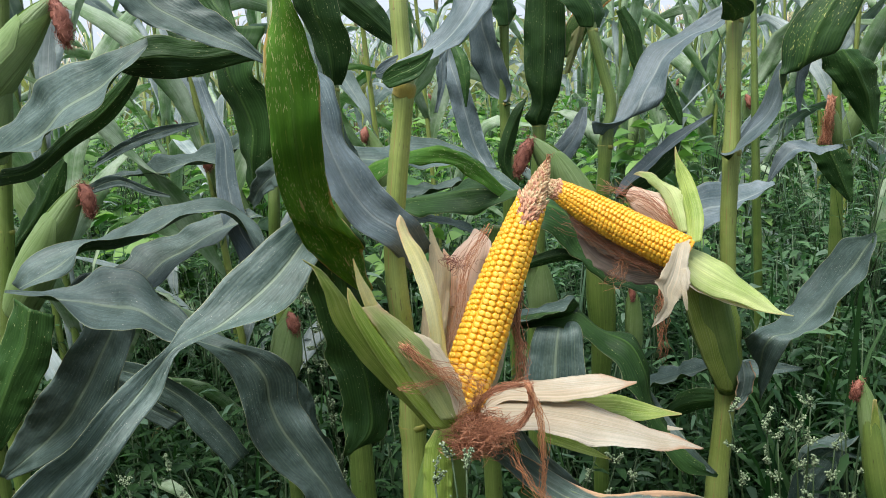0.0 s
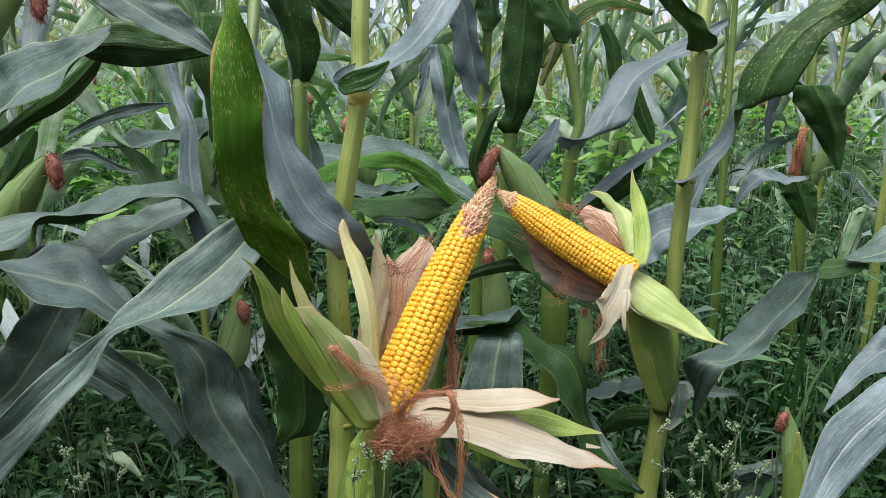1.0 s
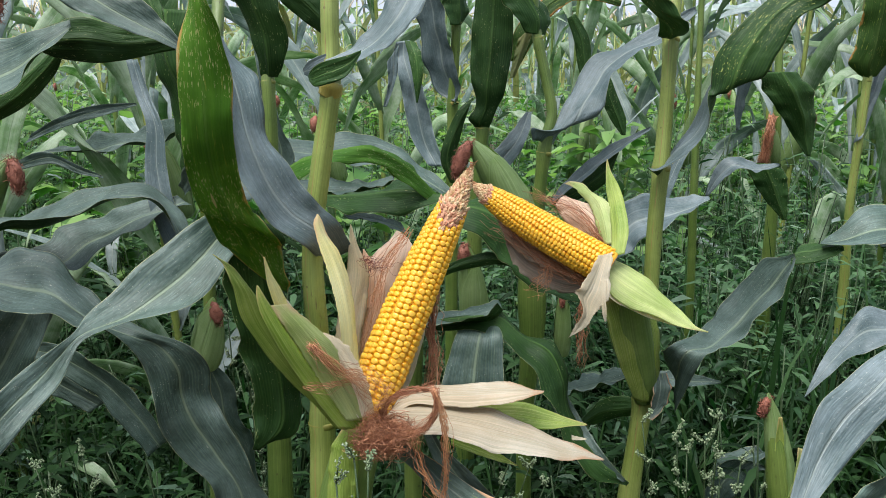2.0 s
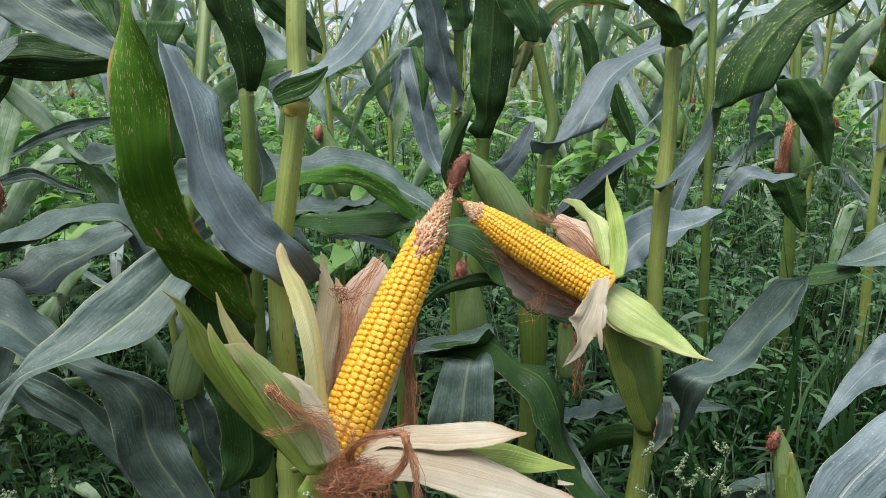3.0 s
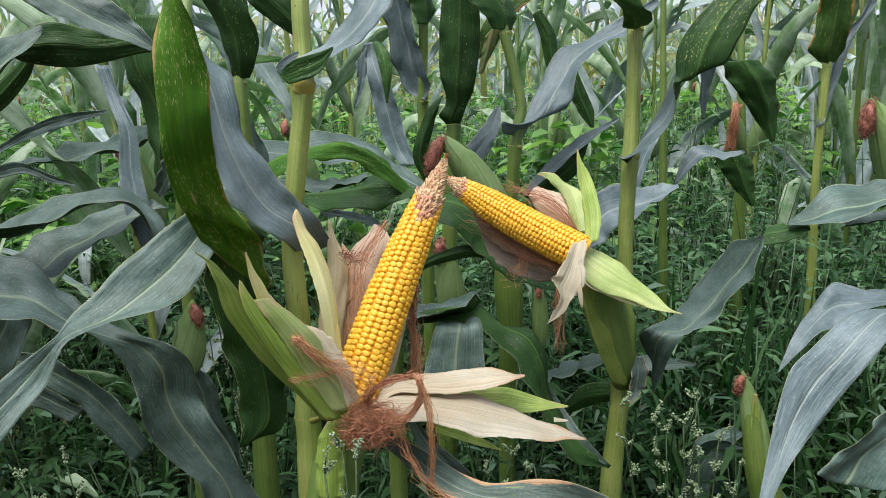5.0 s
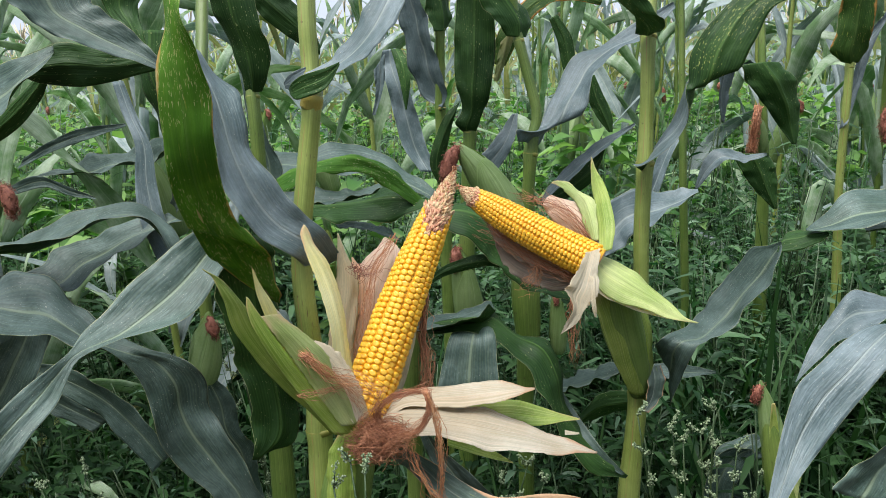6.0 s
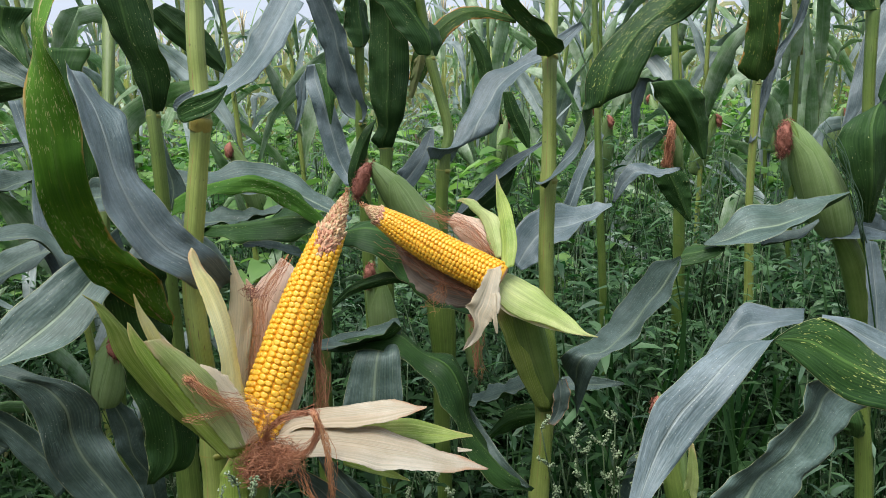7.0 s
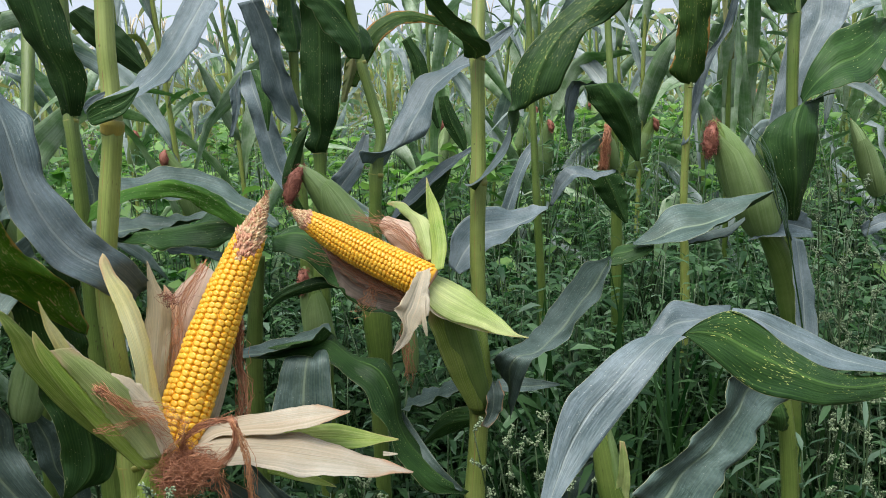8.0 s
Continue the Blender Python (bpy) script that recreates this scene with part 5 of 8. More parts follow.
leaf(plant_r, [
    (0.377, 1.191, 0.798, 0.003, 0.01, 0.005, 0.3),
    (0.413, 1.191, 0.795, 0.005, 0.01, 0.007, 0.3),
    (0.472, 1.2, 0.79, 0, 0, 0.002, 0.3)], seed=56)
leaf(plant_r, [
    (0.346, 1.148, 0.771, 0.003, 0, 0.012, 0.3),
    (0.3, 1.147, 0.764, 0.008, 0, 0.02, 0.3),
    (0.271, 1.147, 0.745, 0.008, 0, 0.016, 0.3),
    (0.238, 1.149, 0.7, 0.002, 0, 0.004, 0.3)], seed=57)
leaf(plant_r, [
    (0.282, 1.138, 0.94, 0.007, 0.02, 0.01, 0.3),
    (0.234, 1.139, 0.955, 0.009, 0.04, 0.003, 0.3),
    (0.186, 1.138, 0.988, 0.008, 0.04, 0.01, 0.3),
    (0.15, 1.132, 1.035, -0.001, 0.035, 0.024, 0.3),
    (0.113, 1.128, 1.051, 0.007, 0.03, 0.016, 0.3),
    (0.084, 1.139, 1.044, 0.004, 0.02, 0.005, 0.3)], seed=58, label="dark leaf under the ear")
leaf(plant_r, [
    (0.209, 1.119, 0.963, 0.002, 0, 0.004, 0.3),
    (0.15, 1.119, 0.984, -0.004, 0, 0.008, 0.3),
    (0.12, 1.119, 0.98, -0.002, 0, 0.008, 0.3),
    (0.086, 1.119, 0.968, -0.001, 0, 0.006, 0.3),
    (0.064, 1.12, 0.949, -0.001, 0, 0.002, 0.3)], seed=59)
leaf(plant_r, [
    (0.135, 1.02, 0.931, 0.009, 0, -0.002, 0.1),
    (0.128, 0.976, 0.928, 0.026, -0.005, 0.002, 0.1),
    (0.124, 0.966, 0.903, 0.031, -0.005, 0.001, 0.1),
    (0.121, 0.957, 0.876, 0.035, -0.005, 0.004, 0.1),
    (0.116, 0.957, 0.847, 0.034, -0.005, 0.001, 0.1)], seed=60, ruffle=0.001, across=12)
leaf(plant_r, [
    (0.053, 1.019, 0.929, 0, 0, -0.007, 0.2),
    (0.091, 1.01, 0.935, 0.001, -0.02, -0.003, 0.2),
    (0.126, 1.015, 0.94, 0.002, -0.035, 0.001, 0.2),
    (0.155, 1.019, 0.937, 0.002, -0.04, -0.009, 0.2),
    (0.181, 1.005, 0.912, -0.004, -0.035, -0.004, 0.2),
    (0.208, 0.989, 0.902, -0.013, -0.03, -0.01, 0.2),
    (0.223, 0.979, 0.876, -0.014, -0.03, -0.002, 0.2),
    (0.228, 0.974, 0.847, -0.01, -0.025, 0.007, 0.2),
    (0.25, 0.969, 0.801, -0.018, -0.03, 0.011, 0.2),
    (0.281, 0.97, 0.766, -0.016, -0.03, 0.012, 0.2),
    (0.308, 0.99, 0.741, -0.003, -0.01, 0.004, 0.2)], seed=61, ruffle=0.002, along=60, label="dark grey-green leaf arching downward")
leaf(plant_r, [
    (0.049, 0.995, 0.934, -0.001, 0.005, 0.003, 0.3),
    (0.078, 1, 0.933, -0.002, 0.02, 0.001, 0.3),
    (0.112, 1.004, 0.934, -0.001, 0.035, -0.004, 0.3),
    (0.139, 1.009, 0.94, 0.001, 0.04, -0.007, 0.3),
    (0.155, 1.029, 0.945, 0.001, 0.03, -0.006, 0.3)], seed=65, ruffle=0.001)
leaf(plant_r, [
    (0.227, 1.031, 0.83, 0.01, 0, 0.004, 0.3),
    (0.243, 1.006, 0.802, 0.011, 0.005, 0.006, 0.3),
    (0.264, 0.981, 0.781, 0.01, 0, 0.005, 0.3),
    (0.3, 0.97, 0.754, 0.002, 0, 0.001, 0.3)], seed=66, ruffle=0.001)

plant_b = thing("maize_plant", (0.22, 1.33, 0), "slender maize plant with a crooked stem", "maize plant", "maize plants standing in the front rows")
stalk(plant_b, [
    (0.209, 1.33, 0, 0.016),
    (0.208, 1.33, 0.353, 0.015),
    (0.207, 1.33, 0.707, 0.015),
    (0.214, 1.33, 0.80, 0.021),
    (0.212, 1.33, 0.88, 0.025),
    (0.212, 1.33, 0.955, 0.019),
    (0.219, 1.33, 1.039, 0.011),
    (0.226, 1.333, 1.114, 0.011),
    (0.235, 1.34, 1.155, 0.009),
    (0.224, 1.35, 1.213, 0.009),
    (0.21, 1.355, 1.274, 0.008),
    (0.206, 1.36, 1.311, 0.008),
    (0.199, 1.36, 1.359, 0.008),
    (0.166, 1.36, 1.584, 0.007),
    (0.133, 1.36, 1.809, 0.004)], STALK, nodes=(0.696, 0.542))
leaf(plant_b, [
    (0.223, 1.33, 1.113, -0.019, -0.03, 0.007, -0.04),
    (0.236, 1.33, 1.121, -0.028, -0.045, 0.005, -0.311),
    (0.264, 1.325, 1.141, -0.034, -0.007, -0.009, -0.165),
    (0.301, 1.363, 1.199, -0.02, 0.025, 0.007, 0.3),
    (0.32, 1.38, 1.224, -0.017, 0.022, 0.006, 0.3),
    (0.36, 1.394, 1.249, -0.005, 0.017, 0.008, 0.3),
    (0.4, 1.404, 1.268, -0.005, 0.017, 0.012, 0.3),
    (0.453, 1.401, 1.31, -0.002, 0, 0.005, 0.3)], [LEAF_BLUE_LIT, LEAF_UNDER], seed=71, ruffle=0.003, waves=4, label="blue-grey leaf with dark green folded base")
leaf(plant_b, [
    (0.211, 1.348, 1.271, 0.014, 0.01, -0.001, 0.3),
    (0.211, 1.346, 1.294, 0.028, 0.02, -0.002, 0.3),
    (0.193, 1.346, 1.323, 0.03, 0.02, 0.001, 0.3),
    (0.156, 1.342, 1.366, 0.021, 0.015, 0.004, 0.3),
    (0.103, 1.339, 1.392, 0.009, 0.01, 0.005, 0.3)], seed=72)
leaf(plant_b, [
    (0.201, 1.447, 1.279, -0.013, 0, -0.012, 0.3),
    (0.192, 1.447, 1.245, -0.012, 0, -0.012, 0.3),
    (0.179, 1.449, 1.206, -0.004, 0, 0, 0.3)], [LEAF_PALE, LEAF_PALE], seed=73, label="yellowed leaf")
leaf(plant_b, [
    (0.366, 1.699, 1.204, -0.009, 0, -0, 0.3),
    (0.377, 1.698, 1.163, -0.015, 0, -0.002, 0.3),
    (0.393, 1.698, 1.126, -0.015, 0, -0.001, 0.3),
    (0.405, 1.699, 1.094, -0.004, 0, 0, 0.3)], seed=78)
leaf(plant_b, [
    (0.303, 1.749, 1.317, -0.008, 0, -0.005, 0.3),
    (0.324, 1.748, 1.274, -0.014, 0, -0.004, 0.3),
    (0.334, 1.748, 1.22, -0.013, 0, -0.005, 0.3),
    (0.359, 1.75, 1.139, -0.003, 0, 0, 0.3)], seed=79)
leaf(plant_b, [
    (0.242, 1.37, 1.015, 0.004, 0.01, 0.005, 0.4),
    (0.283, 1.371, 1.055, -0.002, 0.01, 0.008, 0.4),
    (0.334, 1.371, 1.097, -0.002, 0.01, 0.006, 0.4),
    (0.39, 1.38, 1.133, -0.001, 0, 0.002, 0.4)], [LEAF_BLUE_LIT, LEAF_UNDER], seed=74)
leaf(plant_b, [
    (0.243, 1.379, 1.016, 0.003, 0, -0.006, 0.3),
    (0.283, 1.378, 1.034, 0.004, 0, -0.013, 0.3),
    (0.328, 1.377, 1.071, 0.002, 0, -0.018, 0.3),
    (0.343, 1.38, 1.098, 0.001, 0, -0.003, 0.3)], seed=75)
leaf(plant_b, [
    (0.189, 1.599, 1.231, 0.012, 0, -0.003, 0.2),
    (0.211, 1.598, 1.285, 0.021, 0, -0.003, 0.2),
    (0.247, 1.608, 1.33, 0.013, -0.01, -0.011, 0.2),
    (0.301, 1.629, 1.352, 0.002, -0.01, -0.012, 0.2),
    (0.382, 1.66, 1.334, -0.001, 0, -0.005, 0.2)], [LEAF_DRYEDGE, LEAF_RUSTY], seed=80, label="arched leaf with rust-coloured edge")
closed_ear(plant_b, (0.200, 1.32, 0.992), (0.112, 1.3, 1.122), 0.0255, EAR_PALE, 0.044, 76, 'green ear with a plug of red-brown silk', 120, 0.3)
closed_ear(plant_b, (0.128, 1.30, 0.815), (0.108, 1.29, 0.972), 0.021, EAR_GREEN, 0.026, 77, 'slim green ear with a thick tuft of brown silk', 90, 0.9)
closed_ear(plant_b, (0.262, 1.33, 0.78), (0.258, 1.32, 0.895), 0.012, EAR_GREEN, 0.02, 98, '', 50, 0.6)

plant_d = thing("maize_plant", (0.13, 1.5, 0), "slender maize plant with a dark green hanging leaf", "maize plant", "maize plants standing in the front rows")
stalk(plant_d, [
    (0.106, 1.49, 0, 0.02),
    (0.109, 1.49, 0.323, 0.019),
    (0.111, 1.49, 0.646, 0.019),
    (0.119, 1.49, 0.854, 0.017),
    (0.128, 1.49, 1.05, 0.013),
    (0.134, 1.496, 1.123, 0.012),
    (0.138, 1.5, 1.208, 0.011),
    (0.152, 1.514, 1.508, 0.009),
    (0.166, 1.528, 1.808, 0.005)], STALK, nodes=(0.622,))
leaf(plant_d, [
    (0.151, 1.457, 1.39, -0.03, 0, 0.002, 0.2),
    (0.148, 1.462, 1.322, -0.031, 0.005, 0.002, 0.2),
    (0.144, 1.462, 1.249, -0.033, 0.005, 0.006, 0.2),
    (0.139, 1.462, 1.19, -0.027, 0.005, 0.011, 0.2),
    (0.137, 1.473, 1.156, -0.017, 0.005, 0.003, 0.2),
    (0.128, 1.478, 1.133, -0.019, 0, 0.004, 0.2),
    (0.131, 1.489, 1.121, -0.011, 0, 0.001, 0.2)], seed=81, ruffle=0.003)
leaf(plant_d, [
    (0.143, 1.521, 1.014, -0.007, 0, 0.003, 0.3),
    (0.159, 1.528, 1.053, -0.016, 0.005, 0.01, 0.3),
    (0.196, 1.532, 1.101, -0.016, 0.01, 0.002, 0.3),
    (0.214, 1.551, 1.146, -0.005, 0, 0, 0.3)], [LEAF_BLUE_LIT, LEAF_UNDER], seed=82)
leaf(plant_d, [
    (0.087, 1.549, 1.018, 0.01, 0, -0.003, 0.3),
    (0.072, 1.548, 1.06, 0.012, 0, -0.006, 0.3),
    (0.092, 1.547, 1.124, 0.004, 0, -0.02, 0.3),
    (0.116, 1.551, 1.166, -0.003, 0, -0.005, 0.3)], seed=83)

plant_d = thing("maize_plant", (0.1, 1.78, 0), "slender maize plant with blue-green blades", "maize plant", "maize plants standing in the front rows")
stalk(plant_d, [
    (0.076, 1.77, 0, 0.015),
    (0.076, 1.77, 0.509, 0.014),
    (0.076, 1.77, 1.019, 0.014),
    (0.076, 1.77, 1.155, 0.011),
    (0.08, 1.77, 1.242, 0.01),
    (0.082, 1.77, 1.301, 0.01),
    (0.086, 1.78, 1.392, 0.009),
    (0.097, 1.807, 1.642, 0.008),
    (0.108, 1.835, 1.892, 0.005)], STALK, nodes=(0.64, 0.49))
leaf(plant_d, [
    (0.081, 1.749, 1.147, 0.007, -0.01, 0.003, 0.25),
    (0.076, 1.768, 1.171, -0.02, 0.015, -0.007, 0.25),
    (0.056, 1.769, 1.225, -0.029, 0.025, -0.007, 0.25),
    (0.044, 1.768, 1.283, -0.027, 0.025, -0.003, 0.25),
    (0.035, 1.768, 1.331, -0.027, 0.025, -0.008, 0.25),
    (0.011, 1.768, 1.402, -0.023, 0.025, -0.001, 0.25)], [LEAF_BLUE_LIT, LEAF_UNDER], seed=84, label="blue-grey leaf with a white midrib")
leaf(plant_d, [
    (0.088, 1.758, 1.3, 0.011, 0.02, 0.001, 0.3),
    (0.088, 1.757, 1.324, 0.023, 0.02, -0.003, 0.3),
    (0.084, 1.757, 1.382, 0.019, 0.02, 0.003, 0.3),
    (0.083, 1.748, 1.45, 0.011, 0.01, 0.001, 0.3)], seed=85)
leaf(plant_d, [
    (0.028, 2.153, 0.975, -0.021, 0, 0.001, 0.3),
    (-0.004, 2.174, 1.035, -0.029, 0, -0.001, 0.3),
    (-0.024, 2.185, 1.116, -0.03, 0, 0.002, 0.3),
    (-0.04, 2.184, 1.185, -0.027, 0, 0.002, 0.3),
    (-0.057, 2.204, 1.244, -0.028, 0, -0.008, 0.3),
    (-0.058, 2.203, 1.278, -0.017, 0, -0.002, 0.3)], [LEAF_BLUE_LIT, LEAF_UNDER], seed=86, label="blue-grey leaf with a white midrib")
leaf(plant_d, [
    (-0.038, 2.158, 1.278, -0.013, 0, 0.001, 0.3),
    (-0.024, 2.138, 1.243, -0.016, 0, -0.003, 0.3),
    (-0.017, 2.128, 1.192, -0.012, 0, -0.006, 0.3),
    (-0.019, 2.13, 1.132, -0.002, 0, 0, 0.3)], seed=87)
leaf(plant_d, [
    (-0.055, 1.903, 1.246, 0.013, 0, 0.017, 0.3),
    (-0.056, 1.902, 1.192, 0.01, 0, 0.011, 0.3),
    (-0.073, 1.901, 1.134, 0.004, 0, 0, 0.3)], [LEAF_BLUE_LIT, LEAF_UNDER], seed=88)

plant_g = thing("maize_plant", (0.5, 1.56, 0), "maize plant half hidden behind the front stem", "maize plant", "maize plants standing in the front rows")
stalk(plant_g, [
    (0.557, 1.7, 0, 0.01),
    (0.555, 1.7, 0.38, 0.01),
    (0.553, 1.7, 0.759, 0.009),
    (0.546, 1.7, 0.97, 0.009),
    (0.545, 1.72, 1.192, 0.007),
    (0.544, 1.747, 1.492, 0.006),
    (0.542, 1.774, 1.792, 0.004)], STALK, nodes=())
leaf(plant_g, [
    (0.536, 1.55, 0.995, -0.002, -0.01, -0.002, 0.3),
    (0.496, 1.551, 0.976, -0.011, -0.03, -0.011, 0.3),
    (0.447, 1.543, 0.963, 0, -0.04, -0.023, 0.3),
    (0.404, 1.535, 0.956, 0.005, -0.03, -0.032, 0.3),
    (0.379, 1.525, 0.933, 0.018, -0.02, -0.027, 0.3),
    (0.355, 1.511, 0.9, 0.008, -0.01, -0.006, 0.3)], [LEAF_BLUE_LIT, LEAF_UNDER], seed=91, ruffle=0.003)
leaf(plant_g, [
    (0.467, 1.702, 0.921, -0.011, 0, 0.012, 0.3),
    (0.52, 1.712, 1.054, -0.006, 0.01, 0.01, 0.3),
    (0.559, 1.736, 1.113, -0.003, 0.005, 0.005, 0.3)], [LEAF_BLUE_LIT, LEAF_UNDER], seed=92)

plant_s = thing("maize_plant", (0.47, 0.97, 0), "short maize plant ending in a thin young ear", "maize plant", "maize plants standing in the front rows")
stalk(plant_s, [
    (0.502, 0.96, 0, 0.024),
    (0.497, 0.96, 0.344, 0.023),
    (0.493, 0.96, 0.689, 0.022),
    (0.478, 0.96, 0.749, 0.019),
    (0.467, 0.96, 0.807, 0.013),
    (0.462, 0.965, 0.841, 0.008)], STALK, nodes=())
closed_ear(plant_s, (0.482, 0.955, 0.735), (0.455, 0.968, 0.868), 0.0135, EAR_PALE, 0.016, 93, 'thin young ear with a dark silk tuft', 70, 0.2)
leaf(plant_s, [
    (0.485, 0.952, 0.717, -0.009, 0, 0.008, 0.3),
    (0.488, 0.941, 0.777, -0.007, 0, 0.004, 0.3),
    (0.486, 0.941, 0.814, -0.003, 0, 0.001, 0.3)], [HUSK_LIGHT, HUSK_GREEN], seed=94, name='husk')
leaf(plant_s, [
    (0.473, 0.951, 0.768, -0.006, 0, 0, 0.3),
    (0.466, 0.951, 0.813, -0.005, 0, -0.002, 0.3),
    (0.464, 0.95, 0.847, -0.002, 0, 0, 0.3)], [HUSK_GREEN, HUSK_LIGHT], seed=95, name='husk')
leaf(plant_s, [
    (0.598, 1.305, 0.506, -0.034, 0, 0.01, 0.3),
    (0.529, 1.279, 0.607, -0.022, 0.025, -0.017, 0.3),
    (0.549, 1.274, 0.638, -0.026, 0.025, -0.016, 0.3),
    (0.588, 1.291, 0.63, -0.024, 0.01, 0.009, 0.3)], seed=96)
leaf(plant_s, [
    (0.487, 1.254, 0.52, -0.023, 0, 0.006, 0.3),
    (0.504, 1.254, 0.608, -0.019, 0, 0.015, 0.3),
    (0.538, 1.253, 0.641, -0.019, 0, 0.01, 0.3),
    (0.583, 1.251, 0.626, -0.001, 0, 0.005, 0.3)], seed=97)

plant_n = thing("maize_plant", (0.86, 0.62, 0), "maize plant close by with a broad arching leaf", "maize plant", "maize plants standing in the front rows")
stalk(plant_n, [
    (0.8423, 0.7934, 0, 0.01711),
    (0.8423, 0.7934, 0.3921, 0.01679),
    (0.8423, 0.7934, 0.7842, 0.0163),
    (0.8359, 0.8058, 0.9296, 0.01504),
    (0.8297, 0.8185, 1.069, 0.01379),
    (0.8122, 0.8523, 1.445, 0.01128),
    (0.7959, 0.8861, 1.821, 0.006268)], STALK, nodes=())
leaf(plant_n, [
    (0.8097, 0.7682, 0.9271, -0.001254, 0, 0.01755, 0.08),
    (0.6091, 0.6178, 0.9938, 0.007521, 0.01254, 0.002507, 0.08),
    (0.5252, 0.574, 1.013, 0.008775, 0.01254, 0.007521, 0.08),
    (0.4913, 0.5665, 1.029, 0.006268, 0.01254, 0.01504, 0.08),
    (0.4637, 0.564, 1.045, 0.006268, 0.01003, 0.02131, 0.08),
    (0.44, 0.564, 1.061, 0.01003, 0.01003, 0.01379, 0.08),
    (0.4223, 0.5615, 1.065, 0.005014, 0.005014, 0.006268, 0.08),
    (0.4111, 0.559, 1.065, 0.001254, 0, 0.001254, 0.08),
    (0.3947, 0.5565, 1.063, 0.008775, -0.006268, -0, 0.08),
    (0.3773, 0.5476, 1.055, 0.01254, -0.007521, -0.001254, 0.08),
    (0.3571, 0.5352, 1.043, 0.0163, -0.005014, -0.002507, 0.08),
    (0.3396, 0.5264, 1.031, 0.01504, -0.003761, -0.007521, 0.08),
    (0.3245, 0.515, 1.016, 0.01003, -0.003761, -0.008775, 0.08),
    (0.3058, 0.4963, 0.9895, 0.005014, -0.003761, 0, 0.08),
    (0.2944, 0.4863, 0.9659, 0.002507, 0, -0.001254, 0.08)], [LEAF_BLUE_LIT, LEAF_FLECKED], seed=101, along=90, across=14, ruffle=0.001, label="broad folding leaf, pale grey above and fleck-dotted green below")
leaf(plant_n, [
    (0.8334, 0.7996, 0.9372, -0.01504, -0.0188, 0.001254, 0.1),
    (0.6956, 0.7031, 0.9735, -0.01128, -0.01504, 0.001254, 0.1),
    (0.5978, 0.6253, 1.003, -0.01128, -0.01755, 0.001254, 0.1),
    (0.5476, 0.6103, 1.019, -0.01128, -0.02006, -0.001254, 0.1),
    (0.5088, 0.6016, 1.041, -0.01128, -0.01755, -0.001254, 0.1),
    (0.48, 0.5916, 1.061, -0.007521, -0.01379, 0.001254, 0.1),
    (0.4537, 0.5815, 1.072, -0.002507, -0.005014, 0, 0.1)], [LEAF_BLUE_LIT, LEAF_UNDER], seed=105, ruffle=0.001)

plant_q = thing("maize_plant", (0.62, 0.86, 0), "low maize plant with a drooping broad leaf", "maize plant", "maize plants standing in the front rows")
stalk(plant_q, [
    (0.665, 0.88, 0, 0.012),
    (0.663, 0.88, 0.379, 0.011),
    (0.661, 0.88, 0.757, 0.011),
    (0.654, 0.88, 0.84, 0.01),
    (0.648, 0.88, 0.881, 0.009)], STALK, nodes=())
leaf(plant_q, [
    (0.5984, 0.82, 0.9341, 0.0372, 0.02, -0.0249, 0.3),
    (0.5747, 0.81, 0.9199, 0.0391, 0.02, -0.0225, 0.3),
    (0.5518, 0.785, 0.9075, 0.0298, 0.015, -0.0161, 0.3),
    (0.5177, 0.755, 0.8932, 0.0331, 0.015, -0.0146, 0.3),
    (0.4793, 0.725, 0.882, 0.0343, 0.015, -0.0158, 0.3),
    (0.4435, 0.695, 0.8691, 0.0406, 0.015, -0.0171, 0.3)], seed=103, label="drooping grey-green leaf with a pale midrib")
leaf(plant_q, [
    (0.6322, 0.985, 0.9416, -0.0179, -0.035, 0.0026, 0.15),
    (0.6007, 0.985, 0.9402, -0.0151, -0.035, -0.0028, 0.15),
    (0.5824, 0.98, 0.9414, -0.01, -0.03, -0.0101, 0.15),
    (0.5597, 0.975, 0.941, -0.0052, -0.025, -0.0169, 0.15),
    (0.5337, 0.96, 0.9284, -0.0017, -0.02, -0.0081, 0.15),
    (0.505, 0.94, 0.9096, 0.0023, -0.01, -0.0031, 0.15),
    (0.4764, 0.92, 0.8833, 0.0009, -0, 0.0006, 0.15)], [LEAF_BLUE_LIT, LEAF_UNDER], seed=106, ruffle=0.001, label="pale grey-green leaf bending over to its tip")
leaf(plant_q, [
    (0.637, 0.867, 0.88, -0.023, -0.01, 0.009, 0.3),
    (0.639, 0.861, 0.864, -0.026, -0.015, 0.01, 0.3),
    (0.639, 0.863, 0.847, -0.012, -0.005, 0.005, 0.3)], seed=104)

plant_e = thing("maize_plant", (0.84, 1.3, 0), "maize plant bearing a large green ear with red-brown silk", "maize plant", "maize plants standing in the front rows")
stalk(plant_e, [
    (0.918, 1.32, 0, 0.012),
    (0.912, 1.32, 0.253, 0.011),
    (0.907, 1.32, 0.506, 0.011),
    (0.889, 1.32, 0.83, 0.012),
    (0.883, 1.32, 0.963, 0.013),
    (0.886, 1.33, 1.071, 0.011),
    (0.885, 1.34, 1.177, 0.01),
    (0.889, 1.35, 1.311, 0.01),
    (0.894, 1.36, 1.367, 0.009),
    (0.912, 1.396, 1.567, 0.008),
    (0.93, 1.431, 1.767, 0.005)], STALK, nodes=(0.719,))
closed_ear(plant_e, (1.109, 1.45, 1.001), (1.050, 1.45, 1.136), 0.017, EAR_PALE, 0.0, 128, 'pale ear in a dry husk', 4)
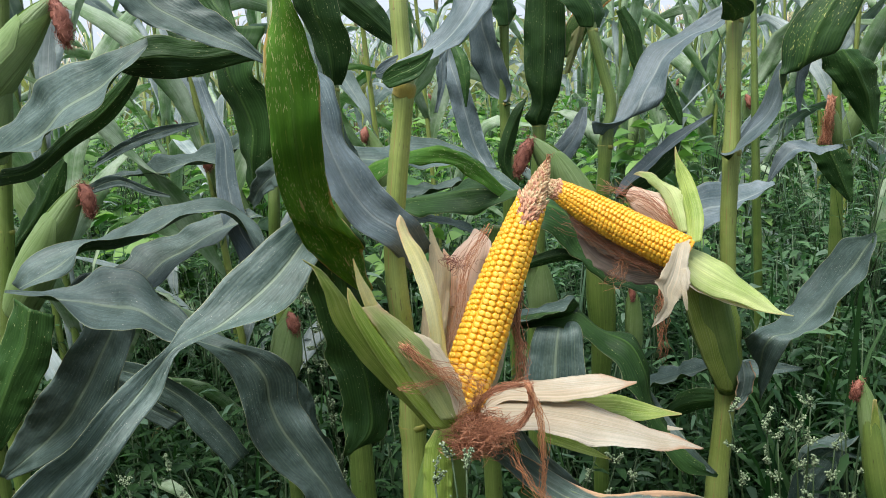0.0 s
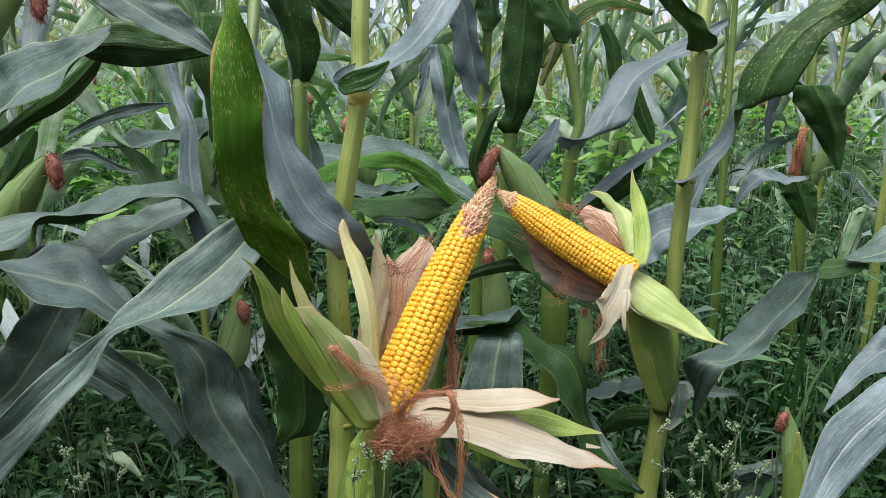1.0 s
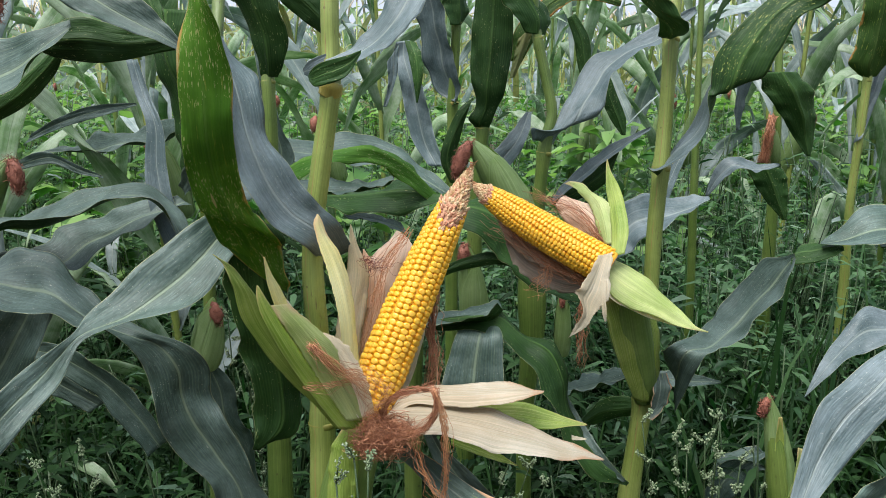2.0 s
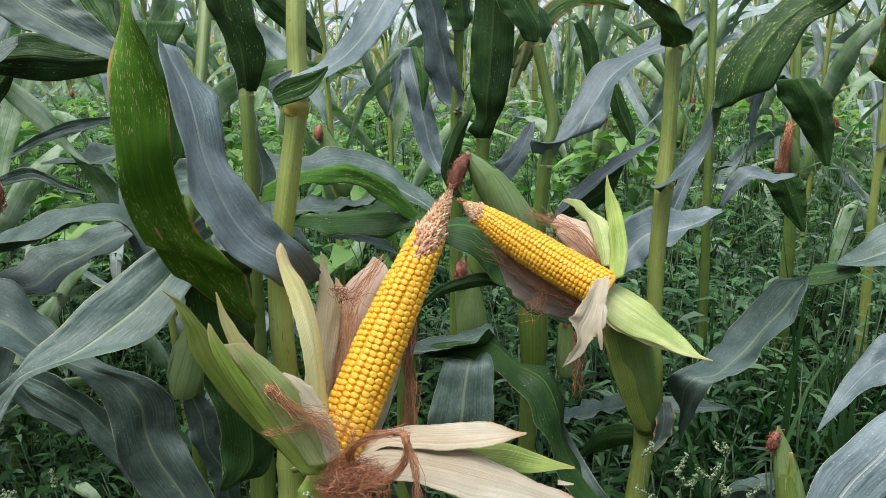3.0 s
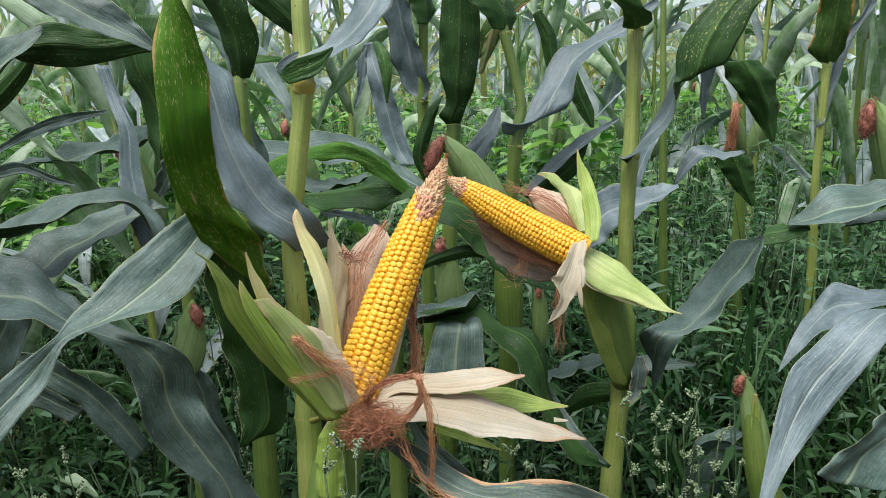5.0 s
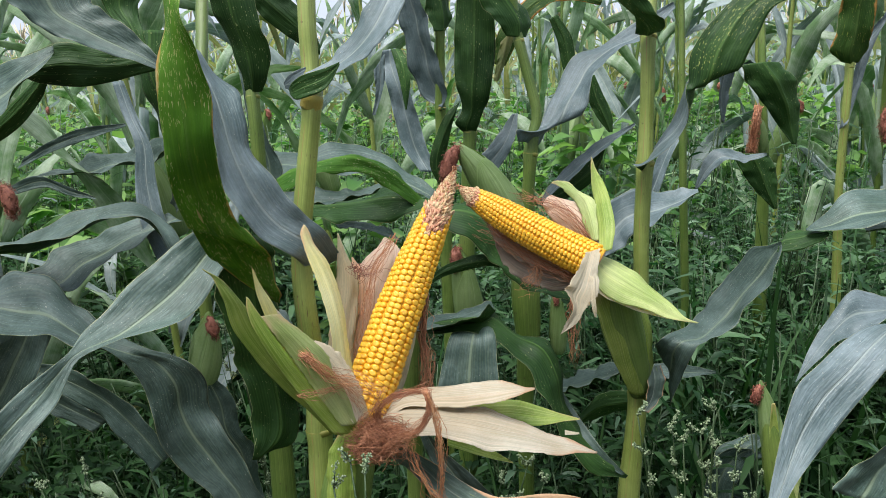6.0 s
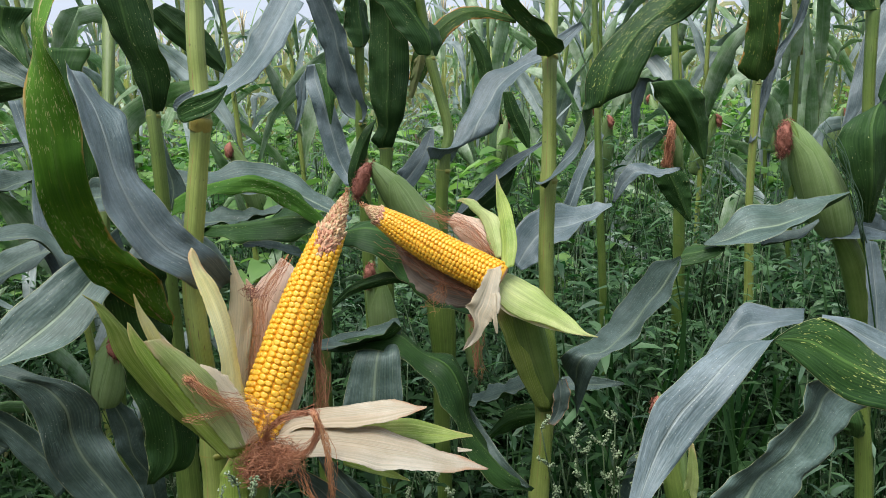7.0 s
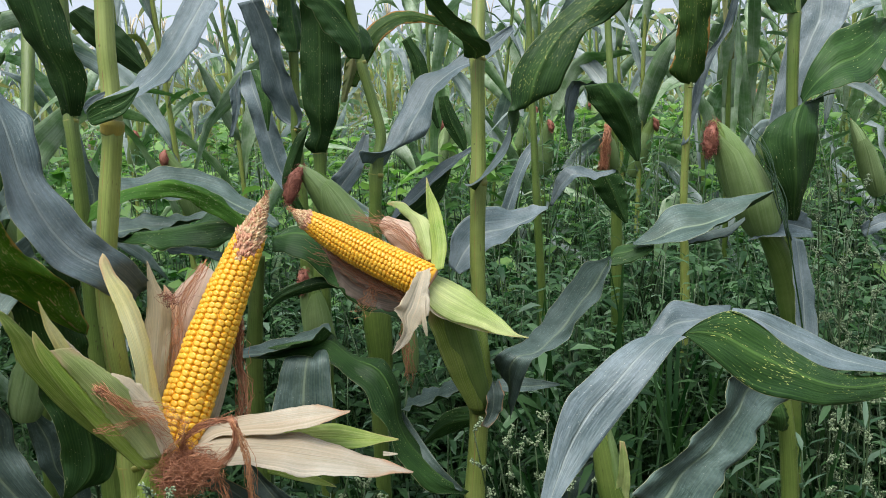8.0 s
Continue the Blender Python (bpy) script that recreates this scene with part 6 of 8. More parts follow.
closed_ear(plant_e, (0.817, 1.275, 0.982), (0.721, 1.255, 1.16), 0.032, EAR_GREEN, 0.038, 111, 'large green ear with red-brown silk', 140, 2.2)
part('shank', tube_mesh('shank', [(*(0.882, 1.31, 0.815), 0.014), (*(0.864, 1.3, 0.894), 0.019), (*(0.838, 1.285, 0.954), 0.018), (*(0.815, 1.275, 0.988), 0.014)], EAR_GREEN, 20, 14), plant_e)
leaf(plant_e, [
    (0.935, 1.32, 1.187, 0.001, -0.02, -0.003, 0.2),
    (0.854, 1.258, 1.169, -0.038, -0.01, -0.004, 0.2),
    (0.831, 1.225, 1.138, -0.048, -0.01, -0.001, 0.2),
    (0.833, 1.226, 1.088, -0.042, -0.01, -0.001, 0.2),
    (0.839, 1.233, 1.046, -0.021, -0.005, 0.004, 0.2),
    (0.849, 1.254, 1.002, -0.01, -0.005, 0.002, 0.2)], seed=112, label="dark green leaf drooping from its collar")
leaf(plant_e, [
    (0.8675, 1.275, 1.18, 0.0006, 0.005, 0.0057, 0.25),
    (0.8823, 1.26, 1.209, 0.0036, 0.02, 0.0196, 0.25),
    (0.9087, 1.26, 1.23, 0.0057, 0.03, 0.0371, 0.25),
    (0.95, 1.27, 1.244, 0.0069, 0.03, 0.0425, 0.25),
    (0.9914, 1.295, 1.264, 0.0088, 0.025, 0.0317, 0.25),
    (1.028, 1.33, 1.283, 0.0037, 0.01, 0.0133, 0.25)], [LEAF_UNDER, LEAF_UNDER], seed=113)
leaf(plant_e, [
    (0.8711, 1.38, 1.132, -0.0076, 0, -0.0024, 0.2),
    (0.8976, 1.38, 1.166, -0.0207, 0.01, -0.0034, 0.2),
    (0.9179, 1.395, 1.213, -0.023, 0.015, -0.0016, 0.2),
    (0.9467, 1.41, 1.266, -0.0281, 0.02, 0.0002, 0.2),
    (0.9747, 1.43, 1.31, -0.0367, 0.02, 0.0028, 0.2),
    (0.9884, 1.45, 1.361, -0.037, 0.02, 0.0034, 0.2),
    (1.007, 1.49, 1.425, -0.0298, 0.01, 0.0024, 0.2)], [LEAF_BLUE_LIT, LEAF_UNDER], seed=114, label="blue-grey leaf with a pale midrib")
leaf(plant_e, [
    (0.899, 1.292, 0.979, -0.003, -0.01, -0.012, 0.3),
    (0.835, 1.269, 0.995, -0.018, -0.015, -0.019, 0.3),
    (0.784, 1.26, 0.977, -0.003, 0, -0.002, 0.3)], [LEAF_BLUE_LIT, LEAF_UNDER], seed=115)
leaf(plant_e, [
    (0.888, 1.341, 1.312, 0.026, 0.015, 0, 0.3),
    (0.88, 1.339, 1.33, 0.037, 0.015, 0.002, 0.3),
    (0.876, 1.34, 1.383, 0.035, 0.015, 0.001, 0.3),
    (0.863, 1.329, 1.454, 0.005, 0, 0, 0.3)], seed=116)

plant_e = thing("maize_plant", (0.88, 1.75, 0), "slender maize plant with a broad green leaf and orange collar", "maize plant", "maize plants standing in the front rows")
stalk(plant_e, [
    (0.88, 1.76, 0, 0.012),
    (0.879, 1.76, 0.392, 0.011),
    (0.877, 1.76, 0.784, 0.011),
    (0.872, 1.76, 0.956, 0.009),
    (0.876, 1.76, 1.087, 0.009),
    (0.881, 1.764, 1.191, 0.009),
    (0.882, 1.765, 1.225, 0.008),
    (0.891, 1.774, 1.525, 0.007),
    (0.9, 1.783, 1.825, 0.004)], STALK_PALE, nodes=(0.661,))
leaf(plant_e, [
    (0.867, 1.716, 1.493, -0.029, 0, 0, 0.25),
    (0.878, 1.721, 1.399, -0.032, 0.005, 0.002, 0.25),
    (0.88, 1.731, 1.324, -0.032, 0.005, 0.002, 0.25),
    (0.876, 1.739, 1.255, -0.032, 0.003, 0.005, 0.25),
    (0.873, 1.746, 1.225, -0.037, 0, 0.001, 0.25),
    (0.879, 1.758, 1.204, -0.017, 0, 0.001, 0.25)], [LEAF_TOP, LEAF_RUSTY], seed=117)
leaf(plant_e, [
    (0.869, 1.751, 1.081, -0.008, 0, -0.005, 0.3),
    (0.9, 1.781, 1.157, -0.008, 0, 0.004, 0.3),
    (0.93, 1.802, 1.24, -0.015, 0, -0.005, 0.3),
    (0.98, 1.823, 1.302, -0.015, 0, -0.011, 0.3),
    (1.006, 1.821, 1.394, -0.006, 0, 0, 0.3)], [LEAF_BLUE_LIT, LEAF_UNDER], seed=118)
leaf(plant_e, [
    (0.858, 1.261, 0.973, 0.01, 0, -0.003, 0.3),
    (0.86, 1.242, 0.903, 0.016, 0, -0.006, 0.3),
    (0.858, 1.223, 0.838, 0.017, 0, -0.006, 0.3),
    (0.856, 1.212, 0.781, 0.011, 0, -0.003, 0.3)], [LEAF_BLUE_LIT, LEAF_UNDER], seed=119)
leaf(plant_e, [
    (1.05, 1.402, 0.948, -0.005, 0, 0.01, 0.3),
    (1.082, 1.392, 0.963, 0.001, 0.01, 0.011, 0.3),
    (1.146, 1.401, 0.957, 0, 0, 0.005, 0.3)], [LEAF_BLUE_LIT, LEAF_UNDER], seed=120)

plant_f = thing("maize_plant", (0.66, 1.8, 0), "maize plant with a long tassel of dry red silk", "maize plant", "maize plants standing in the front rows")
stalk(plant_f, [
    (0.771, 1.9, 0, 0.018),
    (0.771, 1.9, 0.379, 0.017),
    (0.77, 1.9, 0.758, 0.016),
    (0.768, 1.9, 0.981, 0.013),
    (0.762, 1.9, 1.12, 0.01),
    (0.762, 1.92, 1.244, 0.009),
    (0.762, 1.976, 1.594, 0.008),
    (0.762, 2.033, 1.944, 0.005)], STALK, nodes=())
leaf(plant_f, [
    (0.653, 1.585, 1.216, -0.037, -0.01, -0.001, 0.3),
    (0.675, 1.584, 1.183, -0.043, -0.01, -0.006, 0.3),
    (0.703, 1.605, 1.137, -0.033, -0.01, -0.004, 0.3),
    (0.718, 1.618, 1.096, -0.017, 0, -0.002, 0.3),
    (0.726, 1.619, 1.066, -0.004, 0, 0, 0.3)], seed=121)
leaf(plant_f, [
    (0.639, 1.61, 1.219, 0.014, 0.01, -0.003, 0.3),
    (0.606, 1.612, 1.22, 0.013, 0.01, -0.005, 0.3),
    (0.59, 1.612, 1.169, 0.012, 0.01, -0.006, 0.3),
    (0.595, 1.62, 1.111, 0.003, 0, -0, 0.3)], [LEAF_BLUE_LIT, LEAF_UNDER], seed=122)
leaf(plant_f, [
    (0.726, 1.76, 1.033, 0, 0, -0.003, 0.3),
    (0.681, 1.761, 1.021, -0.003, -0.02, -0.006, 0.3),
    (0.637, 1.762, 1.031, 0.001, -0.02, -0.011, 0.3),
    (0.613, 1.771, 1.008, 0.007, -0.01, -0.008, 0.3),
    (0.591, 1.78, 0.964, 0.003, 0, 0, 0.3)], [LEAF_BLUE_LIT, LEAF_UNDER], seed=123)
leaf(plant_f, [
    (0.708, 1.795, 1.031, -0.036, 0, 0.001, 0.3),
    (0.724, 1.795, 0.999, -0.036, 0, -0.001, 0.3),
    (0.742, 1.797, 0.955, -0.023, 0, -0.002, 0.3),
    (0.76, 1.799, 0.914, -0.004, 0, 0, 0.3)], seed=124)
closed_ear(plant_f, (0.762, 1.9, 1.02), (0.744, 1.89, 1.112), 0.015, EAR_PALE, 0.01, 125, '', 30, 1.0)
tuft(plant_f, (0.745, 1.88, 1.118), [(0.738, 1.87, 1.086), (0.730, 1.87, 1.018)], 150, 0.0062, SILK_MASS, 0.0006, 0.0022, 126, label='hanging red-brown silk')
grass_stalk = thing('grass_stalk', (0.76, 1.2, 0.0), 'thin grass stalk with pale drooping threads', 'grass')
part('stem', tube_mesh('stem', [(0.76, 1.2, 0.0, 0.002), (*(0.844, 1.19, 0.747), 0.0016), (*(0.814, 1.18, 0.943), 0.0011), (*(0.794, 1.18, 1.026), 0.0008)], GRASS, 24, 6), grass_stalk)
tuft(grass_stalk, (0.804, 1.18, 0.989), [(0.787, 1.18, 1.055), (0.762, 1.18, 1.116), (0.735, 1.18, 1.155)], 6, 0.005, SPRIG, 0.0009, 0.0005, 127, name='thread')

# the opened ear of the near plant, with its husks and silk
ear_a = open_ear(plant_a, (0.029, 0.742, 0.938), (0.117, 0.820, 1.139), 0.0226, 18, 0.84, 5, 'ripe ear of bright yellow kernels with peeled husks', 0.0055, (0.97, 1.0, 1.0, 0.95, 0.83, 0.70, 0.62), 0.12)
leaf(ear_a, [
    (0.0182, 0.718, 0.9278, -0.0113, -0.006, 0.0013, -0.42),
    (0.0046, 0.705, 0.9553, -0.0137, -0.011, 0.0077, -0.42),
    (-0.0116, 0.694, 0.9814, -0.0138, -0.012, 0.0092, -0.42),
    (-0.0244, 0.686, 1.003, -0.0145, -0.012, 0.0102, -0.42),
    (-0.0345, 0.68, 1.024, -0.0144, -0.012, 0.0107, -0.42),
    (-0.0434, 0.6765, 1.044, -0.0121, -0.0115, 0.011, -0.42),
    (-0.0504, 0.672, 1.062, -0.0083, -0.008, 0.0078, -0.42),
    (-0.0583, 0.6695, 1.075, -0.005, -0.0045, 0.0036, -0.42),
    (-0.067, 0.6675, 1.085, -0.0032, -0.0005, 0.0011, -0.42),
    (-0.0762, 0.669, 1.091, -0.0006, 0, 0.0002, -0.42)], [HUSK_GREEN, HUSK_LIGHT], name='husk', seed=201, ruffle=0.0012, waves=3, along=60, across=20, label="thick green outer husk peeled aside")
leaf(ear_a, [
    (0.0234, 0.696, 0.9395, -0.0095, -0.006, 0.001, -0.34),
    (0.008, 0.6865, 0.9667, -0.0119, -0.0055, 0.0022, -0.34),
    (-0.0066, 0.677, 0.9942, -0.013, -0.006, 0.0051, -0.34),
    (-0.0188, 0.6705, 1.018, -0.0115, -0.0065, 0.0069, -0.34),
    (-0.0303, 0.665, 1.041, -0.0076, -0.005, 0.0055, -0.34),
    (-0.0384, 0.662, 1.059, -0.0038, -0.002, 0.0028, -0.34),
    (-0.0417, 0.662, 1.069, -0.0008, 0, 0.0005, -0.34)], [HUSK_GREEN, HUSK_LIGHT], name='husk', seed=202, ruffle=0.0012, waves=3, label="striped green husk over the outer one")
leaf(ear_a, [
    (0.0298, 0.692, 0.9492, -0.0087, -0.008, 0.0018, -0.3),
    (0.0199, 0.686, 0.9739, -0.0114, -0.008, 0.0017, -0.3),
    (0.0093, 0.68, 0.9979, -0.0125, -0.008, 0.0015, -0.3),
    (-0.0022, 0.675, 1.02, -0.0119, -0.007, 0.0005, -0.3),
    (-0.0156, 0.672, 1.039, -0.0094, -0.006, 0.0009, -0.3),
    (-0.0278, 0.6715, 1.052, -0.0063, -0.0035, 0.0004, -0.3)], [HUSK_LIGHT, HUSK_YELLOW], name='husk', seed=204, ruffle=0.0012, waves=3, ragged=0.03)
leaf(ear_a, [
    (0.0352, 0.698, 0.9504, -0.0056, -0.008, 0.0007, -0.2),
    (0.028, 0.694, 0.9758, -0.0083, -0.008, 0, -0.2),
    (0.0183, 0.69, 0.9994, -0.0087, -0.008, -0.0004, -0.2),
    (0.0077, 0.686, 1.017, -0.0066, -0.006, -0.0015, -0.2),
    (0.0007, 0.686, 1.024, -0.002, -0.002, -0.0007, -0.2)], [HUSK_CREAM, HUSK_CREAM], name='husk', seed=214, ruffle=0.0015, ragged=0.05, label="torn cream inner husk")
leaf(ear_a, [
    (-0.0215, 0.679, 1.034, -0.0085, -0.003, 0.0055, -0.3),
    (-0.027, 0.675, 1.05, -0.006, -0.003, 0.004, -0.3),
    (-0.031, 0.6715, 1.065, -0.005, -0.0025, 0.0035, -0.3),
    (-0.0345, 0.669, 1.077, -0.0025, -0.001, 0.002, -0.3),
    (-0.0375, 0.668, 1.09, -0.0005, 0, 0, -0.3)], [HUSK_YELLOW, HUSK_YELLOW], name='husk', seed=215, ruffle=0.0012, waves=3, label="pale husk split off to a dry point")
leaf(ear_a, [
    (-0.015, 0.687, 1.028, -0.007, -0.003, 0.005, -0.25),
    (-0.0235, 0.684, 1.044, -0.0065, -0.002, 0.004, -0.25),
    (-0.03, 0.683, 1.056, -0.003, -0.001, 0.0015, -0.25),
    (-0.0345, 0.682, 1.063, -0.0005, 0, 0.0005, -0.25)], [HUSK_CREAM, HUSK_CREAM], name='husk', seed=216, ruffle=0.0012, waves=3, ragged=0.05)
leaf(ear_a, [
    (0.022, 0.732, 0.946, -0.008, -0.01, -0.001, -0.32),
    (0.021, 0.728, 0.974, -0.006, -0.01, 0.001, -0.32),
    (0.0195, 0.7275, 0.999, -0.0055, -0.0105, 0.002, -0.32),
    (0.0175, 0.728, 1.027, -0.0055, -0.01, 0.001, -0.32),
    (0.012, 0.73, 1.054, -0.006, -0.008, 0, -0.32),
    (0.0035, 0.734, 1.077, -0.0065, -0.006, -0.0005, -0.32),
    (-0.005, 0.737, 1.093, -0.004, -0.004, 0, -0.32),
    (-0.009, 0.739, 1.105, -0.003, -0.002, 0, -0.32),
    (-0.009, 0.741, 1.109, -0.001, 0, 0.001, -0.32)], [HUSK_YELLOW, HUSK_YELLOW], name='husk', seed=205, ruffle=0.0012, waves=3, along=60, ragged=0.02, label="curled pale husk with a dry tip")
leaf(ear_a, [
    (0.0165, 0.7875, 0.9265, -0.0165, -0.0025, -0.0085, -0.28),
    (0.0185, 0.7975, 0.9635, -0.0195, -0.0025, -0.0015, -0.28),
    (0.024, 0.8045, 1, -0.023, -0.0015, -0.001, -0.28),
    (0.0305, 0.812, 1.024, -0.0235, 0, -0.0005, -0.28),
    (0.037, 0.821, 1.044, -0.022, 0.001, -0.0005, -0.28),
    (0.045, 0.831, 1.061, -0.017, 0.001, 0, -0.28),
    (0.0495, 0.841, 1.069, -0.0095, 0.001, 0.0005, -0.28),
    (0.0475, 0.846, 1.075, -0.0015, 0, 0.0005, -0.28)], [HUSK_PINK, HUSK_PINK], name='husk', seed=206, ruffle=0.004, waves=3, ragged=0.04, along=50, across=20, label="thin pinkish dry husk behind the kernels")
leaf(ear_a, [
    (0.0035, 0.78, 0.9425, -0.0105, -0.005, -0.0005, -0.3),
    (0.007, 0.786, 0.9845, -0.012, -0.004, -0.0005, -0.3),
    (0.0115, 0.7935, 1.019, -0.0115, -0.0035, 0, -0.3),
    (0.015, 0.7985, 1.048, -0.01, -0.0015, 0.0015, -0.3),
    (0.0115, 0.801, 1.069, -0.0045, -0.001, 0.0015, -0.3),
    (0.0085, 0.803, 1.089, -0.0005, 0, 0.0005, -0.3)], [HUSK_CREAM, HUSK_YELLOW], name='husk', seed=207, ruffle=0.002, ragged=0.03)
leaf(ear_a, [
    (0.019, 0.8025, 1.01, -0.009, -0.0025, -0.0005, -0.2),
    (0.0215, 0.8075, 1.036, -0.0075, -0.0025, 0, -0.2),
    (0.022, 0.8115, 1.052, -0.005, -0.0015, 0.0005, -0.2),
    (0.0185, 0.813, 1.064, -0.0005, 0, 0, -0.2)], [HUSK_PINK, HUSK_CREAM], name='husk', seed=217, ruffle=0.002, ragged=0.06)
leaf(ear_a, [
    (0.0495, 0.7615, 0.9325, -0.0095, -0.0035, -0.0035, -0.2),
    (0.063, 0.774, 0.964, -0.006, -0.002, 0, -0.2),
    (0.073, 0.7885, 0.996, -0.004, -0.0015, 0, -0.2),
    (0.077, 0.7975, 1.017, -0.001, -0.0005, 0, -0.2)], [HUSK_CREAM, HUSK_CREAM], name='husk', seed=208)
leaf(ear_a, [
    (0.038, 0.736, 0.9339, -0.005, 0.006, 0.002, -0.12),
    (0.0618, 0.741, 0.9492, -0.0037, 0.011, 0.0022, -0.12),
    (0.0918, 0.743, 0.9517, -0.0033, 0.013, 0.0041, -0.12),
    (0.1207, 0.7435, 0.953, -0.0018, 0.0135, 0.0052, -0.12),
    (0.1456, 0.7435, 0.9551, -0.0014, 0.0135, 0.0049, -0.12),
    (0.1617, 0.743, 0.956, -0.0001, 0.011, 0.0025, -0.12),
    (0.1729, 0.744, 0.9554, 0.0009, 0.006, 0.0005, -0.12),
    (0.1816, 0.744, 0.9554, 0.0003, 0.001, 0.0006, -0.12)], [HUSK_TIPPED, HUSK_TIPPED], name='husk', seed=209, ruffle=0.0022, waves=2.5, along=60, across=20, ragged=0.015, label="cream husk spread aside")
leaf(ear_a, [
    (0.0389, 0.727, 0.9337, -0.0055, 0.011, 0.0024, -0.1),
    (0.0628, 0.723, 0.9408, -0.0039, 0.015, 0.003, -0.1),
    (0.0921, 0.72, 0.9404, -0.0034, 0.02, 0.0069, -0.1),
    (0.1196, 0.7195, 0.9357, -0.0012, 0.0215, 0.0081, -0.1),
    (0.1449, 0.7205, 0.9295, 0.0007, 0.0205, 0.0082, -0.1),
    (0.1702, 0.722, 0.9219, 0.0023, 0.018, 0.0058, -0.1),
    (0.1962, 0.724, 0.9122, 0.0031, 0.014, 0.0017, -0.1),
    (0.2168, 0.726, 0.9073, 0.0018, 0.008, 0.0004, -0.1),
    (0.2331, 0.726, 0.9018, 0.0006, 0.001, 0.0003, -0.1)], [HUSK_TIPPED, HUSK_TIPPED], name='husk', seed=210, ruffle=0.003, waves=3, along=70, across=22, ragged=0.015, label="broad cream husk with browned tip")
leaf(ear_a, [
    (0.0995, 0.76, 0.9255, -0.0025, 0.005, 0.0055, 0.2),
    (0.135, 0.761, 0.9265, -0.002, 0.007, 0.0075, 0.2),
    (0.165, 0.762, 0.925, -0.001, 0.008, 0.009, 0.2),
    (0.19, 0.7635, 0.92, 0, 0.0065, 0.006, 0.2),
    (0.209, 0.764, 0.9175, 0.001, 0.004, 0.0015, 0.2),
    (0.223, 0.7645, 0.9165, 0, 0.0005, 0.0005, 0.2)], [HUSK_GREEN, HUSK_GREEN], name='husk', seed=211, ruffle=0.0012, waves=3, label="green husk")
leaf(ear_a, [
    (0.208, 0.751, 0.91, 0, 0.001, 0.002, 0.1),
    (0.216, 0.751, 0.909, 0, 0.001, 0.001, 0.1),
    (0.221, 0.7515, 0.9085, 0, 0.0005, 0.0005, 0.1)], [HUSK_CREAM, HUSK_CREAM], name='husk', seed=218)
leaf(ear_a, [
    (0.101, 0.778, 0.894, 0, 0.003, 0.005, 0.3),
    (0.14, 0.778, 0.878, 0.001, 0.003, 0.003, 0.3),
    (0.162, 0.78, 0.868, -0.001, 0, 0.001, 0.3)], [HUSK_GREEN, HUSK_LIGHT], name='husk', seed=212)
part('shank', tube_mesh('shank', [(*(0.004, 0.75, 0.836), 0.024), (*(0.012, 0.745, 0.874), 0.022), (*(0.022, 0.742, 0.907), 0.019), (*(0.029, 0.742, 0.931), 0.016)], EAR_GREEN, 20, 14), ear_a)
leaf(ear_a, [
    (0.006, 0.714, 0.857, -0.013, 0.003, -0.002, -0.5),
    (0.008, 0.714, 0.888, -0.013, 0.003, -0.001, -0.5),
    (0.011, 0.714, 0.915, -0.012, 0.003, -0.002, -0.5),
    (0.017, 0.716, 0.933, -0.008, 0.003, -0.002, -0.5)], [HUSK_GREEN, HUSK_LIGHT], name='husk', seed=213)
silk_ball(ear_a, (0.049, 0.699, 0.934), (0.021, 0.016, 0.017), 900, 221, 'tangled red-brown silk')
silk_ball(ear_a, (0.040, 0.700, 0.922), (0.016, 0.012, 0.008), 320, 222)
tuft(ear_a, (0.049, 0.7, 0.941), [(0.048, 0.695, 0.96), (0.065, 0.693, 0.974), (0.090, 0.692, 0.978)], 44, 0.0028, SILK_MASS, 0.00026, 0.0007, 223)
tuft(ear_a, (0.090, 0.69, 0.978), [(0.091, 0.69, 0.960), (0.079, 0.69, 0.942), (0.059, 0.69, 0.936)], 48, 0.0028, SILK_MASS, 0.00026, 0.0007, 224)
tuft(ear_a, (0.088, 0.69, 0.978), [(0.097, 0.69, 0.954), (0.099, 0.69, 0.920), (0.097, 0.695, 0.875)], 26, 0.0024, SILK_PALE, 0.00026, 0.0009, 225)
tuft(ear_a, (0.072, 0.7, 0.93), [(0.080, 0.695, 0.905), (0.095, 0.69, 0.882), (0.125, 0.68, 0.862)], 14, 0.004, SILK_PALE, 0.00026, 0.0016, 226)
tuft(ear_a, (-0.006, 0.672, 1.022), [(0.006, 0.672, 1.008), (0.024, 0.682, 0.990), (0.040, 0.690, 0.966)], 27, 0.0042, SILK_PALE, 0.0002, 0.0012, 227)
tuft(ear_a, (-0.004, 0.672, 1.020), [(0.012, 0.674, 1.000), (0.034, 0.69, 0.990), (0.052, 0.695, 0.978)], 20, 0.0045, SILK_PALE, 0.0002, 0.0012, 228)
tuft(ear_a, (-0.010, 0.672, 0.984), [(0.008, 0.676, 0.984), (0.030, 0.688, 0.985), (0.046, 0.694, 0.972)], 12, 0.003, SILK_PALE, 0.0002, 0.001, 231)
tuft(ear_a, (0.052, 0.694, 0.978), [(0.048, 0.694, 0.966), (0.036, 0.69, 0.955), (0.030, 0.69, 0.940)], 14, 0.003, SILK_PALE, 0.0002, 0.001, 233)
silk_ball(ear_a, (-0.002, 0.671, 1.016), (0.006, 0.004, 0.005), 22, 234)
tuft(ear_a, (0.085, 0.795, 1.030), [(0.082, 0.795, 0.995), (0.084, 0.79, 0.965), (0.080, 0.78, 0.930)], 50, 0.005, SILK_MASS, 0.00030, 0.0015, 229)
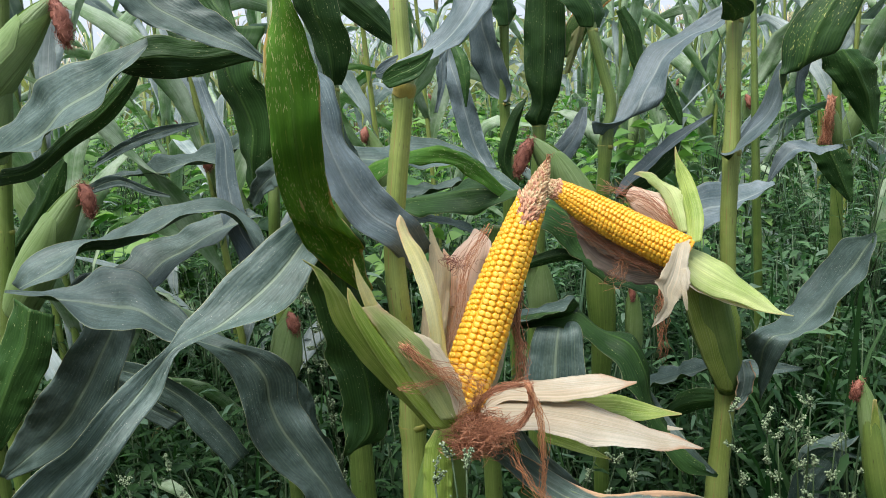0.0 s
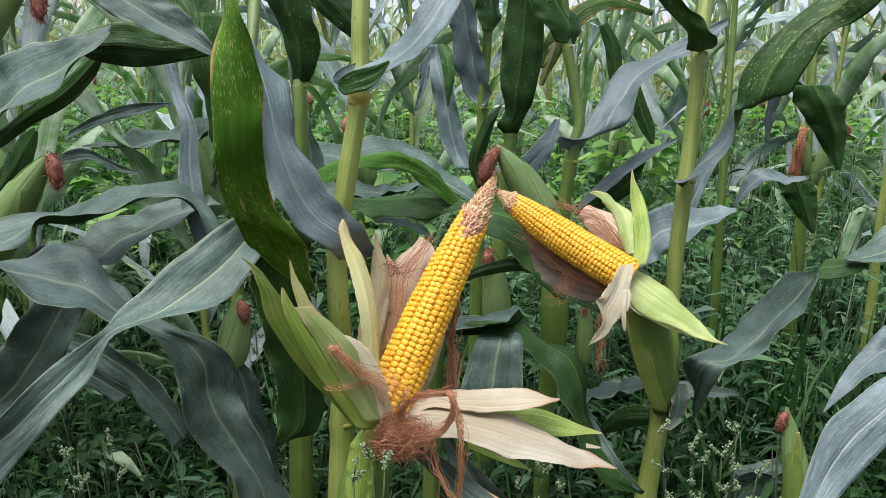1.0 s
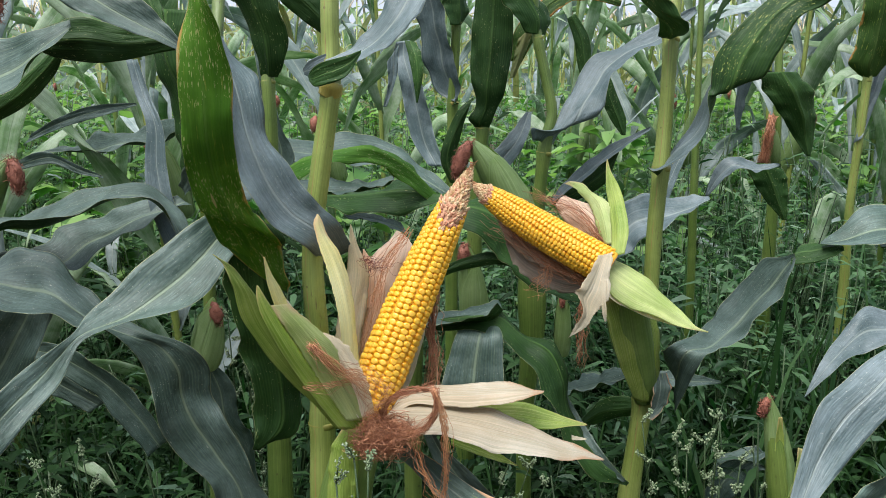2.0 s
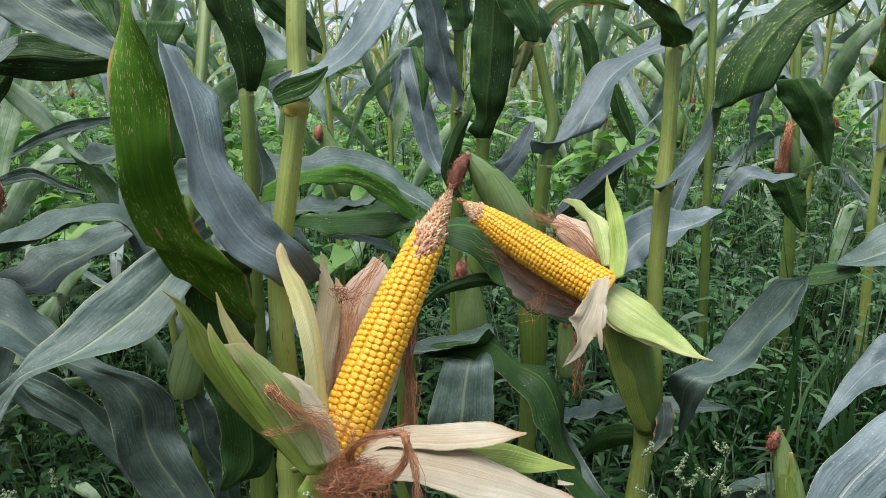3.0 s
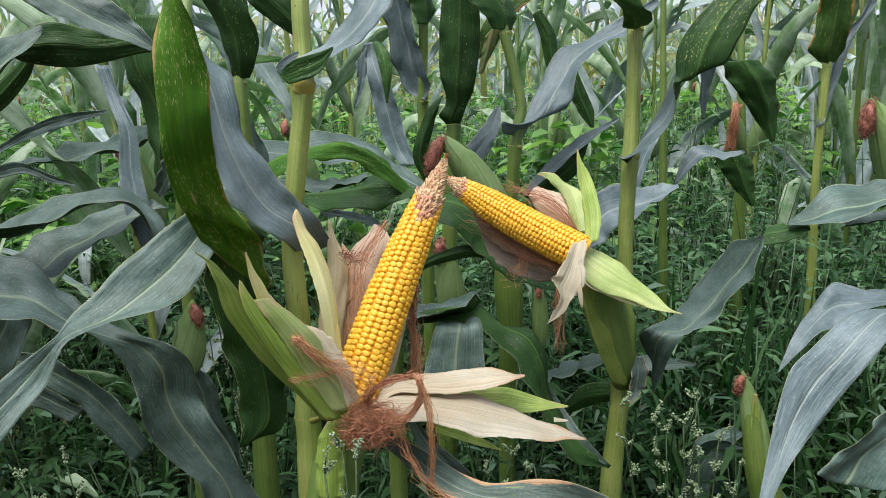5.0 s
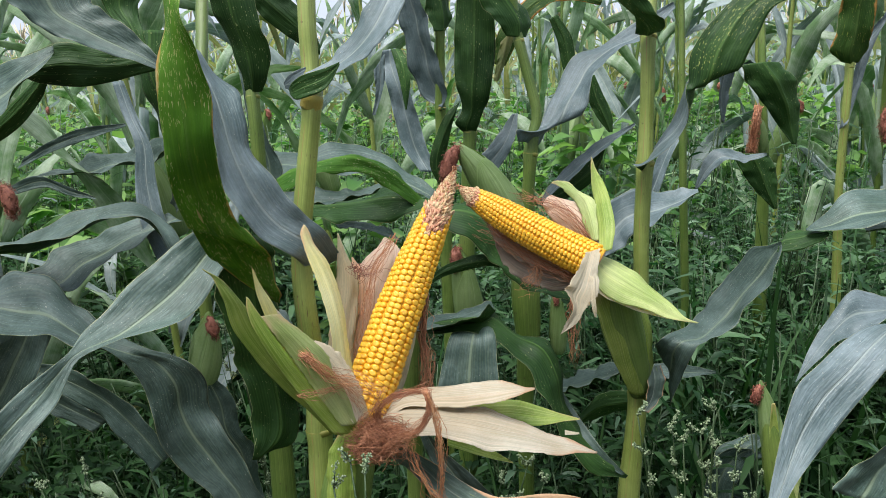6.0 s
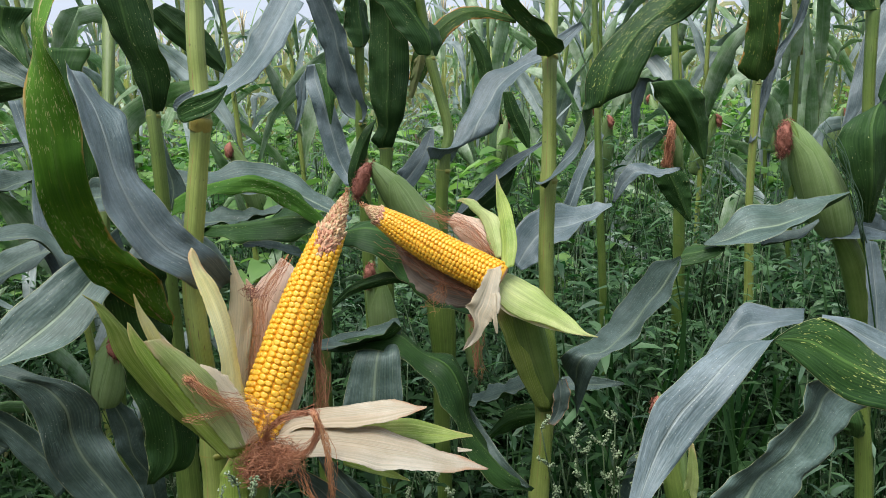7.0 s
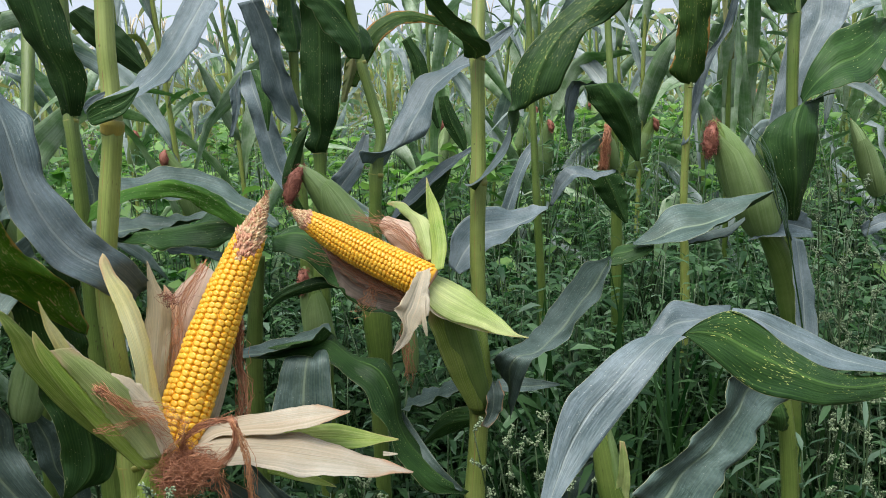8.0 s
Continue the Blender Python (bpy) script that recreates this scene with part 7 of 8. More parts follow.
tuft(ear_a, (0.060, 0.795, 1.085), [(0.041, 0.785, 1.055), (0.033, 0.775, 1.020), (0.024, 0.765, 0.975)], 20, 0.005, SILK_PALE, 0.00024, 0.0012, 230)
tuft(ear_a, (0.022, 0.79, 1.060), [(0.030, 0.785, 1.056), (0.042, 0.78, 1.062)], 16, 0.005, SILK, 0.00026, 0.002, 235)
tuft(ear_a, (0.112, 0.815, 1.132), [(0.115, 0.818, 1.138), (0.119, 0.820, 1.145)], 8, 0.0016, SILK_PALE, 0.0005, 0.0008, 232)

# the half-opened ear of the second plant
ear_r = open_ear(plant_r, (0.272, 1.005, 1.004), (0.119, 1.056, 1.089), 0.0228, 20, 0.90, 8, 'half-peeled ear of yellow kernels leaning over', 0.0050, (0.98, 1.0, 1.0, 0.96, 0.84, 0.66, 0.52), 0.05)
leaf(ear_r, [
    (0.2735, 1.005, 1.006, 0.0055, 0.015, 0.008, -0.25),
    (0.2865, 0.9975, 0.995, 0.0115, 0.0175, 0.013, -0.25),
    (0.309, 0.9915, 0.98, 0.014, 0.0165, 0.012, -0.25),
    (0.3345, 0.9875, 0.964, 0.0105, 0.0125, 0.007, -0.25),
    (0.355, 0.9825, 0.95, 0.007, 0.0075, 0.004, -0.25),
    (0.37, 0.9775, 0.941, 0.003, 0.0025, 0.001, -0.25),
    (0.3855, 0.978, 0.9355, 0.0005, 0, 0.0005, -0.25)], [HUSK_LIGHT, HUSK_YELLOW], name='husk', seed=241, ruffle=0.0012, waves=3, along=50, label="pale green husk bent outward")
leaf(ear_r, [
    (0.2705, 0.9925, 0.994, 0.0045, 0.0075, 0.008, -0.2),
    (0.285, 0.9875, 0.9755, 0.007, 0.0075, 0.0035, -0.2),
    (0.308, 0.985, 0.96, 0.006, 0.005, 0.001, -0.2),
    (0.3355, 0.9825, 0.9475, 0.0035, 0.0025, 0.0005, -0.2),
    (0.352, 0.98, 0.941, 0, 0, 0, -0.2)], [HUSK_CREAM, HUSK_LIGHT], name='husk', seed=248, ruffle=0.0012, waves=3)
leaf(ear_r, [
    (0.2675, 0.9875, 1.022, -0.0085, -0.0025, -0.0015, -0.3),
    (0.258, 0.97, 1.004, -0.012, -0.005, 0.001, -0.3),
    (0.2495, 0.9575, 0.9875, -0.0165, -0.0075, 0.0045, -0.3),
    (0.243, 0.95, 0.978, -0.014, -0.005, 0.01, -0.3),
    (0.2435, 0.9425, 0.966, -0.0055, -0.0025, 0.004, -0.3),
    (0.2355, 0.9385, 0.9525, -0.0055, -0.0015, 0.0015, -0.3),
    (0.2255, 0.935, 0.942, -0.0015, 0, -0.001, -0.3)], [HUSK_TIPPED, HUSK_CREAM], name='husk', seed=242, ruffle=0.003, ragged=0.06, label="torn white husk hanging down")
leaf(ear_r, [
    (0.2635, 0.965, 0.998, -0.0035, 0, 0, -0.2),
    (0.2625, 0.955, 0.981, -0.0025, 0, 0, -0.2),
    (0.2635, 0.95, 0.966, -0.0025, 0, 0, -0.2),
    (0.265, 0.95, 0.955, -0.001, 0, 0, -0.2)], [HUSK_CREAM, HUSK_CREAM], name='husk', seed=243)
leaf(ear_r, [
    (0.2835, 1, 1.018, -0.0075, 0, -0.0035, -0.3),
    (0.288, 1.025, 1.045, -0.009, 0.005, -0.002, -0.3),
    (0.2875, 1.055, 1.068, -0.0085, 0.005, -0.003, -0.3),
    (0.2865, 1.085, 1.085, -0.0065, 0.005, -0.0035, -0.3),
    (0.286, 1.11, 1.101, -0.003, 0, -0.0005, -0.3),
    (0.2855, 1.12, 1.114, -0.0005, 0, 0, -0.3)], [HUSK_GREEN, HUSK_GREEN], name='husk', seed=244, ruffle=0.0012, waves=3, label="upright green husk")
leaf(ear_r, [
    (0.2755, 1.025, 1.026, -0.0075, 0.005, -0.0025, -0.3),
    (0.2735, 1.045, 1.048, -0.0095, 0.005, -0.003, -0.3),
    (0.2685, 1.07, 1.067, -0.0095, 0.005, -0.004, -0.3),
    (0.2575, 1.087, 1.078, -0.0095, 0.0025, 0.001, -0.3),
    (0.246, 1.1, 1.086, -0.007, 0, -0.002, -0.3),
    (0.236, 1.105, 1.087, -0.004, 0, -0.0015, -0.3)], [HUSK_LIGHT, HUSK_LIGHT], name='husk', seed=245, ruffle=0.002, ragged=0.04, label="pale green husk behind the kernels")
leaf(ear_r, [
    (0.2655, 1.045, 1.018, -0.0155, 0.005, -0.0055, -0.42),
    (0.2565, 1.06, 1.042, -0.0215, 0.005, -0.004, -0.42),
    (0.245, 1.075, 1.058, -0.022, 0.005, -0.0035, -0.42),
    (0.2355, 1.087, 1.068, -0.0155, 0.0025, -0.002, -0.42),
    (0.232, 1.095, 1.071, -0.006, 0, 0, -0.42)], [HUSK_PINK, HUSK_PINK], name='husk', seed=246, ruffle=0.003, label="thin pinkish husk")
leaf(ear_r, [
    (0.253, 1.032, 0.9985, 0.013, 0.0075, 0.0155, 0.3),
    (0.2205, 1.045, 1.009, 0.0135, 0.01, 0.013, 0.3),
    (0.1875, 1.058, 1.024, 0.0095, 0.0125, 0.0145, 0.3),
    (0.167, 1.067, 1.04, 0.007, 0.0125, 0.0125, 0.3),
    (0.1515, 1.08, 1.056, 0.0015, 0.01, 0.0055, 0.3)], [HUSK_PINK, HUSK_GREY], name='husk', seed=247, ruffle=0.004, ragged=0.05)
leaf(ear_r, [
    (0.2565, 1.025, 0.981, 0.0105, 0.005, 0.014, 0.25),
    (0.22, 1.04, 0.9875, 0.013, 0.01, 0.0145, 0.25),
    (0.187, 1.058, 0.999, 0.01, 0.0125, 0.011, 0.25),
    (0.169, 1.073, 1.014, 0.004, 0.0125, 0.008, 0.25),
    (0.1565, 1.085, 1.034, 0.0005, 0.005, 0.0025, 0.25)], [HUSK_GREY, HUSK_GREY], name='husk', seed=249, ruffle=0.004, ragged=0.06, label="papery grey husk under the kernels")
leaf(ear_r, [
    (0.3468, 1.05, 0.8279, -0.0091, -0.01, 0.0035, -0.35),
    (0.3409, 1.035, 0.8792, -0.0158, -0.015, 0.004, -0.35),
    (0.3322, 1.028, 0.9212, -0.0196, -0.0165, 0.004, -0.35),
    (0.3215, 1.025, 0.9509, -0.0186, -0.015, 0.0032, -0.35),
    (0.3034, 1.015, 0.9716, -0.0092, -0.005, -0.0001, -0.35)], [HUSK_GREEN, HUSK_GREEN], seed=258, name='husk', ruffle=0.001)
leaf(ear_r, [
    (0.3328, 1.04, 0.8241, -0.0115, -0.005, 0.0024, -0.35),
    (0.3219, 1.024, 0.8778, -0.0226, -0.0115, 0.002, -0.35),
    (0.3123, 1.016, 0.9206, -0.0267, -0.014, 0.0018, -0.35),
    (0.3003, 1.009, 0.9545, -0.0244, -0.011, 0.0005, -0.35),
    (0.2823, 1.005, 0.9723, -0.0087, -0.005, -0.0007, -0.35)], [HUSK_GREEN, HUSK_GREEN], seed=257, name='husk', ruffle=0.001)
part('shank', tube_mesh('shank', [(*(0.336, 1.06, 0.819), 0.012), (*(0.327, 1.05, 0.859), 0.020), (*(0.311, 1.04, 0.913), 0.026), (*(0.297, 1.026, 0.967), 0.022), (*(0.284, 1.022, 0.993), 0.012)], EAR_GREEN, 24, 16), ear_r)
tuft(ear_r, (0.276, 1.035, 1.018), [(0.250, 1.06, 1.048), (0.205, 1.08, 1.072)], 15, 0.009, SILK_PALE, 0.00036, 0.001, 251)
tuft(ear_r, (0.272, 1.03, 1.024), [(0.240, 1.05, 1.060), (0.190, 1.08, 1.078)], 12, 0.006, SILK_MASS, 0.00036, 0.001, 255)
tuft(ear_r, (0.25, 1.01, 0.986), [(0.205, 1.03, 1.008), (0.145, 1.05, 1.048)], 40, 0.009, SILK_MASS, 0.00034, 0.0022, 252)
tuft(ear_r, (0.205, 1.025, 1.00), [(0.200, 1.025, 0.985), (0.196, 1.025, 0.975)], 14, 0.010, SILK_PALE, 0.00034, 0.002, 256)
tuft(ear_r, (0.245, 0.99, 0.975), [(0.243, 0.985, 0.945), (0.246, 0.985, 0.895)], 20, 0.005, SILK_MASS, 0.0004, 0.0016, 253)
tuft(ear_r, (0.13, 1.055, 1.085), [(0.122, 1.055, 1.089), (0.113, 1.055, 1.092)], 14, 0.002, SILK_PALE, 0.0006, 0.001, 254)
# added leaves above the view that keep light off the plants below
crown(plant_a, (-0.01, 0.83), 1.6, 1.95, 3, 301)
crown(plant_l, (-0.17, 1.04), 1.5, 1.9, 5, 302)
crown(plant_ll, (-0.66, 1.24), 1.5, 1.95, 5, 303)
crown(plant_tl, (-0.7, 1.0), 1.5, 1.9, 5, 304)
crown(plant_c, (-0.13, 1.08), 1.6, 1.9, 3, 305)
crown(plant_r, (0.37, 1.17), 1.6, 1.95, 3, 306)
crown(plant_b, (0.2, 1.38), 1.65, 1.9, 2, 307)
crown(plant_n, (0.86, 0.66), 1.5, 1.9, 5, 308)
crown(plant_e, (0.9, 1.8), 1.6, 2.0, 4, 309)


# ---- the field behind: maize in uneven rows ----
def field_plant_parts(seed):
    """Pieces of one maize plant at the origin: (name, mesh)."""
    rng = np.random.default_rng(seed)
    h = rng.uniform(1.5, 1.85)
    lean = rng.normal(0, 0.05, 2)
    line = [(lean[0] * z, lean[1] * z, z, 0.0105 * (1 - 0.55 * z / h)) for z in (0, 0.3 * h, 0.6 * h, 0.85 * h, h)]
    out = [("stalk", tube_mesh("stalk", line, STALK if rng.random() < 0.6 else STALK_PALE, 10, 7))]
    az = rng.uniform(0, 6.28)
    n = 11
    for i in range(n):
        z = h * (0.16 + 0.78 * i / n)
        az += math.pi + rng.normal(0, 0.35)
        big = 1 - 0.45 * abs(i - 5.5) / 5.5
        rows = leaf_rows(rng, z, az, rng.uniform(0.48, 0.78) * (0.55 + 0.45 * big), rng.uniform(1.0, 1.45), rng.uniform(0.026, 0.040) * big, rng.uniform(0.08, 0.42))
        rows = [(r[0] + lean[0] * z, r[1] + lean[1] * z, *r[2:]) for r in rows]
        pale = i < 1 or rng.random() < 0.02
        out.append(("leaf", blade_mesh("leaf", rows, [LEAF_PALE, LEAF_PALE] if pale else ([LEAF_SILVER_LIT, LEAF_FAR_LIT] if rng.random() < 0.55 else [LEAF_FAR_LIT, LEAF_FAR_LIT]), 13, 4, 0.006, 4, seed * 20 + i)))
    pieces = []
    for k in range(9):
        a, sp = rng.uniform(0, 6.28), rng.uniform(0.02, 0.10) if k else 0.0
        top = np.array([lean[0] * h, lean[1] * h, h])
        c = np.array([top + np.array([0, 0, 1]) * (0.05 + 0.18 * q) + np.array([math.cos(a), math.sin(a), -0.3]) * sp * q ** 1.4 for q in np.linspace(-0.3, 1, 6)])
        v, f, uv = tube_arrays(c, np.array([0.003, 0.003, 0.004, 0.004, 0.0035, 0.001]), 4)
        pieces.append((v, f, uv, 0))
    out.append(("tassel", merged("tassel", pieces, [TASSEL])))
    return out, rng


VARIANTS = 9
patterns = []
for k in range(VARIANTS):
    built, rng_k = field_plant_parts(700 + k)
    patterns.append((built, rng_k.random() < 0.6))

rng = np.random.default_rng(42)
near_spots, far_spots = [], []
for row in range(24):
    y = 2.5 + row * 0.78
    x = -0.62 * y - 1.2 + rng.uniform(0, 0.3)
    while x < 0.62 * y + 1.6:
        px, py = x + rng.normal(0, 0.04), y + rng.normal(0, 0.10)
        x += rng.uniform(0.32, 0.62) if row < 5 else rng.uniform(0.34, 0.68)
        gap = abs(px - 0.12) < 0.75 and py < 4.0
        if gap and rng.random() < 0.72:
            continue
        (near_spots if py < 5.3 else far_spots).append((px, py))
for px, py in ((-0.75, 1.55), (-0.45, 1.75), (-0.98, 1.9), (-0.62, 2.1), (-0.2, 2.2), (1.22, 2.35), (0.78, 2.75), (1.62, 2.15), (1.95, 2.6), (0.55, 3.1), (1.45, 3.0)):
    near_spots.append((px, py))

# unseen maize added beside and behind the path to close off the light
for row in range(6):
    for k in range(22):
        far_spots.append((-5 + 0.46 * k + rng.normal(0, 0.08), -2.6 - 0.75 * row + rng.normal(0, 0.08)))
for row in range(5):
    for side in (-1, 1):
        for k in range(3):
            far_spots.append((side * (2.1 + 0.5 * k + rng.normal(0, 0.06)) + 0.1, -0.3 + 0.6 * row + rng.normal(0, 0.08)))
# closer side plants, out of view, added to darken the low weeds
for row in range(5):
    for side in (-1, 1):
        far_spots.append((side * (1.25 + rng.normal(0, 0.05)) + 0.1, -1.2 + 0.4 * row + rng.normal(0, 0.05)))


first = {}
for px, py in near_spots:
    k = int(rng.integers(0, VARIANTS))
    m = Matrix.Translation((px, py, 0)) @ Matrix.Rotation(rng.uniform(0, 6.28), 4, "Z")
    if k in first:
        copy_thing(first[k], m)
        continue
    ob = thing("maize_plant", (0, 0, 0), "green maize plant with arching leaves and a straw-coloured tassel", "maize plant", "maize plants of the field")
    for name, me in patterns[k][0]:
        part(name, me, ob)
    if patterns[k][1]:
        a = rng.uniform(0, 6.28)
        d = np.array([math.cos(a), math.sin(a), 0])
        closed_ear(ob, d * 0.02 + np.array([0, 0, 0.92]), d * 0.085 + np.array([0, 0, 1.10]), 0.025, EAR_GREEN if k % 2 else EAR_PALE, 0.03, 800 + k, silk_count=26, droop=0.8)
    ob.matrix_basis = m
    first[k] = ob


def far_field():
    """The rest of the field, too far off to tell single plants, and the unseen plants that block light."""
    slots = [LEAF_FAR_LIT, LEAF_PALE, STALK_PALE, TASSEL, LEAF_SILVER_LIT]
    protos = []
    for s in range(5):
        r2 = np.random.default_rng(900 + s)
        pieces = []
        h = r2.uniform(1.5, 1.9)
        v, f, uv = tube_arrays(np.array([(0, 0, 0), (0.01, 0, h * 0.5), (0.0, 0.02, h)]), np.array([0.013, 0.011, 0.006]), 5)
        pieces.append((v, f, uv, 2))
        az = r2.uniform(0, 6.28)
        for i in range(11):
            az += math.pi + r2.normal(0, 0.4)
            rows = smooth_rows(leaf_rows(r2, h * (0.25 + 0.72 * i / 11), az, r2.uniform(0.40, 0.75), r2.uniform(1.0, 1.45), r2.uniform(0.020, 0.034), r2.uniform(0.08, 0.42)), 8)
            mid, side = rows[:, :3], rows[:, 3:6]
            lift = np.abs(rows[:, 6:7]) * np.linalg.norm(side, axis=1, keepdims=True) * unit(np.cross(np.gradient(mid, axis=0), side))
            P = np.stack([mid - side + lift, mid, mid + side + lift], 1)
            idx = np.arange(27).reshape(9, 3)
            f = np.stack([idx[:-1, :-1].ravel(), idx[:-1, 1:].ravel(), idx[1:, 1:].ravel(), idx[1:, :-1].ravel()], -1).tolist()
            uv = np.stack([np.tile([0, 0.5, 1.0], 9), np.repeat(np.linspace(0, 0.7, 9), 3)], -1)
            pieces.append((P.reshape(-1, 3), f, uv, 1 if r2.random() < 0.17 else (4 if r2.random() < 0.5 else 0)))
        for t in range(6):
            a = r2.uniform(0, 6.28)
            c = np.array([(0.0, 0.02, h - 0.02), (math.cos(a) * 0.02, math.sin(a) * 0.02 + 0.02, h + 0.12), (math.cos(a) * 0.06, math.sin(a) * 0.06 + 0.02, h + 0.19)])
            v, f, uv = tube_arrays(c, np.array([0.004, 0.005, 0.002]), 3)
            pieces.append((v, f, uv, 3))
        protos.append(pieces)
    everything = []
    for px, py in far_spots:
        a = rng.uniform(0, 6.28)
        c, s_ = math.cos(a), math.sin(a)
        turn = np.array([[c, s_, 0], [-s_, c, 0], [0, 0, 1]]) * rng.uniform(0.9, 1.08)
        for v, f, uv, slot in protos[int(rng.integers(0, 5))]:
            everything.append((v @ turn + np.array([px, py, 0]), f, uv, slot))
    ob = new("maize_field", merged("maize_field", everything, slots))
    return tagged(ob, "distant rows of tall green maize with straw tassels, with unseen light-blocking plants around the camera", "maize field", kind="stuff")


far_field()


# ---- ground and weeds ----
def ground_sheet():
    xs = np.concatenate([[-900, -200, -40], np.linspace(-9, 9, 73), [40, 200, 900]])
    ys = np.concatenate([[-900, -200, -40], np.linspace(-5, 25, 121), [60, 200, 900]])
    X, Y = np.meshgrid(xs, ys)
    r = np.random.default_rng(3)
    Z = np.where((np.abs(X) < 9) & (Y > -5) & (Y < 25), r.normal(0, 0.012, X.shape) - 0.02, -0.02)
    idx = np.arange(X.size).reshape(X.shape)
    f = np.stack([idx[:-1, :-1].ravel(), idx[:-1, 1:].ravel(), idx[1:, 1:].ravel(), idx[1:, :-1].ravel()], -1).tolist()
    ob = new("ground", mesh_of("ground", np.stack([X, Y, Z], -1).reshape(-1, 3), f, [SOIL]))
    return tagged(ob, "dark crumbly field soil under the weeds", "ground", kind="structure")


ground_sheet()


def weed_leaves(r, base, direction, length, width, droop):
    """Many small folded leaves at once: arrays of bases, directions, lengths and widths."""
    n = len(base)
    d = unit(direction)
    up = np.array([0, 0, 1.0])
    side = unit(np.cross(d, up) + r.normal(0, 0.25, (n, 3)))
    nrm = np.cross(side, d)
    L, Wd = length[:, None], width[:, None]
    q = [base, base + d * L * 0.35 + nrm * L * 0.03, base + d * L * 0.72 - up * L * droop * 0.4, base + d * L - up * L * droop]
    v = np.stack([q[0], q[1] - side * Wd * 0.5 + nrm * Wd * 0.15, q[1], q[1] + side * Wd * 0.5 + nrm * Wd * 0.15,
                  q[2] - side * Wd * 0.36 + nrm * Wd * 0.1, q[2], q[2] + side * Wd * 0.36 + nrm * Wd * 0.1, q[3]], 1)
    k = (np.arange(n) * 8)[:, None, None]
    quads = (np.array([[1, 2, 5, 4], [2, 3, 6, 5]])[None] + k).reshape(-1, 4).tolist()
    tris = (np.array([[0, 2, 1], [0, 3, 2], [4, 5, 7], [5, 6, 7]])[None] + k).reshape(-1, 3).tolist()
    return v.reshape(-1, 3), quads + tris


def weed_patch(name, label, spots, heights, leaf_size, slim, per_plant, seed, mat):
    r = np.random.default_rng(seed)
    base, way, ln, wd, stems = [], [], [], [], []
    for (px, py), h in zip(spots, heights):
        lean = r.normal(0, 0.16, 2)
        k = int(per_plant * h / 0.7)
        zs = h * r.uniform(0.12, 1.0, k) ** 0.7
        az = r.uniform(0, 6.28, k)
        spread = r.uniform(0.0, 0.16, k) * (1.1 - zs / h * 0.6) * h
        b = np.stack([px + lean[0] * zs + np.cos(az) * spread, py + lean[1] * zs + np.sin(az) * spread, zs], -1)
        base.append(b)
        way.append(np.stack([np.cos(az), np.sin(az), r.uniform(-0.25, 0.75, k)], -1))
        s = leaf_size * r.uniform(0.5, 1.3, k)
        ln.append(s)
        wd.append(s * slim * r.uniform(0.8, 1.2, k))
        c = np.array([(px + lean[0] * z, py + lean[1] * z, z) for z in np.linspace(0, h, 5)])
        v, f, uv = tube_arrays(c, np.linspace(0.004, 0.0012, 5), 4)
        stems.append((v, f, uv, 1))
        for q in range(7):
            i = int(r.integers(0, k))
            foot = np.array([px + lean[0] * b[i, 2] * 0.7, py + lean[1] * b[i, 2] * 0.7, b[i, 2] * 0.7])
            v, f, uv = tube_arrays(np.array([foot, (foot + b[i]) / 2 + [0, 0, 0.01], b[i]]), np.array([0.0022, 0.0016, 0.001]), 3)
            stems.append((v, f, uv, 1))
    v, f = weed_leaves(r, np.concatenate(base), np.concatenate(way), np.concatenate(ln), np.concatenate(wd), 0.25)
    ob = new(name, merged(name, [(v, f, None, 0)] + stems, [mat, WEED_STEM]))
    return tagged(ob, label, "weeds", kind="stuff")


def spots_in(r, n, y0, y1, wide=0.66, extra=0.5, x_min=-9.0):
    y = y0 + (y1 - y0) * r.uniform(0, 1, n) ** 0.8
    x = r.uniform(-1, 1, n) * (wide * y + extra)
    return [(a, b) for a, b in zip(x, y) if a > x_min]


def grass_patch(name, label, spots, seed, mat, lo=0.35, hi=0.75, wide=(0.003, 0.008)):
    """Long narrow blades in tufts."""
    r = np.random.default_rng(seed)
    n = len(spots)
    p = np.array([(x, y, 0.0) for x, y in spots]) + np.concatenate([r.normal(0, 0.03, (n, 2)), np.zeros((n, 1))], 1)
    az, h = r.uniform(0, 6.28, n), r.uniform(lo, hi, n)
    out = np.stack([np.cos(az), np.sin(az), 0 * az], -1)
    side = np.stack([-np.sin(az), np.cos(az), 0 * az], -1)
    bend = r.uniform(0.08, 0.4, n)
    w = r.uniform(*wide, n)[:, None]
    rows = []
    for q in np.linspace(0, 1, 6):
        c = p + np.array([0, 0, 1.0]) * (h * (q - 0.45 * q**3 * bend * 2))[:, None] + out * (bend * h * q**2)[:, None]
        ww = w * (1 - q**2.5 * 0.95)
        rows += [c - side * ww, c + side * ww]
    v = np.stack(rows, 1)
    k = (np.arange(n) * 12)[:, None, None]
    f = (np.array([[2 * i, 2 * i + 1, 2 * i + 3, 2 * i + 2] for i in range(5)])[None] + k).reshape(-1, 4).tolist()
    ob = new(name, mesh_of(name, v.reshape(-1, 3), f, [mat]))
    return tagged(ob, label, "grass", kind="stuff")


rw = np.random.default_rng(77)
s1 = spots_in(rw, 700, 1.3, 3.2)
# one stand of weeds: shade-dark colour near, light colour behind
near1, back1 = [p for p in s1 if p[1] < 1.9], [p for p in s1 if p[1] >= 1.9]
weed_patch("leafy_weeds", "dense small-leaved green weeds under the maize, coloured dark for shade", near1, rw.uniform(0.40, 0.72, len(near1)), 0.044, 0.36, 96, 1, WEED_LEAF_SHADED)
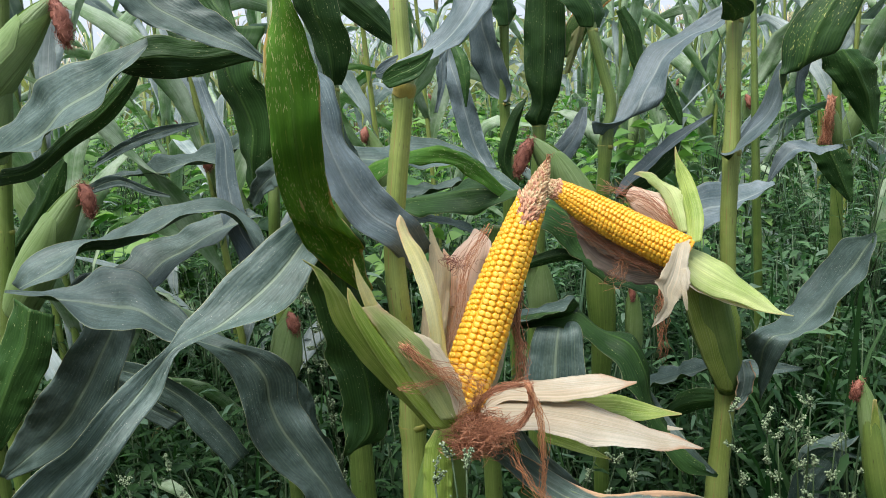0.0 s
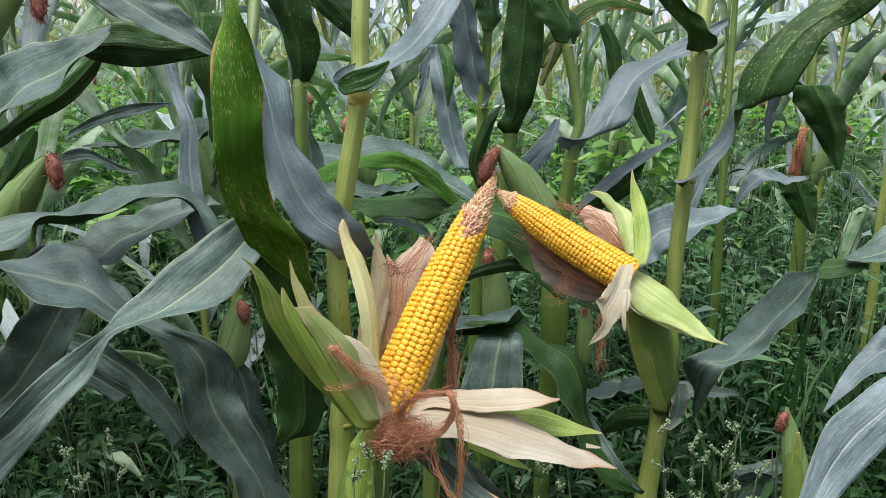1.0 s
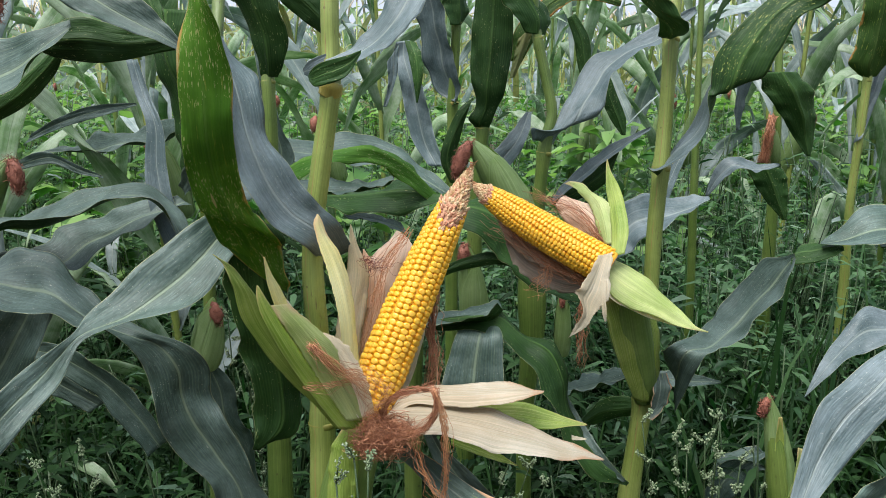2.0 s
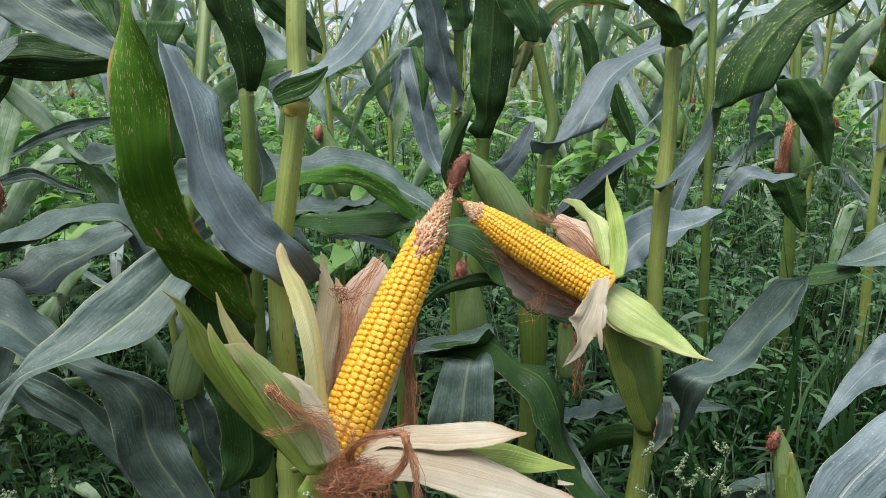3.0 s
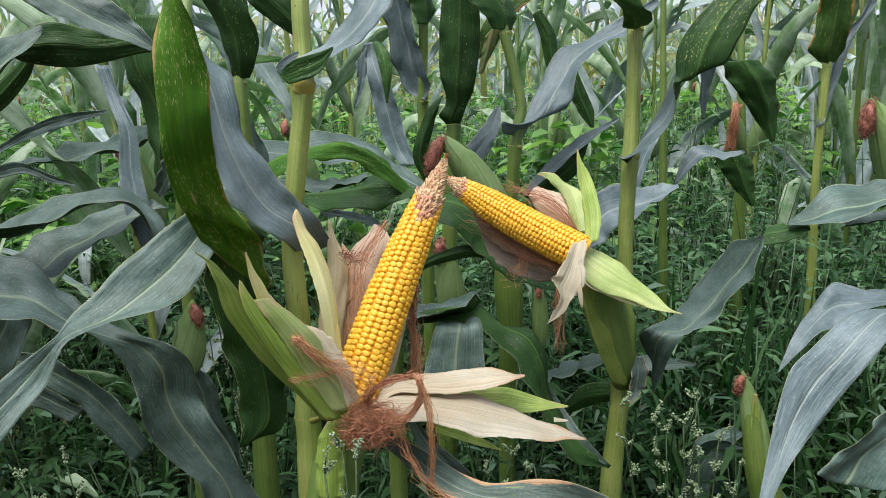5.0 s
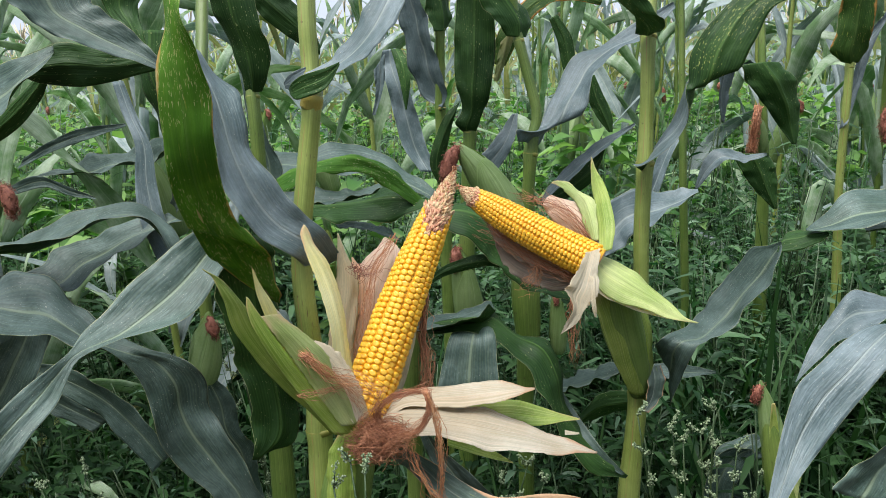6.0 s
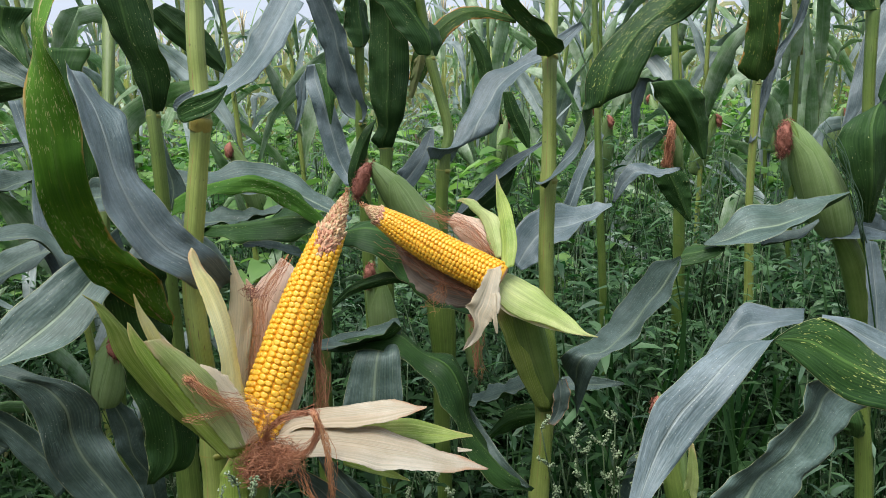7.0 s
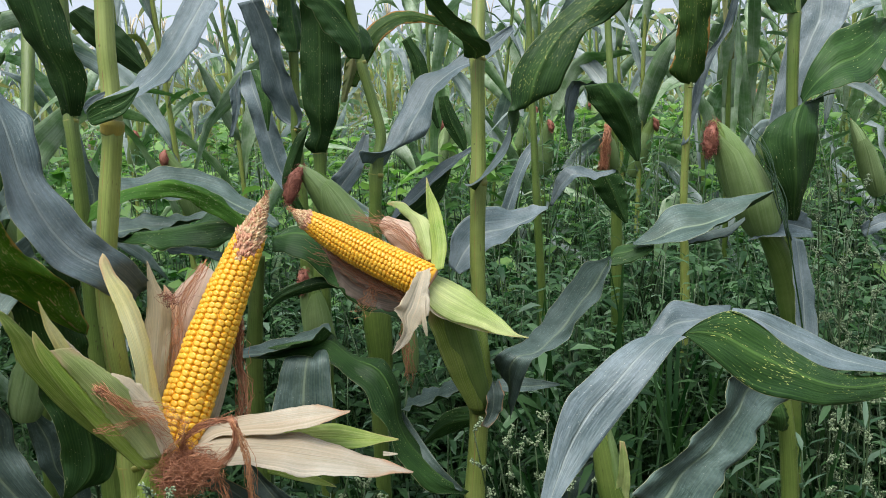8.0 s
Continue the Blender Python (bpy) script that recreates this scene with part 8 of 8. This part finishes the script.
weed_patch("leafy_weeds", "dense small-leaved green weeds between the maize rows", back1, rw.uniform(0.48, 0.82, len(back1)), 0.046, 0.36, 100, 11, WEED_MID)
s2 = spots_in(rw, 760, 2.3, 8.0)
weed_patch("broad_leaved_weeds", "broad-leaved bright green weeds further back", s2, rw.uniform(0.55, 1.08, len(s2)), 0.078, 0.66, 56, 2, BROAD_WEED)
s3 = spots_in(rw, 700, 1.1, 3.4)
weed_patch("slender_weeds", "slender narrow-leaved weeds under the maize", s3, rw.uniform(0.4, 0.8, len(s3)), 0.046, 0.17, 74, 3, WEED_LEAF_SHADED)
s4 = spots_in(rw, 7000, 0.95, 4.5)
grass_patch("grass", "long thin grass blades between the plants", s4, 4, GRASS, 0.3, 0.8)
s7 = [(x, y) for x, y in zip(rw.uniform(0.3, 1.75, 260), rw.uniform(1.45, 2.7, 260))]
weed_patch("pale_weeds", "pale green narrow-leaved weeds beside the row", s7, rw.uniform(0.5, 0.88, len(s7)), 0.052, 0.26, 62, 7, WEED_MID)
s6 = [(x, y) for x, y in zip(rw.uniform(-6, 6, 5000), rw.uniform(-6, 1.0, 5000)) if y < 0.62 or abs(x) > 0.75 * y + 0.3]
grass_patch("grass", "short grass on the trodden ground", s6, 6, GRASS, 0.1, 0.32)
s5 = spots_in(rw, 420, 0.72, 1.4, 0.66, 0.25)
weed_patch("slender_weeds", "low narrow-leaved weeds at the foot of the stalks", s5, rw.uniform(0.28, 0.58, len(s5)), 0.036, 0.3, 72, 5, WEED_LEAF_SHADED)


s8 = [(x, y) for x, y in zip(rw.uniform(0.42, 1.0, 130), rw.uniform(1.25, 1.75, 130))]
grass_patch("grass", "broad green grass blades beside the row", s8, 8, GRASS, 0.75, 1.12, (0.005, 0.009))


s9 = spots_in(rw, 420, 2.0, 4.6)
weed_patch("slender_weeds", "tall slender pale green weeds between the rows", s9, rw.uniform(0.75, 1.16, len(s9)), 0.052, 0.17, 46, 9, WEED_MID)
s10 = spots_in(rw, 2600, 1.9, 5.5)
grass_patch("grass", "tall pale grass stems among the weeds", s10, 10, WEED_MID, 0.7, 1.2, (0.002, 0.005))


# ---- seed-bearing weeds in front ----
def seed_weed(foot, tips, label, seed, bead=0.0017):
    """A branching weed whose twigs carry clusters of small pale seeds."""
    r = np.random.default_rng(seed)
    foot = np.asarray(foot, float)
    ob = thing("seeding_weed", foot, label, "weed", "weeds with pale seed heads")
    stems, beads = [], []
    kv = [(1, 0, 0), (-1, 0, 0), (0, 1, 0), (0, -1, 0), (0, 0, 1), (0, 0, -1)]
    kf = [(0, 2, 4), (2, 1, 4), (1, 3, 4), (3, 0, 4), (2, 0, 5), (1, 2, 5), (3, 1, 5), (0, 3, 5)]
    lv = []
    for tip in tips:
        tip = np.asarray(tip, float)
        mid = (foot + tip) / 2 + r.normal(0, 0.02, 3) + np.array([0, 0, 0.04])
        c = smooth_rows([(*foot, 0.003), (*mid, 0.0022), (*tip, 0.0008)], 16)
        v, f, uv = tube_arrays(c[:, :3], c[:, 3], 4)
        stems.append((v, f, uv, 0))
        for i in range(5, 17):
            for _ in range(2):
                a = c[i, :3]
                d = unit(r.normal(0, 1, 3) + (tip - mid) * 5) * r.uniform(0.008, 0.024)
                line = np.array([a, a + d * 0.5 + [0, 0, 0.003], a + d])
                v, f, uv = tube_arrays(line, np.array([0.0008, 0.0006, 0.0004]), 3)
                stems.append((v, f, uv, 0))
                for q in np.linspace(0.15, 1.0, 9):
                    o = a + d * q + r.normal(0, 0.0005, 3)
                    for _k in range(4):
                        beads.append((o + r.normal(0, bead * 0.8, 3) + np.array(kv) * (bead * r.uniform(0.6, 1.05)), kf, None, 0))
        for i in range(3, 15, 2):
            lv.append((c[i, :3], unit(r.normal(0, 1, 3) + [0, 0, 0.3])))
    part("stem", merged("stem", stems, [WEED_STEM]), ob)
    tagged(part("seed_head", merged("seed_head", beads, [SEED_HEAD]), ob, "clusters of tiny pale green seeds"), kind="stuff")
    b, d = np.array([x[0] for x in lv]), np.array([x[1] for x in lv])
    v, f = weed_leaves(r, b, d, r.uniform(0.025, 0.05, len(b)), r.uniform(0.006, 0.012, len(b)), 0.2)
    part("foliage", merged("foliage", [(v, f, None, 0)], [WEED_LEAF_SHADED]), ob)
    return ob


seed_weed((0.42, 1, 0), [(0.316, 0.97, 0.828), (0.356, 0.97, 0.813), (0.404, 0.97, 0.832), (0.389, 0.97, 0.804), (0.432, 0.97, 0.787), (0.409, 0.97, 0.761), (0.369, 0.97, 0.793), (0.459, 0.97, 0.75)], 'branching weed with pale green seed clusters beside a stalk', 1)
seed_weed((0.06, 0.68, 0), [(0.013, 0.665, 0.907), (0.027, 0.67, 0.926), (0.038, 0.67, 0.916)], 'small weed with pale seed clusters at the foot of the ear', 2, 0.0013)
seed_weed((0, 1.15, 0), [(0.01, 0.7, 0.861), (0.186, 0.95, 0.779), (0.168, 0.95, 0.8), (0.205, 0.95, 0.758)], 'weed with pale seed clusters under the ear', 3)
seed_weed((1, 1.35, 0), [(0.958, 1.38, 1.033), (1, 1.36, 0.948), (1.039, 1.36, 0.974), (0.975, 1.36, 0.853), (1.028, 1.36, 0.809), (1.063, 1.36, 0.896), (0.978, 1.36, 1.006), (1.025, 1.36, 1.032), (0.987, 1.35, 0.903), (1.045, 1.35, 0.841), (1.004, 1.35, 0.774)], 'tall weed with pale seed clusters', 4, 0.0018)
seed_weed((0.8, 1, 0), [(0.796, 1, 0.823), (0.827, 1, 0.865), (0.775, 1, 0.779), (0.844, 1, 0.773)], 'leafy weed with pale seed clusters', 5, 0.0018)
seed_weed((-0.3, 0.95, 0), [(-0.389, 0.95, 0.764), (-0.333, 0.95, 0.784), (-0.365, 0.95, 0.734)], 'weed with pale seed clusters among grass', 6)
seed_weed((-0.1, 1.1, 0), [(-0.188, 1.1, 0.934), (-0.175, 1.1, 0.903), (-0.198, 1.1, 0.903)], 'thin weed with pale seed clusters', 7)


def leafy_sprig(foot, tops, label, seed, size):
    """An upright weed with a whorl of narrow blue-green leaves at each tip."""
    r = np.random.default_rng(seed)
    foot = np.asarray(foot, float)
    ob = thing("leafy_weed", foot, label, "weed", "leafy weeds in front")
    stems, base, way = [], [], []
    for top in tops:
        top = np.asarray(top, float)
        mid = (foot + top) / 2 + r.normal(0, 0.01, 3)
        c = smooth_rows([(*foot, 0.003), (*mid, 0.0024), (*top, 0.0012)], 14)
        v, f, uv = tube_arrays(c[:, :3], c[:, 3], 5)
        stems.append((v, f, uv, 0))
        for i in range(8, 15):
            for k in range(3):
                a = 2.1 * k + 1.3 * i + r.normal(0, 0.3)
                base.append(c[i, :3])
                way.append((math.cos(a), math.sin(a), 0.15 + 0.16 * (i - 8)))
    part("stem", merged("stem", stems, [WEED_STEM]), ob)
    n = len(base)
    v, f = weed_leaves(r, np.array(base), np.array(way), r.uniform(0.7, 1.2, n) * size, r.uniform(0.16, 0.24, n) * size, 0.2)
    part("foliage", merged("foliage", [(v, f, None, 0)], [SPRIG]), ob)
    return ob


leafy_sprig((0.633, 0.98, 0), [(0.633, 0.980, 0.789), (0.673, 0.980, 0.766), (0.595, 0.950, 0.765)], 'upright weed with narrow blue-green leaves beside the young ear', 31, 0.045)
leafy_sprig((0.750, 1.02, 0), [(0.750, 1.020, 0.741)], 'upright weed with narrow blue-green leaves', 32, 0.045)
leafy_sprig((0.853, 1.05, 0), [(0.853, 1.050, 0.751)], 'upright weed with narrow blue-green leaves', 33, 0.05)
